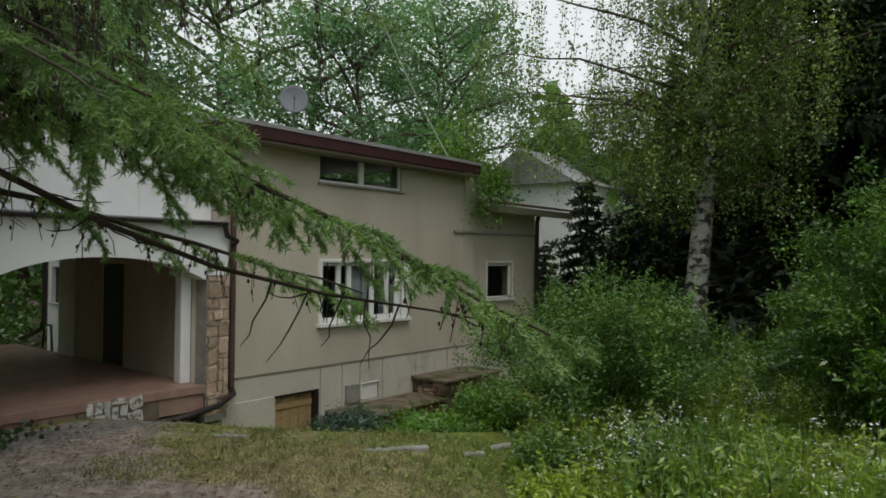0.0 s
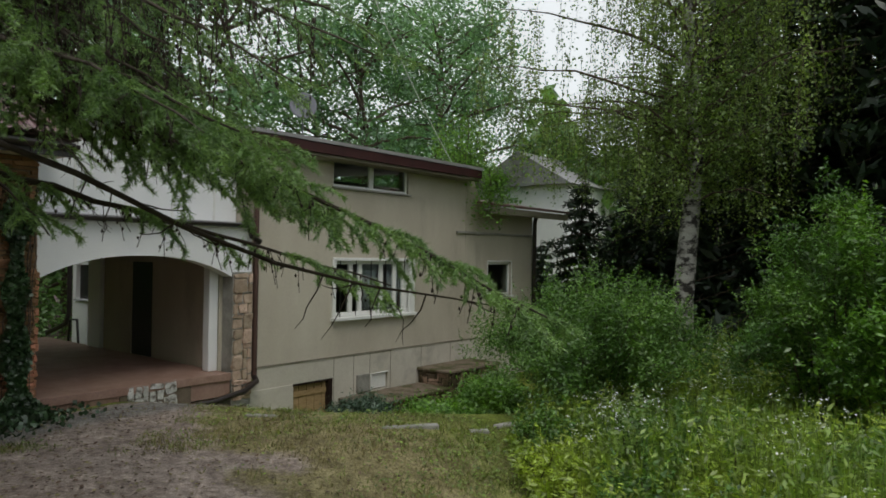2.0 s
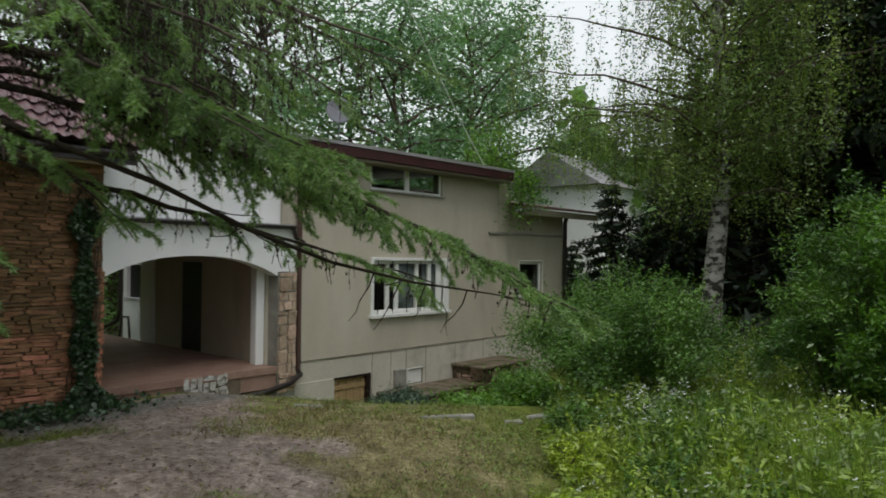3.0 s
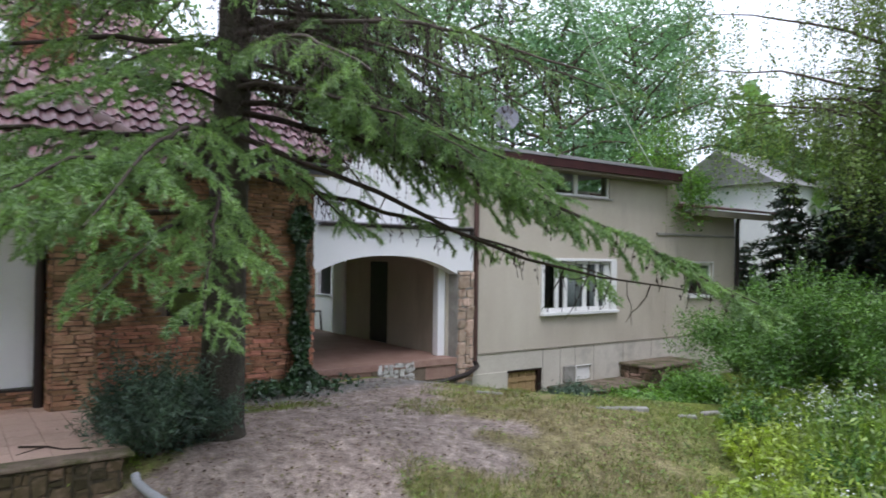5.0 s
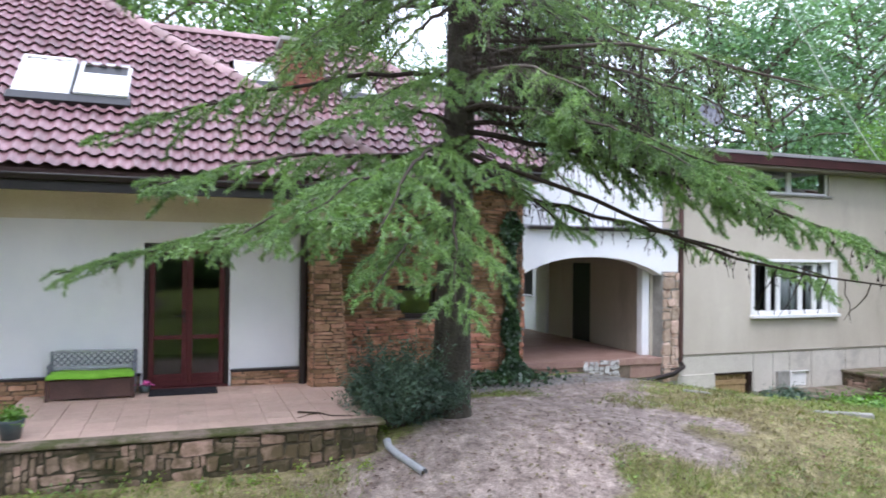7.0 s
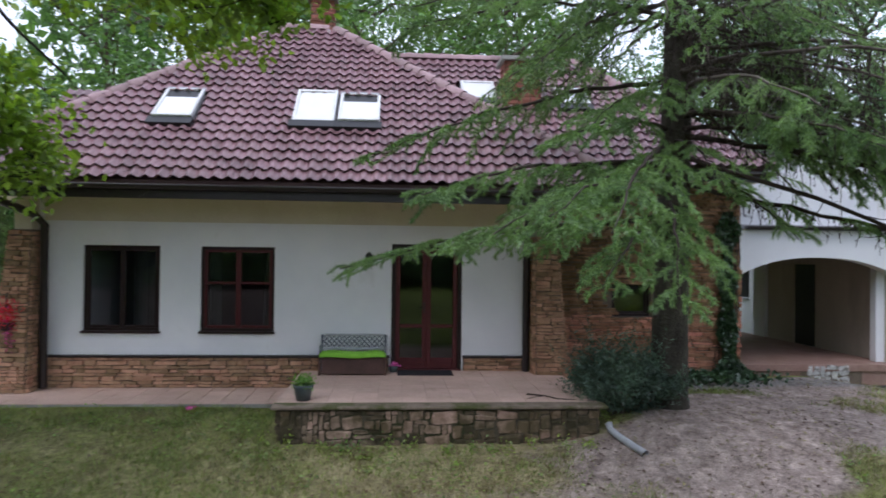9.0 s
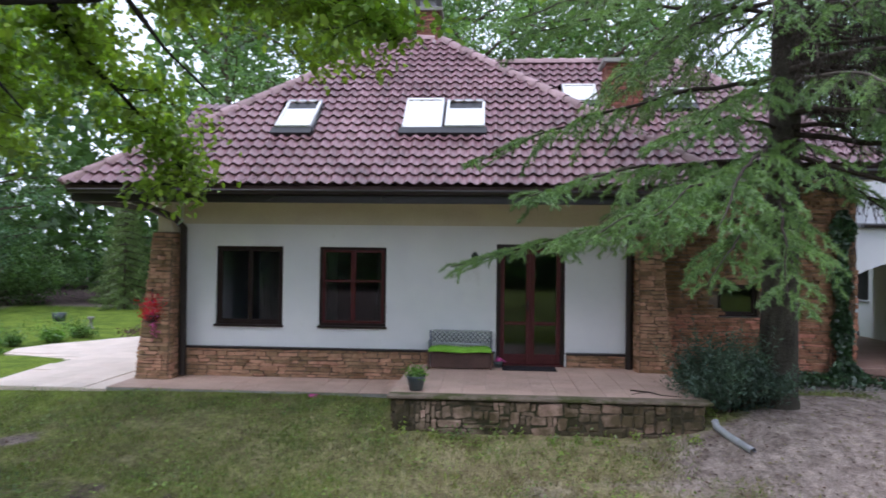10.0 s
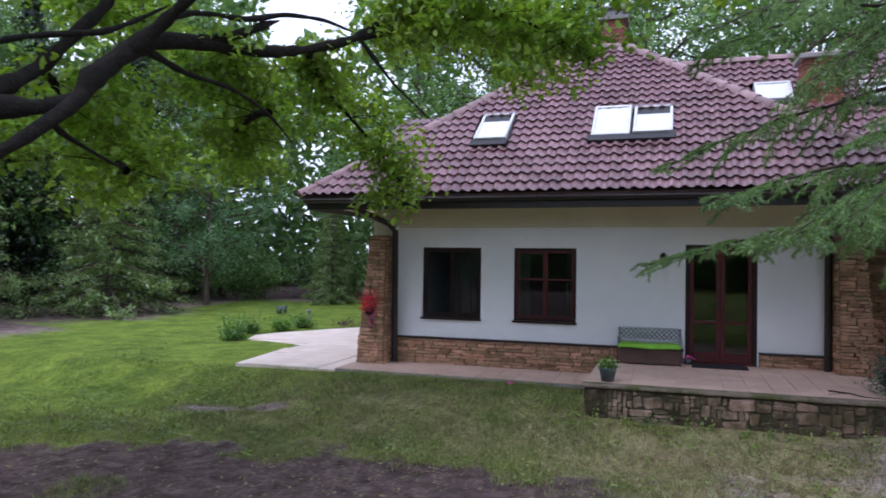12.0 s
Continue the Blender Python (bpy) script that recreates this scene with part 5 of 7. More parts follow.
pipe("wire", bow((-9.2, 12.83, 4.72), (-10.5, 9.8, 11.0), 0.35, 14), 0.012, M_WIRE, cable, sides=5)


# ---- foliage helpers ----
def leaf_quads(c, size, rng, flat=0.5, aspect=0.55, droop=0.0):
    """Folded leaf blades at the points c: verts and quads. flat: how much they lie level."""
    n = len(c)
    d = rng.normal(size=(n, 3))
    d[:, 2] = d[:, 2] * (1 - flat) - droop
    d /= np.linalg.norm(d, axis=1, keepdims=True) + 1e-9
    up = rng.normal(size=(n, 3)) * (1 - flat) + np.array([0, 0, 1.0])
    s = np.cross(d, up)
    s /= np.linalg.norm(s, axis=1, keepdims=True) + 1e-9
    nn = np.cross(s, d)
    L = (size * rng.uniform(0.65, 1.3, n))[:, None]
    V = np.stack([c - d * L * 0.5, c + s * L * aspect * 0.5 + nn * L * 0.08, c + d * L * 0.5, c - s * L * aspect * 0.5 + nn * L * 0.08], 1).reshape(-1, 3)
    return V, np.arange(4 * n).reshape(n, 4)


OAK_LEAF = np.array([(0, 0), (0.3, 0.42), (0.2, 0.58), (0.24, 0.82), (0, 1), (-0.24, 0.82), (-0.2, 0.58), (-0.3, 0.42)])


def shaped_leaves(c, size, rng, outline, flat=0.6):
    n, k = len(c), len(outline)
    d = rng.normal(size=(n, 3))
    d[:, 2] = d[:, 2] * (1 - flat) - 0.35
    d /= np.linalg.norm(d, axis=1, keepdims=True)
    up = rng.normal(size=(n, 3)) * (1 - flat) + np.array([0, 0, 1.0])
    s = np.cross(d, up)
    s /= np.linalg.norm(s, axis=1, keepdims=True)
    nn = np.cross(s, d)
    L = (size * rng.uniform(0.7, 1.25, n))[:, None, None]
    o = outline[None]
    V = c[:, None] + (s[:, None] * o[..., :1] + d[:, None] * o[..., 1:] + nn[:, None] * (np.abs(o[..., :1]) * 0.35 - 0.25 * o[..., 1:] ** 2)) * L
    return V.reshape(-1, 3), np.arange(n * k).reshape(n, k)


def clumps(centres, radius, per, rng, squash=0.7):
    c = np.repeat(np.asarray(centres, float), per, axis=0)
    r = rng.normal(size=c.shape) * 0.5
    r[:, 2] *= squash
    rad = np.repeat(np.asarray(radius, float) * np.ones(len(centres)), per)[:, None]
    return c + r * rad


def broad_tree(name, label, height, spread, trunk_r, material, bark, leaf, n_leaf, seed, base=0.3, flat=0.4, droop=0.0, squash=0.7, group=""):
    """A tapered trunk, limbs and a ragged crown of leaf clumps, standing on the origin."""
    rnd, rng = random.Random(seed), np.random.default_rng(seed)
    t = thing(name, (0, 0, 0), label, "tree", group)
    trunk = [Vector((0, 0, -0.3))]
    for i in range(1, 9):
        trunk.append(Vector((rnd.uniform(-0.12, 0.12) * i * 0.4, rnd.uniform(-0.12, 0.12) * i * 0.4, height * 0.9 * i / 8)))
    link_mesh("trunk", *tube_data(trunk, [trunk_r * (1.25 if i == 0 else 1 - 0.11 * i) for i in range(9)], 10), bark, t, smooth=True)
    limbs, ends = Heap(), []
    for i in range(22):
        f = base + (0.95 - base) * (i + rnd.random()) / 22
        k = min(7, int(f / 0.9 * 8 * 0.9))
        p = trunk[k].lerp(trunk[k + 1], rnd.random())
        a = i * 2.4 + rnd.uniform(-0.5, 0.5)
        g = (f - base) / (1 - base)
        reach = spread * (0.45 + 0.75 * math.sin(math.pi * (0.2 + 0.72 * g))) * rnd.uniform(0.7, 1.1)
        e = p + Vector((math.cos(a) * reach, math.sin(a) * reach, height * rnd.uniform(0.03, 0.14)))
        path_pts = bow(p, e, -0.03 * height * rnd.random(), 5, 0.12, rnd)
        limbs.tube(path_pts, [trunk_r * 0.4 * (1 - 0.15 * j) for j in range(6)], 5)
        for j in range(3):
            q = path_pts[2 + j]
            e2 = q + Vector((rnd.uniform(-1, 1), rnd.uniform(-1, 1), rnd.uniform(-0.3, 0.7))) * spread * 0.34
            limbs.tube(bow(q, e2, 0, 3, 0.05, rnd), [trunk_r * 0.17, trunk_r * 0.13, trunk_r * 0.09, trunk_r * 0.05], 4)
            ends += [q.lerp(e2, 0.6), e2]
        ends.append(e)
    limbs.link("branchwork", bark, t)
    ends += [trunk[-1] + Vector((rnd.uniform(-1, 1), rnd.uniform(-1, 1), rnd.uniform(0, 1.6))) * spread * 0.25 for _ in range(10)]
    c = clumps([tuple(e) for e in ends], [spread * rnd.uniform(0.2, 0.42) for e in ends], max(1, n_leaf // len(ends)), rng, squash)
    V, F = leaf_quads(c, leaf, rng, flat, 0.6, droop)
    link_mesh("crown", V, F, material, t)
    return t


def spruce_tree(name, label, height, spread, material, n_leaf, seed, base=0.06, leaf=0.35, group=""):
    """A conifer: straight trunk, whorls of sloping branches hung with needle sprays."""
    rnd, rng = random.Random(seed), np.random.default_rng(seed)
    t = thing(name, (0, 0, 0), label, "tree", group)
    link_mesh("trunk", *tube_data([(0, 0, -0.3), (0.03, 0, height * 0.5), (0, 0.02, height)], [height * 0.017, height * 0.011, 0.02], 8), M_BARK, t, smooth=True)
    limbs, pts = Heap(), []
    whorls = int(height * 2.2)
    for i in range(whorls):
        f = base + (1 - base) * i / whorls
        reach = spread * (1 - f) ** 0.75 * rnd.uniform(0.8, 1.1) + 0.15
        for k in range(6):
            a = k * math.pi / 3 + i * 0.7 + rnd.uniform(-0.25, 0.25)
            r = reach * rnd.uniform(0.7, 1.1)
            p, e = Vector((0, 0, f * height)), Vector((math.cos(a) * r, math.sin(a) * r, f * height - 0.3 * r + 0.1 * rnd.random()))
            limbs.tube([p, p.lerp(e, 0.5) + Vector((0, 0, 0.05)), e], [0.035, 0.022, 0.008], 4)
            for q in range(max(2, int(r * 7))):
                u = (q + rnd.random()) / max(2, int(r * 7))
                c = p.lerp(e, 0.15 + 0.85 * u)
                w = 0.22 * r * (1 - 0.6 * u)
                pts.append((c.x + rnd.uniform(-w, w), c.y + rnd.uniform(-w, w), c.z - rnd.uniform(0, 0.15) - w * 0.2))
    tagged(limbs.link("branchwork", M_BARK, t), kind="stuff")
    c = clumps(pts, 0.22, max(1, n_leaf // len(pts)), rng, 0.6)
    V, F = leaf_quads(c, leaf, rng, 0.35, 0.28, 0.35)
    link_mesh("crown", V, F, material, t)
    return t


def shrub(name, label, at, rx, ry, h, material, n_leaf, leaf, seed, stems=14, flat=0.45, category="bush", group="", arch=0.2, aspect=0.5, loose=0.62, shoots=0):
    """A bush of arching stems with leaves along them, thickest at the outside."""
    rnd, rng = random.Random(seed), np.random.default_rng(seed)
    x, y = at
    z = float(ground_z(x, y))
    t = thing(name, (x, y, z), label, category, group)
    st, cs = Heap(), []
    for i in range(stems):
        a, r = i * 2.4 + rnd.uniform(-0.3, 0.3), math.sqrt((i + 0.6) / stems)
        tip = Vector((x + rx * r * math.cos(a) * 0.92, y + ry * r * math.sin(a) * 0.92, z + h * (0.98 - 0.62 * r ** 2.2) * rnd.uniform(0.8, 1.05)))
        foot = Vector((x + rx * 0.22 * r * math.cos(a), y + ry * 0.22 * r * math.sin(a), z - 0.1))
        pp = bow(foot, tip, -arch * h * r, 6, 0.03, rnd)
        st.tube(pp, [0.02 - 0.0026 * j for j in range(7)], 4)
        for j in range(1, 7):
            cs += [(*pp[j], 0.34 + 0.25 * j / 6)] * (1 + j // 2)
            for k in range(2):
                q = pp[j] + Vector((rnd.uniform(-1, 1) * rx, rnd.uniform(-1, 1) * ry, rnd.uniform(-0.4, 0.5) * h)) * 0.2
                if q.z > z + 0.05:
                    cs.append((*q, 0.4))
    tagged(st.link("stemwork", M_BARK, t), kind="stuff")
    cs = np.array(cs)
    c = clumps(cs[:, :3], cs[:, 3] * min(rx, ry) * loose, max(1, n_leaf // len(cs)), rng, 0.75)
    c = c[c[:, 2] > z + 0.02]
    if shoots:
        # upright leafy shoots standing out of the crown
        root = c[rng.integers(0, len(c), shoots)]
        out = root - np.array([x, y, z + 0.35 * h])
        out /= np.linalg.norm(out, axis=1, keepdims=True)
        aim = out * 0.6 + rng.normal(size=out.shape) * 0.25 + np.array([0, 0, 0.7])
        u = np.linspace(0.1, 1, 12)[None, :, None]
        sh = root[:, None] + aim[:, None] * u * rng.uniform(0.12, 0.42, (shoots, 1, 1))
        c = np.concatenate([c, sh.reshape(-1, 3) + rng.normal(size=(shoots * 12, 3)) * 0.014])
    V, F = leaf_quads(c, leaf, rng, flat, aspect)
    link_mesh("foliage", V, F, material, t)
    return t


def plant_out(first, spots, rnd):
    """Puts a tree at the first spot (x, y, scale) and copies of it at the others."""
    for i, (x, y, s) in enumerate(spots):
        m = Matrix.Translation((x, y, float(ground_z(x, y)))) @ Matrix.Rotation(rnd.uniform(0, 6.28), 4, "Z") @ Matrix.Diagonal((s, s, s * rnd.uniform(0.92, 1.1), 1))
        if i == 0:
            first.matrix_basis = m
        else:
            copy_thing(first, m)


# ---- the larch before the house ----
LARCH = Vector((-6.33, 1.19, 0.2))


def build_larch():
    rnd, rng = random.Random(77), np.random.default_rng(77)
    t = thing("larch_tree", tuple(LARCH), "tall larch with drooping feathery boughs hung with dark cones", "tree")
    trunk = [LARCH + Vector(p) for p in ((0, 0, -0.3), (0.0, 0, 0.25), (0.02, 0.02, 2.0), (0.05, 0.08, 5), (0.02, 0.1, 9), (0, 0, 14), (0, 0, 17))]
    link_mesh("trunk", *tube_data(trunk, [0.36, 0.265, 0.23, 0.195, 0.16, 0.09, 0.02], 14), M_LARCHBARK, t, "rough grey-brown larch trunk", True)
    # the boughs that stand out: foot height on the trunk, tip, fullness, droop, habit (1 thin, 2 half bare with cones)
    boughs = [
        (3.9, (-1.4, 4.1, 2.2), 1.7, -0.35, 0), (3.3, (-3.2, 4.4, 2.35), 0.7, 0.1, 0), (4.3, (-2.95, 3.2, 2.95), 1.2, -0.4, 0),
        (2.9, (-3.0, -0.05, 2.12), 1.3, -0.45, 0), (2.7, (-3.15, -0.75, 2.2), 1.0, -0.25, 0), (2.75, (-5.15, -3.35, 2.33), 1.4, -0.15, 0),
        (3.5, (-4.2, -2.5, 3.12), 1.6, -0.2, 0), (3.3, (-2.75, -1.35, 2.85), 1.2, -0.3, 0), (3.2, (-3.3, -1.9, 2.6), 1.0, -0.3, 0),
        (4.7, (-5.8, -3.05, 3.75), 1.2, -0.25, 0), (4.4, (-4.4, -0.55, 3.95), 1.4, -0.3, 0), (4.6, (-4.6, 0.35, 4.2), 1.3, -0.3, 0), (5.6, (-4.4, -2.6, 5.0), 0.9, -0.3, 0), (5.9, (-3.6, -1.4, 5.3), 0.9, -0.3, 1),
        (4.2, (-2.9, 2.3, 3.4), 0.8, -0.3, 1), (4.8, (-1.6, 2.2, 3.9), 1.0, -0.35, 2), (4.5, (-1.9, 0.6, 3.7), 0.6, -0.3, 1),
        (5.3, (-2.0, 1.6, 4.6), 0.85, -0.3, 1), (3.6, (-6.9, -1.2, 3.0), 0.8, -0.2, 1), (5.1, (-3.0, 4.0, 4.3), 1.0, -0.3, 2),
        (5.6, (-3.4, 3.2, 5.1), 1.0, -0.3, 2), (5.9, (-4.6, -2.6, 5.3), 1.1, -0.3, 1),
        (3.8, (-4.1, 0.9, 3.25), 1.0, -0.3, 0),
        (4.2, (-2.62, 2.68, 3.25), 1.9, -0.3, 0), (4.7, (-3.85, 2.5, 3.7), 1.0, -0.3, 2), (4.0, (-2.66, 3.0, 3.1), 0.8, -0.35, 0),
        (5.0, (-3.9, 2.85, 4.1), 1.0, -0.3, 2), (4.0, (-4.3, -0.9, 3.75), 1.0, -0.25, 0),
        (3.5, (-4.6, 2.05, 2.74), 1.0, -0.2, 0), (3.7, (-2.4, -0.9, 2.7), 1.0, -0.3, 0),
        # the thin, half-bare boughs on the annex side
        (5.4, (-4.4, 3.3, 4.6), 1.0, -0.3, 2), (5.0, (-5.4, 3.7, 4.3), 1.0, -0.3, 2), (4.6, (-6.4, 3.8, 3.9), 1.0, -0.3, 2), (4.9, (-4.0, 2.9, 3.9), 1.0, -0.3, 2),
        (5.6, (-3.6, 2.4, 4.7), 1.0, -0.3, 1), (4.4, (-6.6, 3.4, 3.3), 1.0, -0.25, 1), (5.0, (-4.6, 2.7, 3.8), 1.1, -0.3, 1), (4.8, (-3.9, 3.3, 3.75), 1.1, -0.3, 1), (5.3, (-4.2, 3.6, 4.15), 1.0, -0.3, 1), (5.2, (-7.4, 3.5, 4.3), 1.0, -0.3, 2),
        (5.9, (-4.8, 3.0, 5.2), 1.0, -0.3, 2), (5.5, (-5.8, 2.9, 4.8), 1.0, -0.3, 2), (4.7, (-3.5, 2.9, 3.5), 1.0, -0.3, 1), (5.0, (-3.1, 3.3, 3.9), 0.9, -0.3, 1),
    ]
    NEAR = len(boughs)
    for i in range(92):
        z = 5.6 + 10.5 * (i / 92) ** 1.8
        a = i * 2.4 + rnd.uniform(-0.4, 0.4)
        r = (3.5 - 0.18 * (z - 4)) * rnd.uniform(0.6, 1.0)
        if math.sin(a) > 0.1 and i % 2 and z < 9:
            continue
        boughs.append((z, tuple(LARCH + Vector((math.cos(a) * r, math.sin(a) * r, z - 0.7 - 0.25 * r * rnd.random()))), 0.55 if math.sin(a) > 0.1 else 1.0, -0.3, 2 if i % 4 == 1 else (0 if math.sin(a) < 0.1 and i % 2 else 1)))
    cones = Heap()
    for n, (zf, tip, full, arch, habit) in enumerate(boughs):
        foot = LARCH + Vector((0, 0, zf))
        tip = Vector(tip)
        L = (tip - foot).length
        near = n < NEAR
        mp = bow(foot, tip, arch * 0.6, 14, 0.03, rnd)
        for j in range(9, 15):
            mp[j].z -= 0.05 * (j - 8) ** 1.3 * 0.25
        wood = Heap()
        wood.tube(mp, [0.034 * (1 - j / 15.5) * (0.5 + L / 8) + 0.003 for j in range(15)], 6)
        along = (tip - foot).normalized()
        level = along.cross(Vector((0, 0, 1))).normalized()
        P, D = [], []
        step = 0.02 if near else 0.04

        def shoot(q, d, length, droop):
            """One needled shoot that arches over; returns its points."""
            pts = [q.copy()]
            for m in range(max(3, int(length / step))):
                d = (d + Vector((rnd.uniform(-0.05, 0.05), rnd.uniform(-0.05, 0.05), -droop * step))).normalized()
                q = q + d * step
                pts.append(q.copy())
                P.append(tuple(q)), D.append(tuple(d))
            return pts

        # side shoots in two ranks, each with shorter shoots of its own, so that a bough reads as a flat feathered fan
        count = int(L * (2.0 if habit == 2 else 3.7) * full * (0.8 if habit == 1 else 1.0))
        for k in range(count):
            f = 0.26 + 0.74 * (k + rnd.random()) / count
            u = f * 14
            j = min(13, int(u))
            p = mp[j].lerp(mp[j + 1], u - j)
            s = 1 if k % 2 else -1
            tl = (0.78 * math.sin(math.pi * min(1, 0.25 + 0.66 * f)) ** 0.8 + 0.2) * rnd.uniform(0.45, 1.2) * min(1, L / 3.0)
            dirn = (along * rnd.uniform(0.55, 1.0) + level * s * rnd.uniform(0.4, 1.0) + Vector((0, 0, rnd.uniform(-0.32, 0.2)))).normalized()
            pts = shoot(p, dirn, tl, 0.9)
            wood.tube(pts[::max(1, len(pts) // 4)] + [pts[-1]], 0.004, 3)
            gap = max(2, int((0.085 if near else 0.11) / step))
            for m in range(gap, len(pts) - 1, gap):
                t2 = 1 - m / len(pts)
                d2 = (pts[m + 1] - pts[m]).normalized()
                across = d2.cross(Vector((0, 0, 1))).normalized() * (1 if (m // gap) % 2 else -1)
                sd = (d2 * rnd.uniform(0.6, 1.0) + across * rnd.uniform(0.4, 0.9) + Vector((0, 0, rnd.uniform(-0.38, 0.12)))).normalized()
                shoot(pts[m], sd, (0.07 + 0.22 * t2) * rnd.uniform(0.5, 1.3), 2.6)
        # dead twigs near the trunk
        for k in range(int(L * (20 if habit and near else 6))):
            u = rnd.uniform(0.06, 0.9 if habit else 0.5) * 13.9
            p = mp[int(u)].lerp(mp[int(u) + 1], u - int(u))
            d = along * rnd.uniform(0.1, 0.6) + level * rnd.uniform(-0.8, 0.8) + Vector((0, 0, rnd.uniform(-0.9, 0.1)))
            wood.tube(bow(p, p + d * rnd.uniform(0.2, 0.6), 0.02, 3, 0.02, rnd), [0.005, 0.004, 0.003, 0.002], 3)
        shoot(mp[11], (mp[14] - mp[11]).normalized(), (mp[14] - mp[11]).length, 0.2)
        b = link_mesh("bough", wood.v, wood.f, M_DEADTWIG if habit else M_TWIG, t, smooth=True)
        k = 3 if habit == 2 else 5 if habit == 1 else 9 if near else 6
        P, D = np.repeat(np.array(P), k, 0), np.repeat(np.array(D), k, 0)
        P = P + rng.normal(size=P.shape) * 0.005
        side = rng.normal(size=P.shape)
        nd = D * rng.uniform(0.4, 1.1, (len(P), 1)) + side * 0.55
        nd /= np.linalg.norm(nd, axis=1, keepdims=True)
        w = np.cross(nd, rng.normal(size=P.shape))
        w /= np.linalg.norm(w, axis=1, keepdims=True) + 1e-9
        ln = (0.05 if near else 0.062) * rng.uniform(0.7, 1.3, (len(P), 1))
        wd = 0.0042 if near else 0.0085
        V = np.stack([P - w * wd, P + w * wd, P + nd * ln], 1).reshape(-1, 3)
        tagged(link_mesh("needle_spray", V, np.arange(len(V)).reshape(-1, 3), M_LARCH, b), kind="stuff")
        # bare hanging twigs with cones
        if habit == 2 or n in (0, 1, 2, 13, 14, 24, 26) or (n >= NEAR and n % 7 == 0):
            for k in range(70 if n < 3 else 54 if habit == 2 else 26):
                f = rnd.uniform(0.2, 0.97) * 14
                j = min(13, int(f))
                p = mp[j].lerp(mp[j + 1], f - j) + level * rnd.uniform(-0.3, 0.3)
                drop = rnd.uniform(0.15, 0.85) if habit == 2 else rnd.uniform(0.08, 0.34)
                e = p + Vector((rnd.uniform(-0.1, 0.1), rnd.uniform(-0.1, 0.1), -drop))
                cones.tube(bow(p, e, 0, 3, 0.015, rnd), 0.0038, 3)
                for c in range(int(drop / 0.085)):
                    q = p.lerp(e, (c + rnd.random()) * 0.085 / drop) + Vector((rnd.uniform(-0.02, 0.02), rnd.uniform(-0.02, 0.02), 0))
                    h, r = rnd.uniform(0.014, 0.024), rnd.uniform(0.009, 0.014)
                    cones.tube([q - Vector((0, 0, h)), q - Vector((0, 0, h * 0.2)), q + Vector((0, 0, h * 0.7))], [0.003, r, 0.003], 5)
    tagged(cones.link("hanging_twigwork", M_CONE, t, "small dark cones on bare hanging twigs"), kind="stuff")
    # the long bare bough under the leafy one
    bare = Heap()
    mp = [Vector(p) for p in ((-5.7, 1.05, 3.75), (-5.2, 1.6, 3.45), (-4.5, 2.2, 3.1), (-3.9, 2.75, 2.7), (-3.3, 3.2, 2.42), (-2.7, 3.6, 2.26), (-2.1, 3.9, 2.18), (-1.6, 4.25, 2.08))]
    bare.tube(mp, [0.036, 0.03, 0.026, 0.021, 0.016, 0.011, 0.007, 0.003], 7)
    for k in range(26):
        f = rnd.uniform(0.5, 6.8)
        j = int(f)
        p = mp[j].lerp(mp[j + 1], f - j)
        bare.tube(bow(p, p + Vector((rnd.uniform(-0.35, 0.35), rnd.uniform(-0.35, 0.35), rnd.uniform(-0.45, 0.2))), 0.03, 4, 0.02, rnd), [0.007, 0.006, 0.005, 0.004, 0.002], 4)
    bare.link("bough", M_TWIG, t, "long bare larch bough")


build_larch()

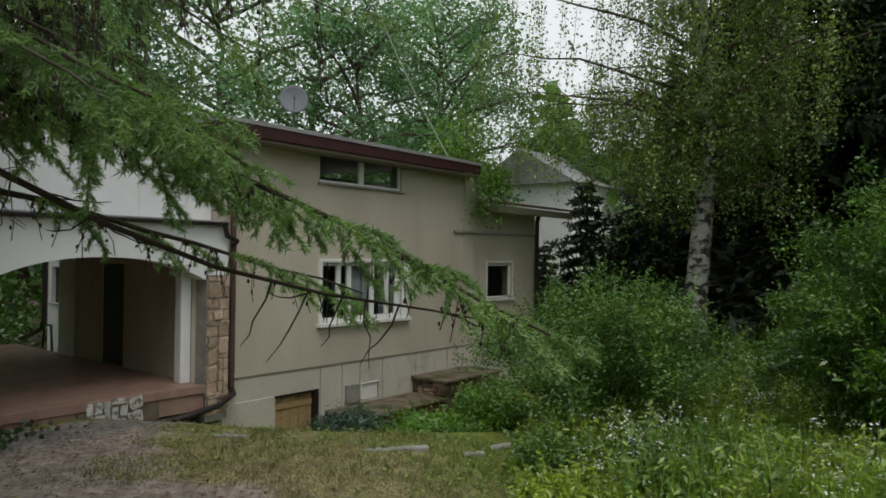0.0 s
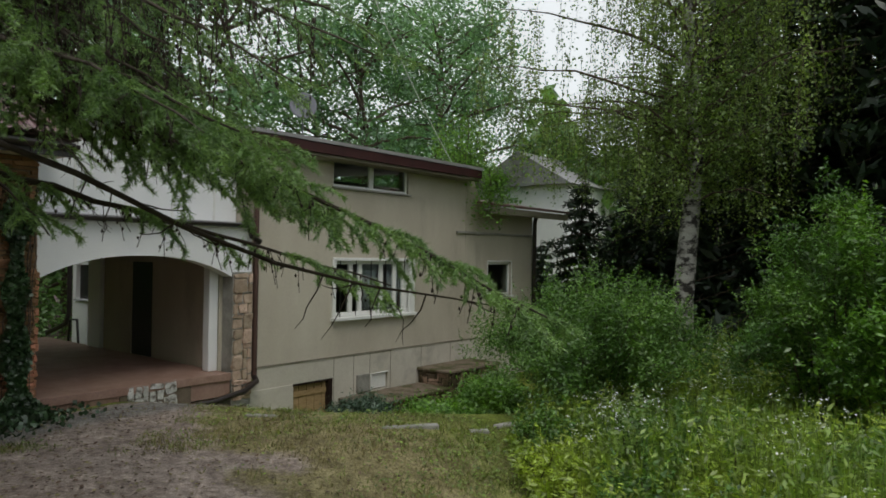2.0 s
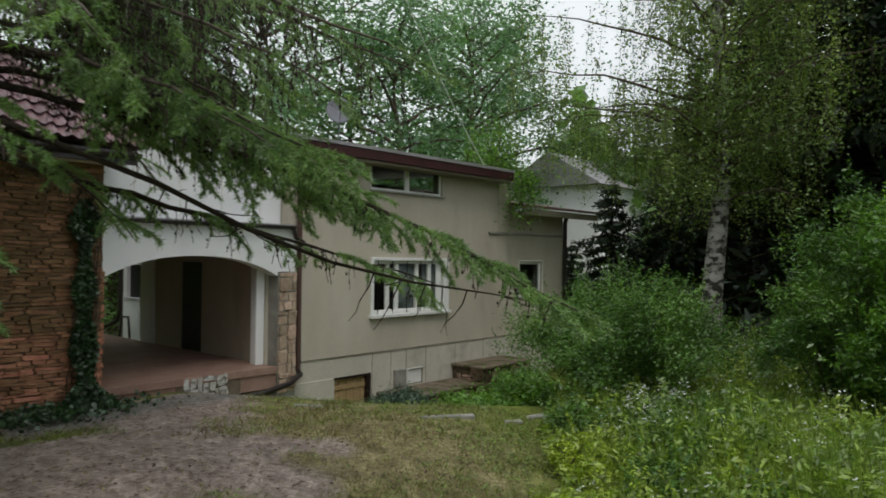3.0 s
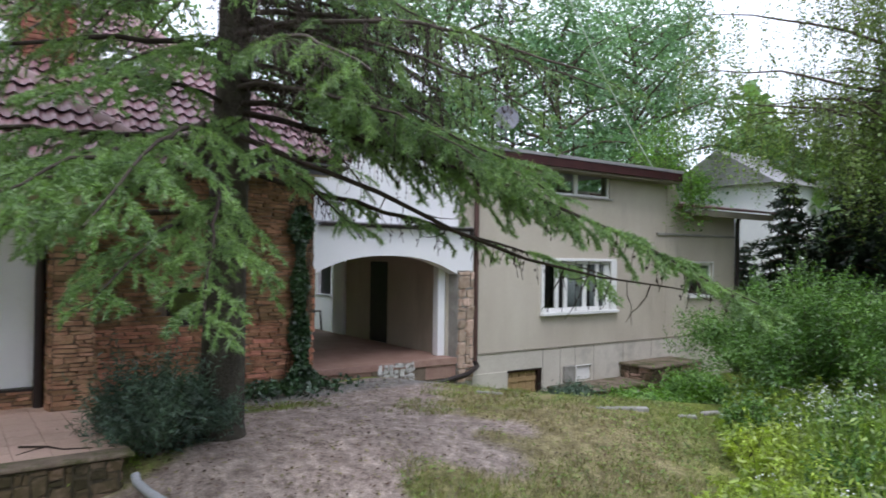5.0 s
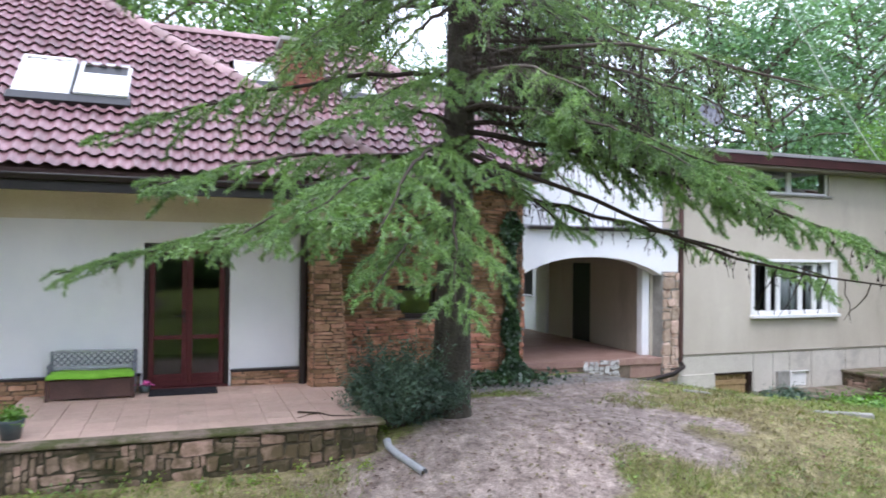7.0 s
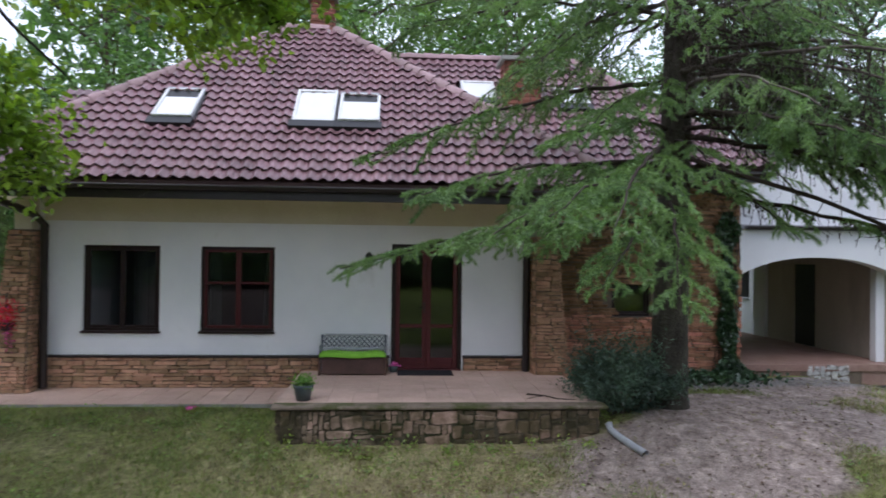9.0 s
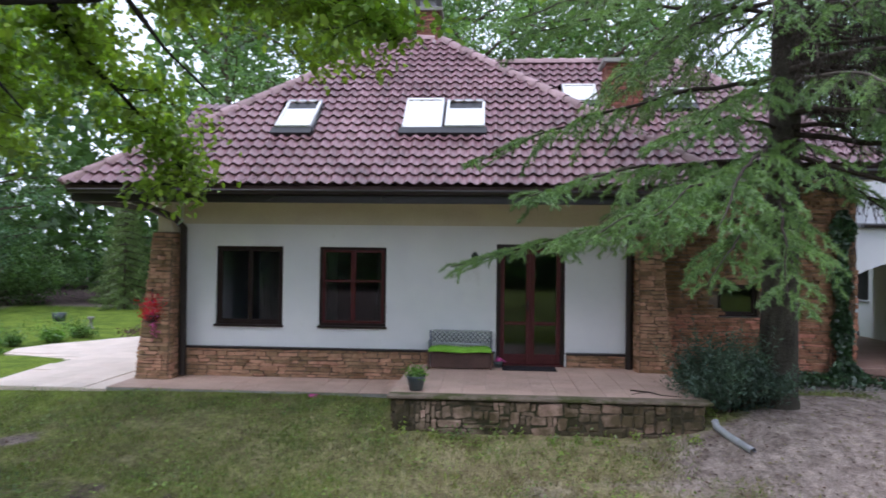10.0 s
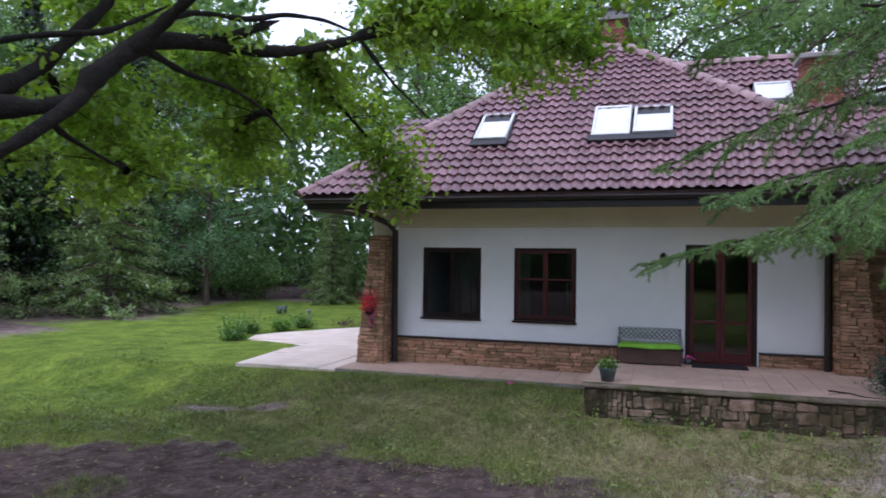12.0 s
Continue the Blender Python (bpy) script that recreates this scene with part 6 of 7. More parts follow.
# ---- the oak whose limb reaches over the lawn ----
def build_oak():
    rnd, rng = random.Random(91), np.random.default_rng(91)
    foot = Vector((1.2, -10.6, float(ground_z(1.2, -10.6))))
    t = thing("oak_tree", tuple(foot), "old oak with a spreading, shade-darkened limb and lobed leaves", "tree")
    link_mesh("trunk", *tube_data([foot - Vector((0, 0, 0.3)), foot + Vector((0, 0, 0.4)), foot + Vector((0.05, 0, 2.4)), foot + Vector((0.1, 0.1, 5)), foot + Vector((0.3, 0.2, 9))], [0.6, 0.45, 0.4, 0.3, 0.1], 14), M_OAKBARK, t, smooth=True)
    thick = [
        ([(1.2, -10.5, 2.3), (0.55, -9.6, 3.2), (-0.12, -8.96, 3.66), (-0.32, -8.69, 3.68), (-0.5, -8.46, 3.73), (-0.72, -8.42, 4.12), (-1.11, -8.19, 4.51), (-1.45, -8.12, 4.62), (-1.99, -7.77, 4.62), (-3.0, -7.32, 4.86), (-3.74, -6.97, 5.23), (-4.23, -6.77, 5.68), (-4.54, -6.74, 6.36)],
         [0.24, 0.17, 0.1, 0.085, 0.1, 0.115, 0.1, 0.08, 0.068, 0.06, 0.055, 0.045, 0.03]),
        ([(-0.98, -8.3, 4.35), (-1.1, -7.89, 4.69), (-1.1, -7.58, 4.89), (-1.08, -7.32, 5.2), (-1.2, -6.9, 5.8)], [0.085, 0.07, 0.06, 0.048, 0.028]),
        ([(0.5, -9.7, 3.2), (-0.44, -9.22, 3.96), (-0.83, -9.3, 4.22), (-1.09, -9.15, 4.56), (-1.37, -8.92, 5.07), (-1.51, -8.82, 5.44)], [0.13, 0.085, 0.078, 0.074, 0.066, 0.045]),
        ([(-0.1, -9.4, 4.25), (-0.51, -9.01, 4.46), (-0.97, -8.59, 4.58), (-1.24, -8.4, 4.78), (-1.52, -8.19, 5.03)], [0.03, 0.032, 0.034, 0.028, 0.02]),
        ([(-1.1, -7.95, 4.68), (-1.5, -7.94, 4.92), (-2.05, -7.59, 4.98), (-2.54, -7.37, 5.19), (-3.06, -7.11, 5.26), (-3.36, -6.86, 5.17)], [0.042, 0.036, 0.03, 0.03, 0.02, 0.012]),
        ([(-1.72, -7.95, 4.65), (-2.01, -7.71, 4.8), (-2.29, -7.52, 5.0), (-2.5, -7.42, 5.1)], [0.06, 0.05, 0.045, 0.03]),
        ([(1.15, -10.4, 1.7), (0.6, -9.4, 2.5), (0.18, -8.7, 3.1), (-0.12, -8.5, 3.4), (-0.42, -8.44, 3.66), (-0.68, -8.42, 4.02)], [0.16, 0.11, 0.075, 0.066, 0.07, 0.085]),
        ([(-1.15, -8.18, 4.42), (-1.66, -8.13, 4.31), (-2.09, -7.83, 4.23), (-2.5, -7.56, 4.0), (-2.78, -7.41, 3.69)], [0.04, 0.03, 0.025, 0.018, 0.01]),
        ([(-0.3, -8.5, 3.55), (-0.45, -8.61, 3.47), (-0.86, -8.67, 3.37), (-1.32, -8.58, 3.19)], [0.04, 0.03, 0.02, 0.012]),
        ([(-3.77, -6.95, 5.2), (-4.0, -6.57, 4.64), (-4.19, -6.06, 4.14)], [0.035, 0.02, 0.01]),
    ]
    for pts, radii in thick:
        fine, rad = [], []
        for (a, ra), (b, rb) in zip(zip(pts, radii), zip(pts[1:], radii[1:])):
            a, b = Vector(a), Vector(b)
            k = max(2, int((b - a).length / 0.11))
            for m in range(k):
                fine.append(a.lerp(b, m / k) + Vector((rnd.uniform(-1, 1), rnd.uniform(-1, 1), rnd.uniform(-1, 1))) * 0.45 * ra)
                rad.append((ra + (rb - ra) * m / k) * rnd.uniform(0.78, 1.26))
        fine.append(Vector(pts[-1])), rad.append(0.004)
        for _ in range(2):
            fine = [fine[0]] + [(fine[m - 1] + fine[m] * 2 + fine[m + 1]) / 4 for m in range(1, len(fine) - 1)] + [fine[-1]]
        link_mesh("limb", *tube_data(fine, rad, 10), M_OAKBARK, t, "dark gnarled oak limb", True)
    subs = [
        [(-1.2, -6.9, 5.8), (-1.7, -8.2, 6.0), (-2.4, -8.3, 6.3)],
        [(-1.51, -8.82, 5.44), (-2.4, -9.9, 5.5), (-3.6, -10.2, 5.6)],
        [(-1.99, -7.77, 4.62), (-2.8, -8.3, 4.7), (-3.6, -8.6, 4.6), (-4.8, -8.9, 4.4)],
        [(-3.0, -7.32, 4.86), (-3.9, -7.7, 4.75), (-4.8, -7.6, 4.4), (-5.6, -7.3, 3.75), (-5.15, -6.85, 3.3)],
        [(-0.83, -9.3, 4.22), (-1.8, -9.8, 4.1), (-3.0, -10.4, 4.1), (-4.4, -11.2, 4.0)],
        [(0.4, -9.4, 3.15), (-0.8, -10.6, 3.6), (-2.2, -11.8, 3.9), (-3.4, -12.8, 4.2)],
        [(-4.23, -6.77, 5.68), (-4.2, -5.8, 5.7), (-4.4, -4.9, 5.5), (-4.5, -4.1, 4.9)],
        [(-4.54, -6.74, 6.36), (-4.2, -5.2, 6.2), (-4.3, -3.8, 6.2), (-4.2, -2.8, 5.7)],
        [(-3.74, -6.97, 5.23), (-4.6, -6.4, 5.6), (-5.2, -5.6, 5.6), (-5.4, -5.0, 5.2)],
        [(1.3, -10.4, 4.5), (-0.5, -11.0, 5.6), (-2.5, -11.8, 6.2), (-5.0, -12.5, 6.4)],
        [(1.3, -10.4, 5.2), (-0.5, -9.4, 6.6), (-2.5, -8.2, 7.4), (-4.5, -7.2, 7.6)],
        [(-2.5, -7.56, 4.0), (-3.4, -8.6, 4.0), (-4.4, -9.4, 3.9), (-5.4, -9.9, 3.7)],
        [(-1.32, -8.58, 3.19), (-2.2, -9.6, 3.4), (-3.4, -10.6, 3.5), (-4.6, -11.6, 3.4)],
    ]
    tips = []
    for s in subs:
        pts = [Vector(p) for p in s]
        fine = []
        for a, b in zip(pts, pts[1:]):
            fine += bow(a, b, -0.05, 3, 0.05, rnd)[:-1]
        fine.append(pts[-1])
        n = len(fine)
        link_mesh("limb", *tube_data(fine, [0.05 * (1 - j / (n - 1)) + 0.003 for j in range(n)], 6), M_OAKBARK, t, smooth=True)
        tw = Heap()
        for j in range(1, n):
            for k in range(4):
                e = fine[j] + Vector((rnd.uniform(-1, 1), rnd.uniform(-1, 1), rnd.uniform(-0.55, 0.6))) * rnd.uniform(0.3, 0.85)
                tw.tube(bow(fine[j], e, 0.03, 3, 0.03, rnd), [0.009, 0.007, 0.005, 0.003], 4)
                tips += [fine[j].lerp(e, 0.55), e, e]
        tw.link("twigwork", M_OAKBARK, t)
    c = clumps([tuple(e) for e in tips], 0.36, 23, rng, 0.6)
    c = c[(c[:, 1] < -8.1) | (c[:, 2] > 4.45 + 0.0 * c[:, 0]) | (np.abs(c[:, 0] + 5.4) < 0.55)]
    # loose crown leaves out of view overhead, added to shade limbs and lawn
    over = np.concatenate([rng.uniform((-4.5, -15.0, 5.6), (5.0, -5.5, 9.5), (60, 3)), rng.uniform((-2.0, -14.0, 6.8), (6.0, -6.0, 10.0), (110, 3))])
    over = over[(over[:, 1] < -7.5) | (over[:, 2] > 7.2)]
    c = np.concatenate([c, clumps(over, 1.3, 60, rng, 0.5)])
    V, F = shaped_leaves(c, 0.125, rng, OAK_LEAF)
    link_mesh("foliage", V, F, M_OAK, t)


build_oak()

# ---- the birch ----
def build_birch():
    rnd, rng = random.Random(15), np.random.default_rng(15)
    bx, by = -5.25, 17.1
    z = float(ground_z(bx, by))
    t = thing("birch_tree", (bx, by, z), "weeping birch with white fissured bark and hanging leaves", "tree")
    tr = [Vector((bx, by, z - 0.3)), Vector((bx + 0.05, by, 1.5)), Vector((bx + 0.2, by + 0.05, 3.5)), Vector((bx + 0.3, by + 0.1, 5.2)), Vector((bx + 0.15, by, 8)), Vector((bx, by, 12)), Vector((bx, by, 15))]
    link_mesh("trunk", *tube_data(tr, [0.33, 0.27, 0.23, 0.19, 0.14, 0.07, 0.02], 12), M_BIRCHBARK, t, "white birch trunk with dark fissures", True)
    limbs, C = Heap(), []
    over = [(-8.4, 13.9, 6.2), (-8.9, 14.6, 6.0), (-8.0, 15.2, 6.3), (-9.3, 16.6, 5.9), (-8.5, 17.5, 5.6), (-7.4, 17.9, 5.4), (-9.6, 18.6, 5.6)]
    for i in range(40 + len(over)):
        h = 4.6 + 9.0 * (i / 40)
        a = i * 2.4 + rnd.uniform(-0.3, 0.3)
        r = (4.9 - 0.25 * (h - 4.6)) * rnd.uniform(0.5, 1.0) * (1.25 if math.cos(a) < -0.2 else 1.0)
        p = Vector((bx + 0.2, by, h))
        e = p + Vector((math.cos(a) * r, math.sin(a) * r, rnd.uniform(0.6, 1.6)))
        if i >= 40:
            p, e = Vector((bx + 0.25, by, 5.4 + 0.25 * (i - 40))), Vector(over[i - 40])
        pts = bow(p, e, -0.35, 7, 0.06, rnd)
        limbs.tube(pts, [0.055 - 0.007 * j for j in range(8)], 5)
        for k in range(19):
            f = rnd.uniform(1.6, 7)
            j = min(6, int(f))
            q = pts[j].lerp(pts[j + 1], f - j) + Vector((rnd.uniform(-0.4, 0.4), rnd.uniform(-0.4, 0.4), rnd.uniform(-0.1, 0.4)))
            drop = rnd.uniform(0.8, 3.0) * (0.75 if i >= 40 else 1)
            sway = Vector((rnd.uniform(-0.25, 0.25), rnd.uniform(-0.25, 0.25), 0))
            limbs.tube([q, q + sway * 0.6 - Vector((0, 0, drop * 0.5)), q + sway - Vector((0, 0, drop))], [0.006, 0.005, 0.003], 3)
            m = int(drop * 22)
            for w in range(m):
                u = (w + rnd.random()) / m
                C.append(tuple(q + sway * u + Vector((rnd.gauss(0, 0.07), rnd.gauss(0, 0.07), -drop * u))))
    # leafy lower limbs round the fork
    tufts = []
    for i in range(30):
        p = Vector((bx + 0.25, by, 3.9 + 3.0 * i / 30))
        a, r = i * 2.4, rnd.uniform(0.8, 2.5)
        e = p + Vector((math.cos(a) * r, math.sin(a) * r, rnd.uniform(-0.1, 0.8)))
        pts = bow(p, e, -0.2, 6, 0.07, rnd)
        limbs.tube(pts, [0.035 - 0.004 * j for j in range(7)], 5)
        tufts += [tuple(q + Vector((rnd.uniform(-0.35, 0.35), rnd.uniform(-0.35, 0.35), rnd.uniform(-0.45, 0.15)))) for q in pts[2:] for _ in range(2)]
    tagged(limbs.link("branchwork", M_BARK, t), kind="stuff")
    C = np.array(C)
    C = np.repeat(C, 2, 0)
    C = C + rng.normal(size=C.shape) * 0.06
    C = np.concatenate([C, clumps(tufts, 0.42, 40, rng, 0.8)])
    V, F = leaf_quads(C, 0.072, rng, 0.25, 0.75, 0.4)
    link_mesh("foliage", V, F, M_BIRCH, t)


build_birch()

# ---- woods round the plot ----
wr = random.Random(8)
GREEN, BLUE = "woodland trees behind the house", "blue-green trees behind the annex"
wood_a = broad_tree("broadleaf_tree", "tall woodland broadleaf tree in full leaf", 17, 4.2, 0.26, M_FOREST, M_BARK, 0.26, 9800, 201, 0.12, group=GREEN)
# last five spots: unseen trees behind the camera, added to block low sky light
plant_out(wood_a, [(-25, -14, 0.85), (-25, -6, 0.9), (-23, 1.5, 0.95), (-30, -1, 1.1), (-21.5, -3.5, 0.8), (-27, 2.5, 1.1), (-31, -10, 0.95), (-23, -25.5, 0.8), (-16, -29, 0.8), (-28, -28, 0.95), (-9, -31, 0.9), (-20, -34, 1.0), (15, -14, 0.95), (17, -6, 1.0), (16, 2, 0.9), (20, -20, 1.0), (9, -22, 0.9)], wr)
wood_b = broad_tree("broadleaf_tree", "broad woodland tree with layered branches", 15, 4.8, 0.24, M_FOREST, M_BARK, 0.24, 11000, 202, 0.08, group=GREEN)
plant_out(wood_b, [(-21.5, -10, 0.75), (-28.5, -17.5, 0.85), (-19.5, -28, 0.75), (-12.5, -30, 0.8), (-26, 5, 1.1), (-24, 9.5, 1.05), (-35, -14, 1.05), (-26, -25, 0.85)], wr)
wood_c = broad_tree("broadleaf_tree", "blue-green broadleaf tree in full leaf, colour paled for haze", 16, 4.3, 0.24, M_FORESTBLUE, M_BARK, 0.23, 12500, 203, 0.15, group=BLUE)
plant_out(wood_c, [(-23, 16, 0.95), (-20.5, 21, 0.9), (-26, 23, 1.0), (-22, 28, 1.0), (-25, 31.5, 1.05), (-21.5, 12, 0.8), (-28, 12, 0.9), (-26, 35, 0.95), (-20.7, -22.0, 0.5)], wr)
fir = spruce_tree("fir_tree", "pale green conifer at the lawn's edge", 9, 2.7, M_FIR, 16000, 204, 0.05, 0.2, "conifers at the lawn edge")
plant_out(fir, [(-15.2, -22.0, 1.0), (-27.0, -19.2, 0.62), (-11.3, -25.2, 1.15), (-23.8, -17.6, 0.5)], wr)
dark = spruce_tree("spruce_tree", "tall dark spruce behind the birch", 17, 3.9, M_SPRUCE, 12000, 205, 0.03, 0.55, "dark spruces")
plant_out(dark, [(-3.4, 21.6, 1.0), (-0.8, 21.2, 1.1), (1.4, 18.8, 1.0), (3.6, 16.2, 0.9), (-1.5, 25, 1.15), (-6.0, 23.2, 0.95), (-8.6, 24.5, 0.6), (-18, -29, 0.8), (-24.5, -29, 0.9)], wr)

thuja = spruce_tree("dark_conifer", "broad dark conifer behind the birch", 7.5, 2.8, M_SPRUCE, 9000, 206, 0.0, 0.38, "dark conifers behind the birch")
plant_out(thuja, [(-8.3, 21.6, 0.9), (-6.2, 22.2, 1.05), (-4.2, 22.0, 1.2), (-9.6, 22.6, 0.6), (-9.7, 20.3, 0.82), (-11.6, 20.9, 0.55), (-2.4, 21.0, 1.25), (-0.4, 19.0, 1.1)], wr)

# understorey at the wood's edge
us = shrub("understorey_shrub", "leafy woodland shrub at the wood's edge", (-18.5, -27), 2.2, 2.0, 2.6, M_FOREST, 5500, 0.16, 301, group="woodland shrubs")
UX, UY = -18, -22.5
for x, y, s in ((-14, -29, 1.0), (-22, -26, 1.0), (-24.5, -22.5, 1.0), (-27.5, -16.5, 1.1), (-25.5, -12.5, 1.2), (-24, -8, 1.2), (-8, -27.5, 1.2), (-30, -20.5, 1.2), (-22, 7.5, 1.0), (-22.5, 5.6, 0.9), (-24, 3, 1.2), (-5, -29, 1.2)):
    copy_thing(us, Matrix.Translation((x, y, float(ground_z(x, y)))) @ Matrix.Rotation(x * 1.7, 4, "Z") @ Matrix.Diagonal((s, s, s, 1)))

def build_far_woods():
    """The closed wood behind the first trees, too far to tell stems apart."""
    rng = np.random.default_rng(52)
    n = 95000
    a = rng.uniform(0, 2, n) * math.pi
    tall = 1.0 + 0.5 * sstep(0.84, 0.95, a / math.pi) + 0.8 * sstep(1.0, 1.06, a / math.pi) + 0.5 * sstep(0.46, 0.4, a / math.pi)
    r = rng.uniform(40, 50, n) + 3 * np.sin(a * 9)
    # unseen arc behind the camera, for reflections; lowered to let sky light in
    tall = tall * (1 - 0.55 * sstep(1.62, 1.72, a / math.pi) - 0.75 * sstep(0.36, 0.3, a / math.pi))
    h = (8.5 + 2.2 * np.sin(a * 23) + 1.5 * np.sin(a * 57 + 1)) * np.maximum(tall, 0.4)
    z = rng.uniform(0, 1, n) ** 0.8 * h
    z[:24000] = rng.uniform(0, 5, 24000)
    c = np.stack([np.cos(a) * r - 3, np.sin(a) * r - 2, z], 1)
    V, F = leaf_quads(c, 1.0, rng, 0.3, 0.6)
    tagged(link_mesh("far_woods", V, F, M_FOREST), "closed green wood beyond the plot", "woods", kind="stuff")


build_far_woods()

# ---- bushes and flower beds ----
FLOWERBED = [(-10.4, -13.5, 0.34, 0.28, 319), (-11.0, -13.9, 0.3, 0.4, 320), (-11.9, -13.95, 0.34, 0.34, 321), (-12.9, -13.6, 0.4, 0.42, 322), (-13.8, -13.4, 0.4, 0.36, 323)]
shrub("spreading_bush", "large rounded green shrub beside the annex", (-4.2, 10.4), 2.15, 2.1, 2.15, M_BUSH, 62000, 0.062, 311, 46, loose=0.25, shoots=1500, aspect=0.4)
shrub("tall_shrub", "tall bright green shrub at the meadow's edge", (-0.8, 11.0), 1.35, 1.3, 3.7, M_BUSH, 36000, 0.075, 312, 26, loose=0.34, shoots=600, aspect=0.36)
shrub("tall_shrub", "tall leafy shrub among the weeds", (-1.6, 14.4), 1.4, 1.4, 2.9, M_BUSH, 16000, 0.09, 313, 18, loose=0.36)
shrub("tall_shrub", "bright shrub with upright stems", (0.1, 10.4), 1.0, 1.0, 3.6, M_SHRUB, 9000, 0.11, 314, 14, loose=0.34, shoots=300, aspect=0.36)
shrub("low_juniper", "low dark juniper at the foot of the larch", (-6.2, 0.5), 0.62, 0.82, 0.82, M_JUNIPER, 13000, 0.085, 315, 40, 0.1, aspect=0.18, loose=0.5, shoots=420)
shrub("low_juniper", "blue-green juniper in the dip before the annex", (-8.2, 9.0), 0.8, 0.7, 0.6, M_JUNIPER, 9000, 0.09, 316, 24, 0.1, aspect=0.22)
shrub("low_plants", "bright green low plants in the dip", (-7.0, 9.7), 1.1, 0.9, 0.55, M_SHRUB, 9000, 0.08, 317, 16)
shrub("low_plants", "green low plants by the kerb", (-6.1, 9.0), 0.9, 0.6, 0.4, M_SHRUB, 6000, 0.08, 318, 12)
shrub("low_plants", "leafy green plants at the platform foot", (-8.1, 12.9), 0.7, 0.8, 0.6, M_BUSH, 5000, 0.07, 325, 12)
shrub("low_plants", "leafy green plants before the stone platform", (-7.0, 11.6), 0.9, 0.9, 0.75, M_SHRUB, 9000, 0.08, 321, 14)
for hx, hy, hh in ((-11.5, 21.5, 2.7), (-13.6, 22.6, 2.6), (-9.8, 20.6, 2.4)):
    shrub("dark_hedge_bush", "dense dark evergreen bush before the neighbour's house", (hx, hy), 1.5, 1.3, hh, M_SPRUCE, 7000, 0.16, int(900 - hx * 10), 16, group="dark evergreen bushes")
for fx, fy, fr, fh, fs in FLOWERBED:
    shrub("garden_plant", "leafy garden plant in the bed beside the patio", (fx, fy), fr, fr * 0.8, fh * 0.75, M_BUSH if fs % 2 else M_SHRUB, 700, 0.09, fs, 8, group="plants in the patio bed", shoots=40, aspect=0.3)


def build_ivy():
    rng = np.random.default_rng(5)
    t = thing("ivy", (-9.35, 3.45, 0.2), "dark ivy climbing the corner of the stone wall", "ivy")
    st = Heap()
    rnd = random.Random(4)
    for k in range(9):
        y = 3.3 + 0.05 * k
        st.tube(bow((-9.33, y, 0.1), (-9.33, 3.5 + 0.03 * k, 3.0), 0, 10, 0.04, rnd), 0.009, 4)
    st.link("stemwork", M_BARK, t)
    n = 5200
    z = rng.uniform(0, 1, n) ** 1.25 * 3.1 + 0.15
    w = np.where(z < 1.1, 0.42 - 0.22 * z, 0.17 + 0.05 * np.sin(z * 5))
    y = 3.5 + rng.uniform(-1, 1, n) * w * (0.75 + 0.4 * np.sin(z * 7))
    c = np.stack([-9.34 + rng.uniform(0, 0.1, n) + np.clip(0.25 - 0.25 * z, 0, 1), y, z], 1)
    m = 1400
    g = np.stack([-9.0 + rng.normal(size=m) * 0.28, 3.0 + rng.normal(size=m) * 0.55, 0.2 + rng.uniform(0, 0.14, m)], 1)
    c = np.concatenate([c, g])
    V, F = leaf_quads(c, 0.075, rng, 0.1, 0.9, 0.6)
    link_mesh("foliage", V, F, M_IVY, t)


build_ivy()


def build_creeper():
    """Leafy shoots grown over the end of the annex roof, trailing down its flank."""
    rng, rnd = np.random.default_rng(61), random.Random(61)
    t = thing("creeper", (-9.5, 14.6, 3.6), "yellow-green creeper hanging over the end of the annex roof", "creeper")
    st, pts = Heap(), []
    for k in range(26):
        x, y = -9.5 - rnd.uniform(0, 1.4), 14.1 + rnd.uniform(0, 1.0)
        top = Vector((x, y, 5.0 + rnd.uniform(0, 1.3)))
        run = bow((x, y + 0.1, 4.4), top, 0, 5, 0.08, rnd)
        st.tube(run, 0.008, 4)
        pts += [tuple(q) for q in run[1:]]
    for k in range(14):
        a = Vector((-9.2 + rnd.uniform(-0.1, 0.15), 14.0 + rnd.uniform(0, 1.1), 4.75))
        e = a + Vector((rnd.uniform(-0.1, 0.1), rnd.uniform(-0.1, 0.1), -rnd.uniform(0.4, 1.4)))
        run = bow(a, e, 0, 5, 0.05, rnd)
        st.tube(run, 0.006, 4)
        pts += [tuple(q) for q in run[1:]]
    tagged(st.link("stemwork", M_BARK, t), kind="stuff")
    c = clumps(pts, 0.3, 26, rng, 0.9)
    link_mesh("foliage", *leaf_quads(c, 0.085, rng, 0.3, 0.6, 0.3), M_SHRUB, t)


build_creeper()


def in_meadow(x, y):
    """The rough strip of tall weeds on the annex side of the lawn."""
    edge = (x + 4.9) * 0.86 + (y - 9.4) * 0.5
    return (edge > 0.15 * np.sin(y * 2.3)) & (y > 3.6) & (y < 19) & (x < 6)


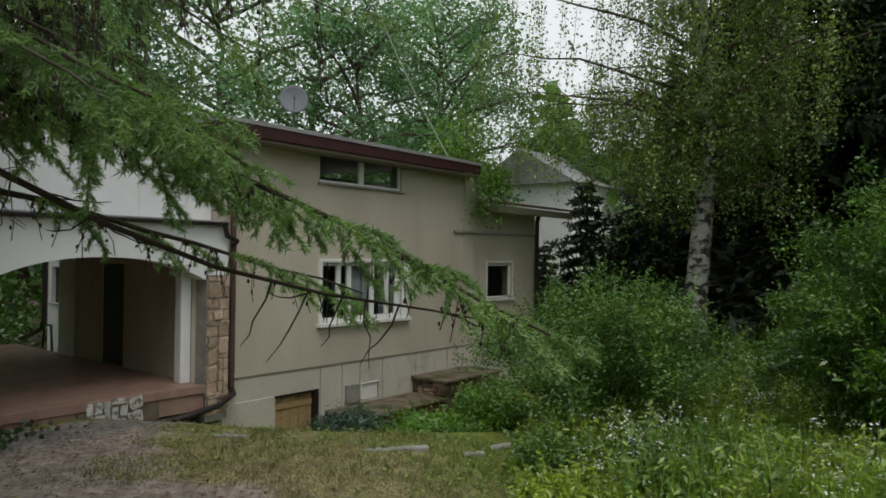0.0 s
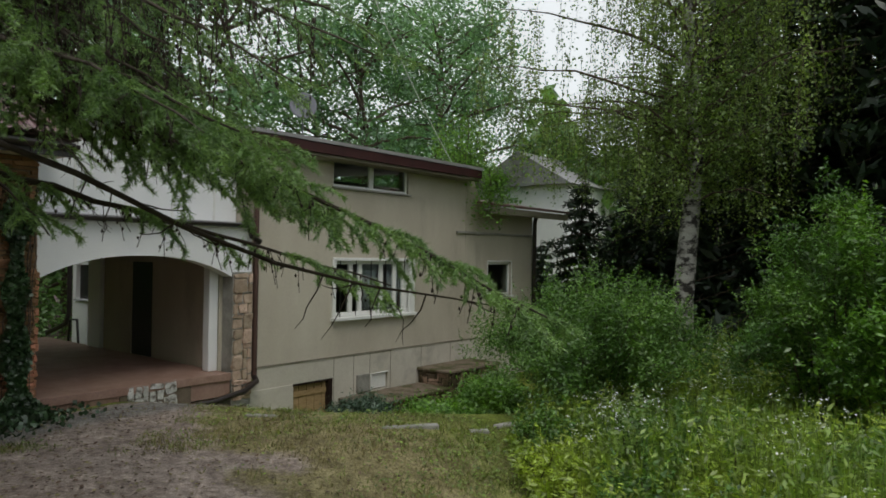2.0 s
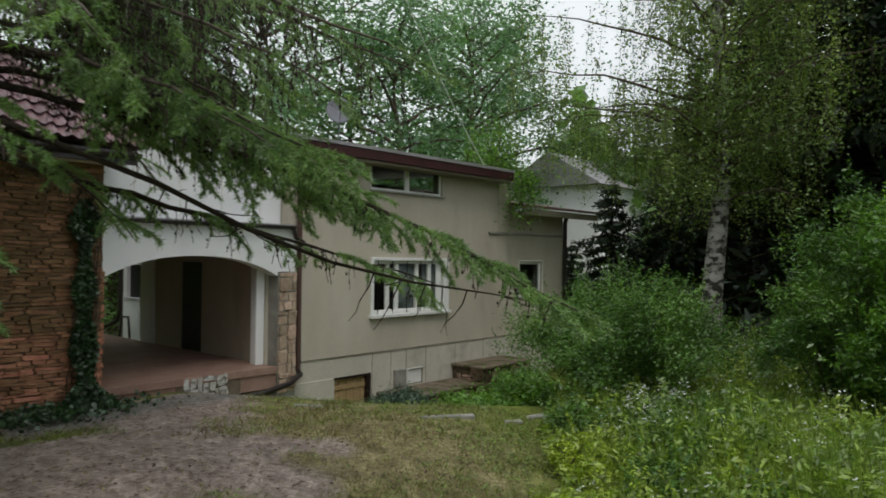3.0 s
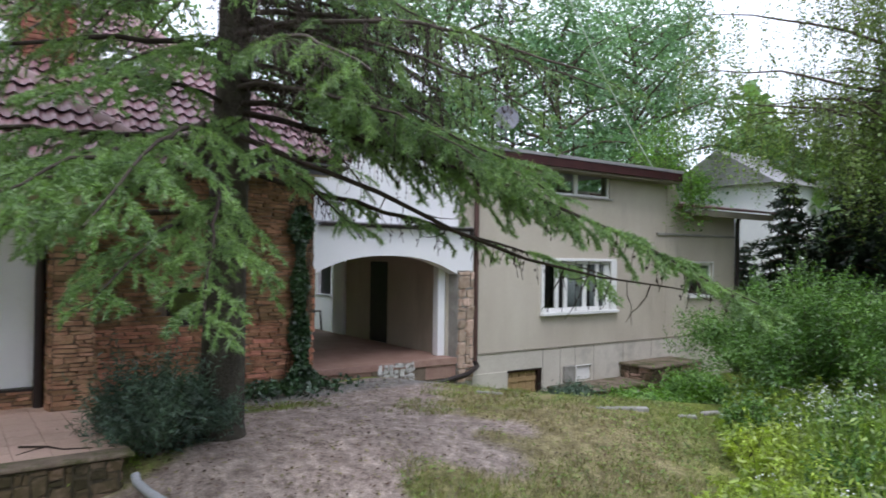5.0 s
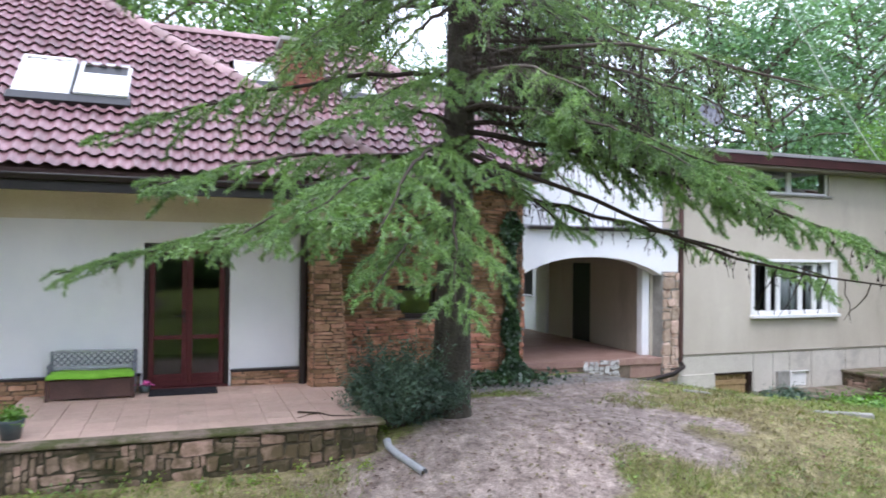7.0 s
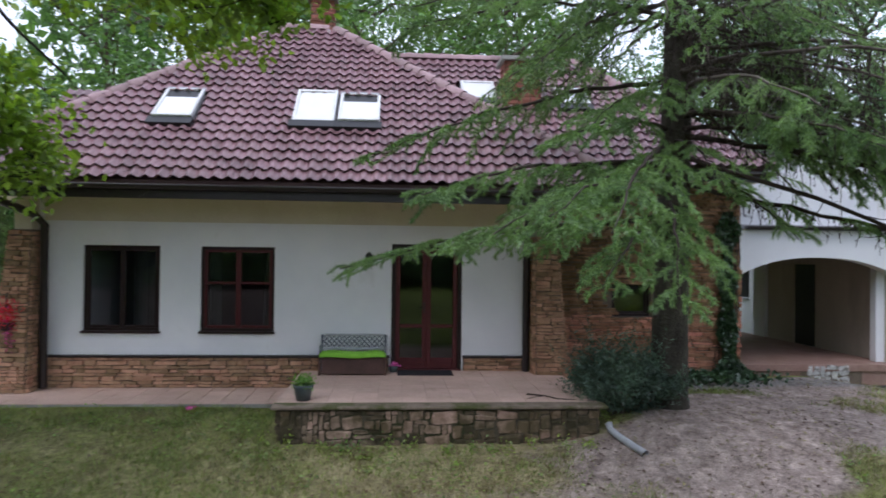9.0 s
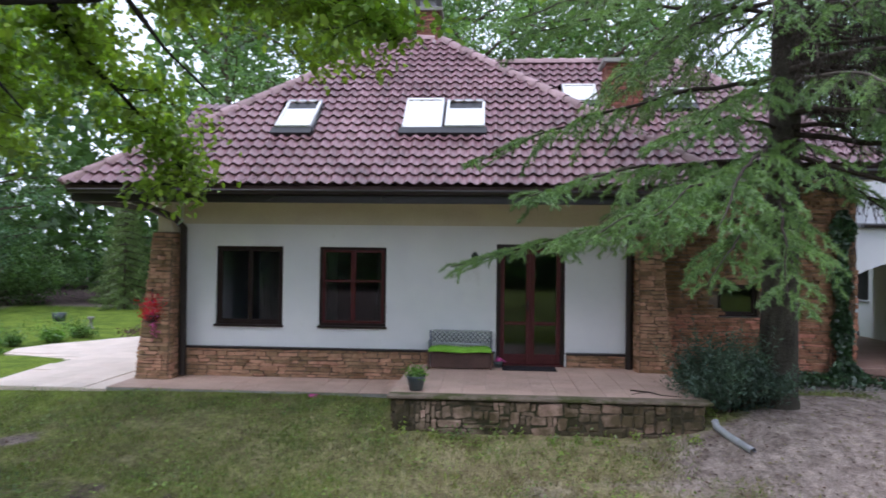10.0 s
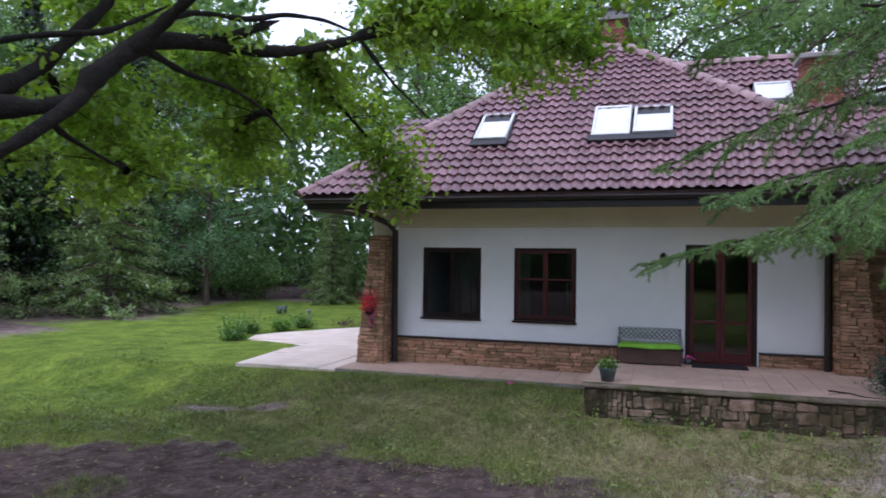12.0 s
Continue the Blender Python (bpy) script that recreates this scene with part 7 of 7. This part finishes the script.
def build_weeds():
    rng = np.random.default_rng(23)
    n = 14000
    x, y = rng.uniform(-5, 5, n), rng.uniform(3.6, 19, n)
    ok = in_meadow(x, y) & (rng.uniform(0, 1, n) < np.clip(1.5 - 0.07 * (y - 4) * 1.2, 0.3, 1))
    x, y = x[ok], y[ok]
    z = ground_z(x, y)
    edge = (x + 4.9) * 0.86 + (y - 9.4) * 0.5
    h = np.clip(0.28 + 0.22 * edge, 0.25, 0.85) * rng.uniform(0.55, 1.25, len(x)) * (0.55 + 0.95 * patches(x, y, 1.2, 12))
    lean = rng.normal(size=(len(x), 2)) * 0.16
    k = 10
    u = rng.uniform(0.1, 1.0, (len(x), k))
    c = np.stack([x[:, None] + lean[:, :1] * u * h[:, None] + rng.normal(size=u.shape) * 0.035, y[:, None] + lean[:, 1:] * u * h[:, None] + rng.normal(size=u.shape) * 0.035, z[:, None] + h[:, None] * u], -1).reshape(-1, 3)
    V, F = leaf_quads(c, 0.1, rng, 0.3, 0.34)
    foot, top = np.stack([x, y, z], 1), np.stack([x + lean[:, 0] * h, y + lean[:, 1] * h, z + h], 1)
    w = np.array([0.004, 0.003, 0])
    S = np.stack([foot - w, foot + w, top + w * 0.5, top - w * 0.5], 1).reshape(-1, 3)
    V, F = np.concatenate([V, S]), np.concatenate([F, np.arange(len(S)).reshape(-1, 4) + len(V)])
    tagged(link_mesh("weeds", V, F, M_WEED), "tall green weeds along the lawn", "weeds", kind="stuff")
    fl = rng.uniform(0, 1, len(x)) < 0.6 * (patches(x, y, 1.1, 14) > 0.55) + 0.04
    t = np.repeat(top[fl], 7, 0)
    t = t + rng.normal(size=t.shape) * np.array([0.035, 0.035, 0.025])
    V, F = leaf_quads(t, 0.026, rng, 0.8, 0.9)
    tagged(link_mesh("white_flowers", V, F, M_PETALWHITE), "small white wild flowers over the weeds", "flowers", kind="stuff")


build_weeds()
for i, (wx, wy, wh) in enumerate(((-3.6, 7.7, 0.6), (-3.0, 6.8, 0.5), (-2.4, 7.8, 0.75), (-1.8, 6.5, 0.55), (-3.0, 8.7, 0.7), (-1.2, 7.6, 0.85), (-0.6, 6.2, 0.6), (-3.9, 8.9, 0.5), (-2.0, 9.4, 0.8), (-0.2, 8.4, 0.95), (-1.6, 5.4, 0.45))):
    shrub("weed_clump", "leafy clump of tall weeds with small white flowers", (wx, wy), 0.45, 0.42, wh, M_BUSH if i % 3 == 0 else M_WEED, 1900, 0.075, 820 + i, 12, loose=0.4, shoots=60, category="weeds", group="weed clumps along the lawn", aspect=0.34)


def build_grass():
    rng = np.random.default_rng(29)
    n = 760000
    r = rng.uniform(0, 1, n)
    x, y = 4.5 - 15 * rng.uniform(0, 1, n), rng.uniform(-15, 9, n)
    b = bare_soil(x, y) + 0.35 * np.sin(x * 2.1 + np.sin(y * 1.3)) * np.sin(y * 1.9)
    built = ((x < -7.0) & (y < -4.1) & (y > -13.6)) | ((x < -5.4) & (y > -4.3) & (y < 0.1)) | ((x < -8.8) & (y > -1))
    dip = (x + 7.3) * -0.547 + (y - 6.1) * 0.837
    tuftiness = 0.55 * patches(x, y, 0.5, 1) + 0.45 * patches(x, y, 0.16, 2)
    ok = (b < 0.45 * (0.4 + rng.uniform(0, 1, n))) & (rng.uniform(0.2, 0.75, n) < tuftiness) & (rng.uniform(0, 1, n) > 0.9 * lush(x, y)) & ~built & (dip < 0.3) & ~in_meadow(x, y)
    x, y = x[ok], y[ok]
    z = ground_z(x, y)
    h = 0.03 + 0.075 * rng.uniform(0, 1, len(x)) ** 2 * (0.5 + patches(x, y, 0.3, 5))
    d = rng.normal(size=(len(x), 2)) * 0.5
    a = rng.uniform(0, 6.28, len(x))
    w = 0.0055
    foot = np.stack([x, y, z - 0.005], 1)
    s = np.stack([np.cos(a) * w, np.sin(a) * w, np.zeros(len(x))], 1)
    top = foot + np.stack([d[:, 0] * h, d[:, 1] * h, h], 1)
    dry = rng.uniform(0, 1, len(x)) < np.clip(dryness(x, y) * 0.7 + 0.9 * (patches(x, y, 0.4, 3) - 0.42), 0.04, 1)
    for sel, mat_, nm, lab in ((~dry, M_GRASS, "grass", "short green lawn grass"), (dry, M_DRYGRASS, "dry_grass", "straw-coloured dry grass")):
        V = np.stack([foot[sel] - s[sel], foot[sel] + s[sel], top[sel]], 1).reshape(-1, 3)
        tagged(link_mesh(nm, V, np.arange(len(V)).reshape(-1, 3), mat_), lab, "grass", kind="stuff")


build_grass()


def build_clover():
    """Broad low leaves among the grass."""
    rng = np.random.default_rng(33)
    n = 150000
    x, y = 4.0 - 14 * rng.uniform(0, 1, n), rng.uniform(-14, 8, n)
    built = ((x < -7.0) & (y < -4.1)) | ((x < -5.4) & (y > -4.3) & (y < 0.1)) | ((x < -8.8) & (y > -1))
    dip = (x + 7.3) * -0.547 + (y - 6.1) * 0.837
    thick = 0.5 * patches(x, y, 0.7, 21) + 0.5 * patches(x, y, 0.22, 22)
    ok = ~built & (dip < 0.3) & ~in_meadow(x, y) & (rng.uniform(0.38, 0.72, n) < thick) & (bare_soil(x, y) < 0.55 * rng.uniform(0.2, 1, n)) & (rng.uniform(0, 1, n) > 0.8 * dryness(x, y))
    x, y = x[ok], y[ok]
    c = np.stack([x, y, ground_z(x, y) + rng.uniform(0.02, 0.07, len(x))], 1)
    V, F = leaf_quads(c, 0.042, rng, 0.75, 0.8)
    tagged(link_mesh("clover", V, F, M_CLOVER), "low clover and broad weeds in the lawn", "clover", kind="stuff")


build_clover()


# ---- small things round the house ----
M_DEADLEAF = foliage("dead_leaf", (0.07, 0.035, 0.022), (0.15, 0.08, 0.045), 3.0, 0.15)

def build_bench():
    t = thing("garden_bench", (-8.05, -3.3, 0.475), "grey cast-metal garden bench with lattice back and lime cushion", "bench")
    y0, y1, zf = -3.86, -2.78, 0.475
    for y in (y0, y1 - 0.05):
        part("side_frame", boxes((-8.28, -8.24, y, y + 0.04, zf, 1.08), (-8.24, -7.86, y, y + 0.04, 0.76, 0.8), (-8.24, -8.0, y, y + 0.04, 0.9, 0.93), (-8.0, -7.97, y, y + 0.04, 0.8, 0.93)), M_BENCH, t)
        part("leg", boxes((-7.86, -7.82, y, y + 0.04, zf, 0.8)), M_PIPE, t)
    part("top_rail", boxes((-8.28, -8.23, y0 + 0.05, y1 - 0.05, 1.05, 1.09)), M_GREYPIPE, t)
    part("back_rail", boxes((-8.28, -8.24, y0 + 0.05, y1 - 0.05, 0.82, 0.87)), M_GREYPIPE, t)
    n = 12
    w = (y1 - y0 - 0.1) / n
    for i in range(n):
        for k in range(2):
            a, za = y0 + 0.05 + w * i, 0.88 + 0.085 * k
            for p, q in (((-8.255, a, za), (-8.255, a + w, za + 0.085)), ((-8.255, a + w, za), (-8.255, a, za + 0.085))):
                pipe("lattice_bar", [p, q], 0.009, M_BENCH, t, sides=4)
    for i in range(6):
        x = -8.2 + i * 0.068
        part("slat", boxes((x, x + 0.05, y0 + 0.05, y1 - 0.05, 0.775, 0.8)), M_BENCH, t)
    part("apron", boxes((-7.84, -7.82, y0 + 0.05, y1 - 0.05, 0.5, 0.75)), M_PIPE, t)
    c = thing("seat_cushion", (-8.0, -3.3, 0.8), "lime green seat cushion drooping over the bench", "cushion")
    V, F, nx, ny = [], [], 6, 16
    for i in range(nx + 1):
        for j in range(ny + 1):
            u, v = i / nx, j / ny
            e = min(1, 6 * min(u, 1 - u)) * min(1, 10 * min(v, 1 - v))
            V.append((-8.22 + 0.46 * u, y0 + 0.02 + (y1 - y0 - 0.04) * v, 0.8 + 0.016 * e + 0.008 * math.sin(v * 9) - (0.035 if u > 0.9 else 0)))
    for i in range(nx):
        for j in range(ny):
            k = i * (ny + 1) + j
            F.append((k, k + 1, k + ny + 2, k + ny + 1))
    ob = link_mesh("cover", V, F, M_CUSHION, c, smooth=True)
    ob.modifiers.new("thickness", "SOLIDIFY").thickness = 0.012


build_bench()


def turned(name, profile, at, material, parent, label="", sides=20):
    """A turned form from (radius, height) pairs."""
    V, F = [], []
    for r, z in profile:
        V += [(at[0] + r * math.cos(2 * math.pi * k / sides), at[1] + r * math.sin(2 * math.pi * k / sides), at[2] + z) for k in range(sides)]
    for i in range(len(profile) - 1):
        for k in range(sides):
            a, b = i * sides + k, i * sides + (k + 1) % sides
            F.append((a, b, b + sides, a + sides))
    return link_mesh(name, V, F, material, parent, label, True)


def tuft(name, at, r, h, n, leaf, material, parent, seed, label=""):
    rng = np.random.default_rng(seed)
    c = np.array(at) + rng.normal(size=(n, 3)) * np.array([r, r, h]) * 0.5
    return link_mesh(name, *leaf_quads(c, leaf, rng, 0.2, 0.45), material, parent, label)


pot = thing("flower_pot", (-5.92, -3.85, 0.482), "dark glazed pot with a clipped green plant", "pot")
turned("pot_body", [(0.0, 0), (0.09, 0), (0.125, 0.16), (0.135, 0.2), (0.12, 0.2), (0.11, 0.17), (0, 0.17)], (-5.92, -3.85, 0.482), M_POT, pot)
tagged(tuft("leafage", (-5.92, -3.85, 0.72), 0.13, 0.1, 420, 0.05, M_SHRUB, pot, 401), kind="stuff")
pk = thing("flower_pot", (-8.18, -2.68, 0.475), "small pot of pink flowers beside the door", "pot")
turned("pot_body", [(0.0, 0), (0.06, 0), (0.08, 0.1), (0.07, 0.1), (0, 0.08)], (-8.18, -2.68, 0.475), M_POT, pk)
tuft("blossom", (-8.18, -2.66, 0.59), 0.07, 0.035, 90, 0.04, M_PINK, pk, 402)
rp = thing("flower_pot", (-8.05, 0.52, 0.2), "red bowl with a low plant beside the stone pillar", "pot")
turned("pot_body", [(0.0, 0), (0.1, 0), (0.17, 0.16), (0.18, 0.2), (0.16, 0.2), (0.14, 0.16), (0, 0.15)], (-8.05, 0.52, 0.26), M_RED_CLAY, rp)
tuft("leafage", (-8.05, 0.52, 0.5), 0.16, 0.1, 160, 0.06, M_SHRUB, rp, 406)
mat_ob = thing("door_mat", (-8.0, -2.15, 0.476), "black ribbed door mat", "mat")
part("backing", boxes((-8.28, -7.82, -2.62, -1.72, 0.476, 0.488), bevel=0.004), M_MAT, mat_ob)
for i in range(11):
    x = -8.26 + i * 0.04
    part("rib", boxes((x, x + 0.022, -2.6, -1.74, 0.488, 0.496), bevel=0.003), M_MAT, mat_ob)
lamp = thing("wall_lamp", (-8.38, -3.1, 2.3), "small black wall lantern", "lamp")
part("bracket", boxes((-8.4, -8.37, -3.13, -3.07, 2.24, 2.4), (-8.37, -8.3, -3.11, -3.09, 2.36, 2.38)), M_BLACK, lamp)
turned("lantern", [(0.0, -0.1), (0.045, -0.1), (0.06, 0.05), (0.075, 0.06), (0.03, 0.12), (0, 0.13)], (-8.3, -3.1, 2.3), M_BLACK, lamp, sides=10)
hb2 = thing("hanging_basket", (-7.98, -8.66, 1.3), "hanging basket of red flowers on the stone pillar", "flowers")
turned("basket", [(0, -0.16), (0.08, -0.14), (0.13, -0.02), (0.12, -0.02), (0.0, -0.06)], (-7.9, -8.62, 1.3), M_DARKWOOD, hb2)
tuft("blossom", (-7.88, -8.62, 1.38), 0.2, 0.22, 380, 0.06, M_RED, hb2, 403)
tuft("trailing_bloom", (-7.86, -8.56, 1.12), 0.07, 0.28, 90, 0.05, M_PINK, hb2, 404)
pipe("hook", [(-8.1, -8.62, 1.75), (-7.9, -8.62, 1.72), (-7.9, -8.62, 1.5)], 0.008, M_BLACK, hb2, sides=5)
drain = thing("drain_pipe", (-5.2, 0.1, 0.1), "grey drainpipe lying on the earth beside the terrace", "pipe")
pipe("pipe_run", [(-5.5, 0.07, 0.26), (-5.44, 0.08, 0.19), (-5.25, 0.14, 0.14), (-4.8, 0.3, 0.06)], 0.045, M_GREYPIPE, drain)
petal = thing("fallen_blossom", (-6.74, -5.52, 0.14), "single pink blossom fallen on the lawn", "flower")
tuft("petals", (-6.74, -5.52, float(ground_z(-6.74, -5.52)) + 0.05), 0.05, 0.03, 40, 0.05, M_PINK, petal, 405)
stick = thing("fallen_twig", (-6.0, -0.6, 0.48), "dry twig lying on the terrace", "twig")
tw_ = Heap()
tw_.tube([(-6.25, -0.85, 0.49), (-6.1, -0.62, 0.495), (-5.95, -0.5, 0.485), (-5.85, -0.25, 0.487)], [0.012, 0.01, 0.008, 0.004], 5)
tw_.tube([(-6.1, -0.62, 0.495), (-6.02, -0.75, 0.5), (-5.95, -0.9, 0.485)], [0.008, 0.006, 0.003], 5)
tw_.link("stem", M_TWIG, stick)

# kerb stones along the edge of the dip
kr = random.Random(6)
kerb_line = [(-7.15, 5.95, 0.45), (-5.19, 6.94, 0.78), (-4.56, 7.66, 0.28), (-4.5, 8.18, 0.36)]
kerb_turn = (0.59, 0.876, 0.96, 1.43)
for i, (x, y, ln) in enumerate(kerb_line):
    k = thing("kerb_stone", (x, y, float(ground_z(x, y))), "pale concrete kerb stone half sunk in the grass", "kerb", "kerb stones along the dip")
    bm = boxes((-ln / 2, ln / 2, -0.055, 0.055, -0.12, 0.03), bevel=0.016)
    a = kerb_turn[i]
    ob = part("block", bm, M_CONCRETE, k)
    ob.matrix_parent_inverse = Matrix.Identity(4)
    ob.matrix_basis = Matrix.Rotation(a + kr.uniform(-0.08, 0.08), 4, "Z") @ Matrix.Rotation(kr.uniform(-0.04, 0.04), 4, "Y")

orn = thing("garden_ornament", (-16.1, -14.5, 0.1), "small pale stone ornament on the lawn", "ornament")
turned("base", [(0, 0), (0.1, 0), (0.08, 0.06), (0.05, 0.1), (0.04, 0.26), (0.1, 0.33), (0.09, 0.37), (0, 0.38)], (-16.1, -14.5, float(ground_z(-16.1, -14.5))), M_CONCRETE, orn, sides=12)
orn2 = thing("garden_tub", (-18.2, -16.8, 0.1), "dark blue tub on the far lawn", "tub")
turned("tub_body", [(0, 0), (0.18, 0), (0.22, 0.28), (0.2, 0.28), (0, 0.24)], (-18.2, -16.8, float(ground_z(-18.2, -16.8))), M_POT, orn2, sides=14)
wp = thing("low_plant", (-13.4, -12.0, 0.17), "low reddish plant at the patio edge", "plant")
tuft("foliage", (-14.3, -12.25, 0.25), 0.4, 0.14, 260, 0.08, M_DEADLEAF, wp, 411)

# ---- the neighbour's white house behind the birch ----
nb = thing("neighbour_house", (-18.5, 33, 0), "white neighbouring house with a grey roof behind the trees", "house")
part("wall", holed_wall(-21.0, -15.6, (30.0, 37.0), (-0.5, 6.2), []), M_WHITE, nb)
bm = bmesh.new()
v = [bm.verts.new(p) for p in ((-21.4, 29.6, 6.1), (-15.2, 29.6, 6.1), (-15.2, 37.4, 6.1), (-21.4, 37.4, 6.1), (-18.3, 29.6, 7.9), (-18.3, 37.4, 7.9))]
for f in ((0, 1, 4), (1, 2, 5, 4), (2, 3, 5), (3, 0, 4, 5), (0, 3, 2, 1)):
    bm.faces.new([v[i] for i in f])
part("roof", bm, M_ROOFMETAL, nb)
shed = thing("garden_shed", (-16.6, 9.2, 0), "small white outbuilding with a dark window behind the porch", "shed")
part("wall", boxes((-18.1, -17.9, 8.0, 10.5, -0.5, 2.9), (-17.9, -17.05, 8.0, 8.2, -0.5, 1.25), (-17.9, -17.05, 8.0, 8.2, 2.15, 2.9), (-17.05, -15.0, 8.0, 8.2, -0.5, 2.9), (-15.2, -15.0, 8.2, 10.5, -0.5, 2.9), bevel=0), M_WHITE, shed)
part("roof", boxes((-18.4, -14.95, 7.85, 10.8, 2.9, 3.05)), M_BROWN, shed)
sw = part("window", boxes((-17.9, -17.05, 8.1, 8.13, 1.25, 2.15)), M_BLACK, shed, "dark window pane")
part("window_sill", boxes((-17.95, -17.0, 7.95, 8.0, 1.2, 1.25)), M_GREYPIPE, sw)
pipe("downpipe", [(-18.15, 7.94, 2.85), (-18.15, 7.94, 0.9), (-18.2, 7.9, 0.6), (-18.5, 7.8, 0.45), (-18.9, 7.7, 0.3)], 0.06, M_BROWN, shed, "dark downpipe with a bent foot")
pipe("rail", [(-17.6, 7.7, 0.2), (-17.5, 7.7, 0.75), (-17.0, 7.65, 0.78), (-16.8, 7.6, 0.2)], 0.03, M_BROWN, shed)

# ---- litter on the ground ----
def build_litter():
    rng = np.random.default_rng(41)
    n = 24000
    x, y = 4 - 14 * rng.uniform(0, 1, n), rng.uniform(-13, 7.5, n)
    built = ((x < -6.9) & (y < -4.0)) | ((x < -5.35) & (y > -4.3) & (y < 0.15)) | ((x < -9.2) & (y > -1))
    keep = ~built & (rng.uniform(0, 1, n) < 0.25 + 0.75 * np.clip(bare_soil(x, y) + 0.5 * dryness(x, y), 0, 1))
    x, y = x[keep], y[keep]
    c = np.stack([x, y, ground_z(x, y) + 0.016], 1)
    V, F = leaf_quads(c, 0.055, rng, 0.88, 0.6)
    half = len(F) // 2
    for nm, lab, m, sel in (("fallen_leaves", "scattered brown fallen leaves", M_DEADLEAF, F[:half]), ("pale_litter", "scattered pale twigs and dry leaf bits", M_DRYGRASS, F[half:])):
        used = V[sel.ravel()]
        tagged(link_mesh(nm, used, np.arange(len(used)).reshape(-1, 4), m), lab, "leaf litter", kind="stuff")


build_litter()


# ---- weeds at the foot of the terrace and the house ----
tr_ = random.Random(31)
for i in range(22):
    if i < 14:
        x, y = -5.36 + tr_.uniform(-0.12, 0.1), -4.2 + 0.3 * i + tr_.uniform(-0.1, 0.1)
    else:
        x, y = -6.0 - 0.3 * (i - 14), 0.12 + tr_.uniform(0, 0.1)
    w = thing("weed_tuft", (x, y, float(ground_z(x, y))), "small green weed at the foot of the stone wall", "weed", "weeds along the terrace wall")
    tuft("foliage", (x, y, float(ground_z(x, y)) + 0.03), tr_.uniform(0.07, 0.16), tr_.uniform(0.06, 0.16), 60, 0.05, M_WEED, w, 700 + i)
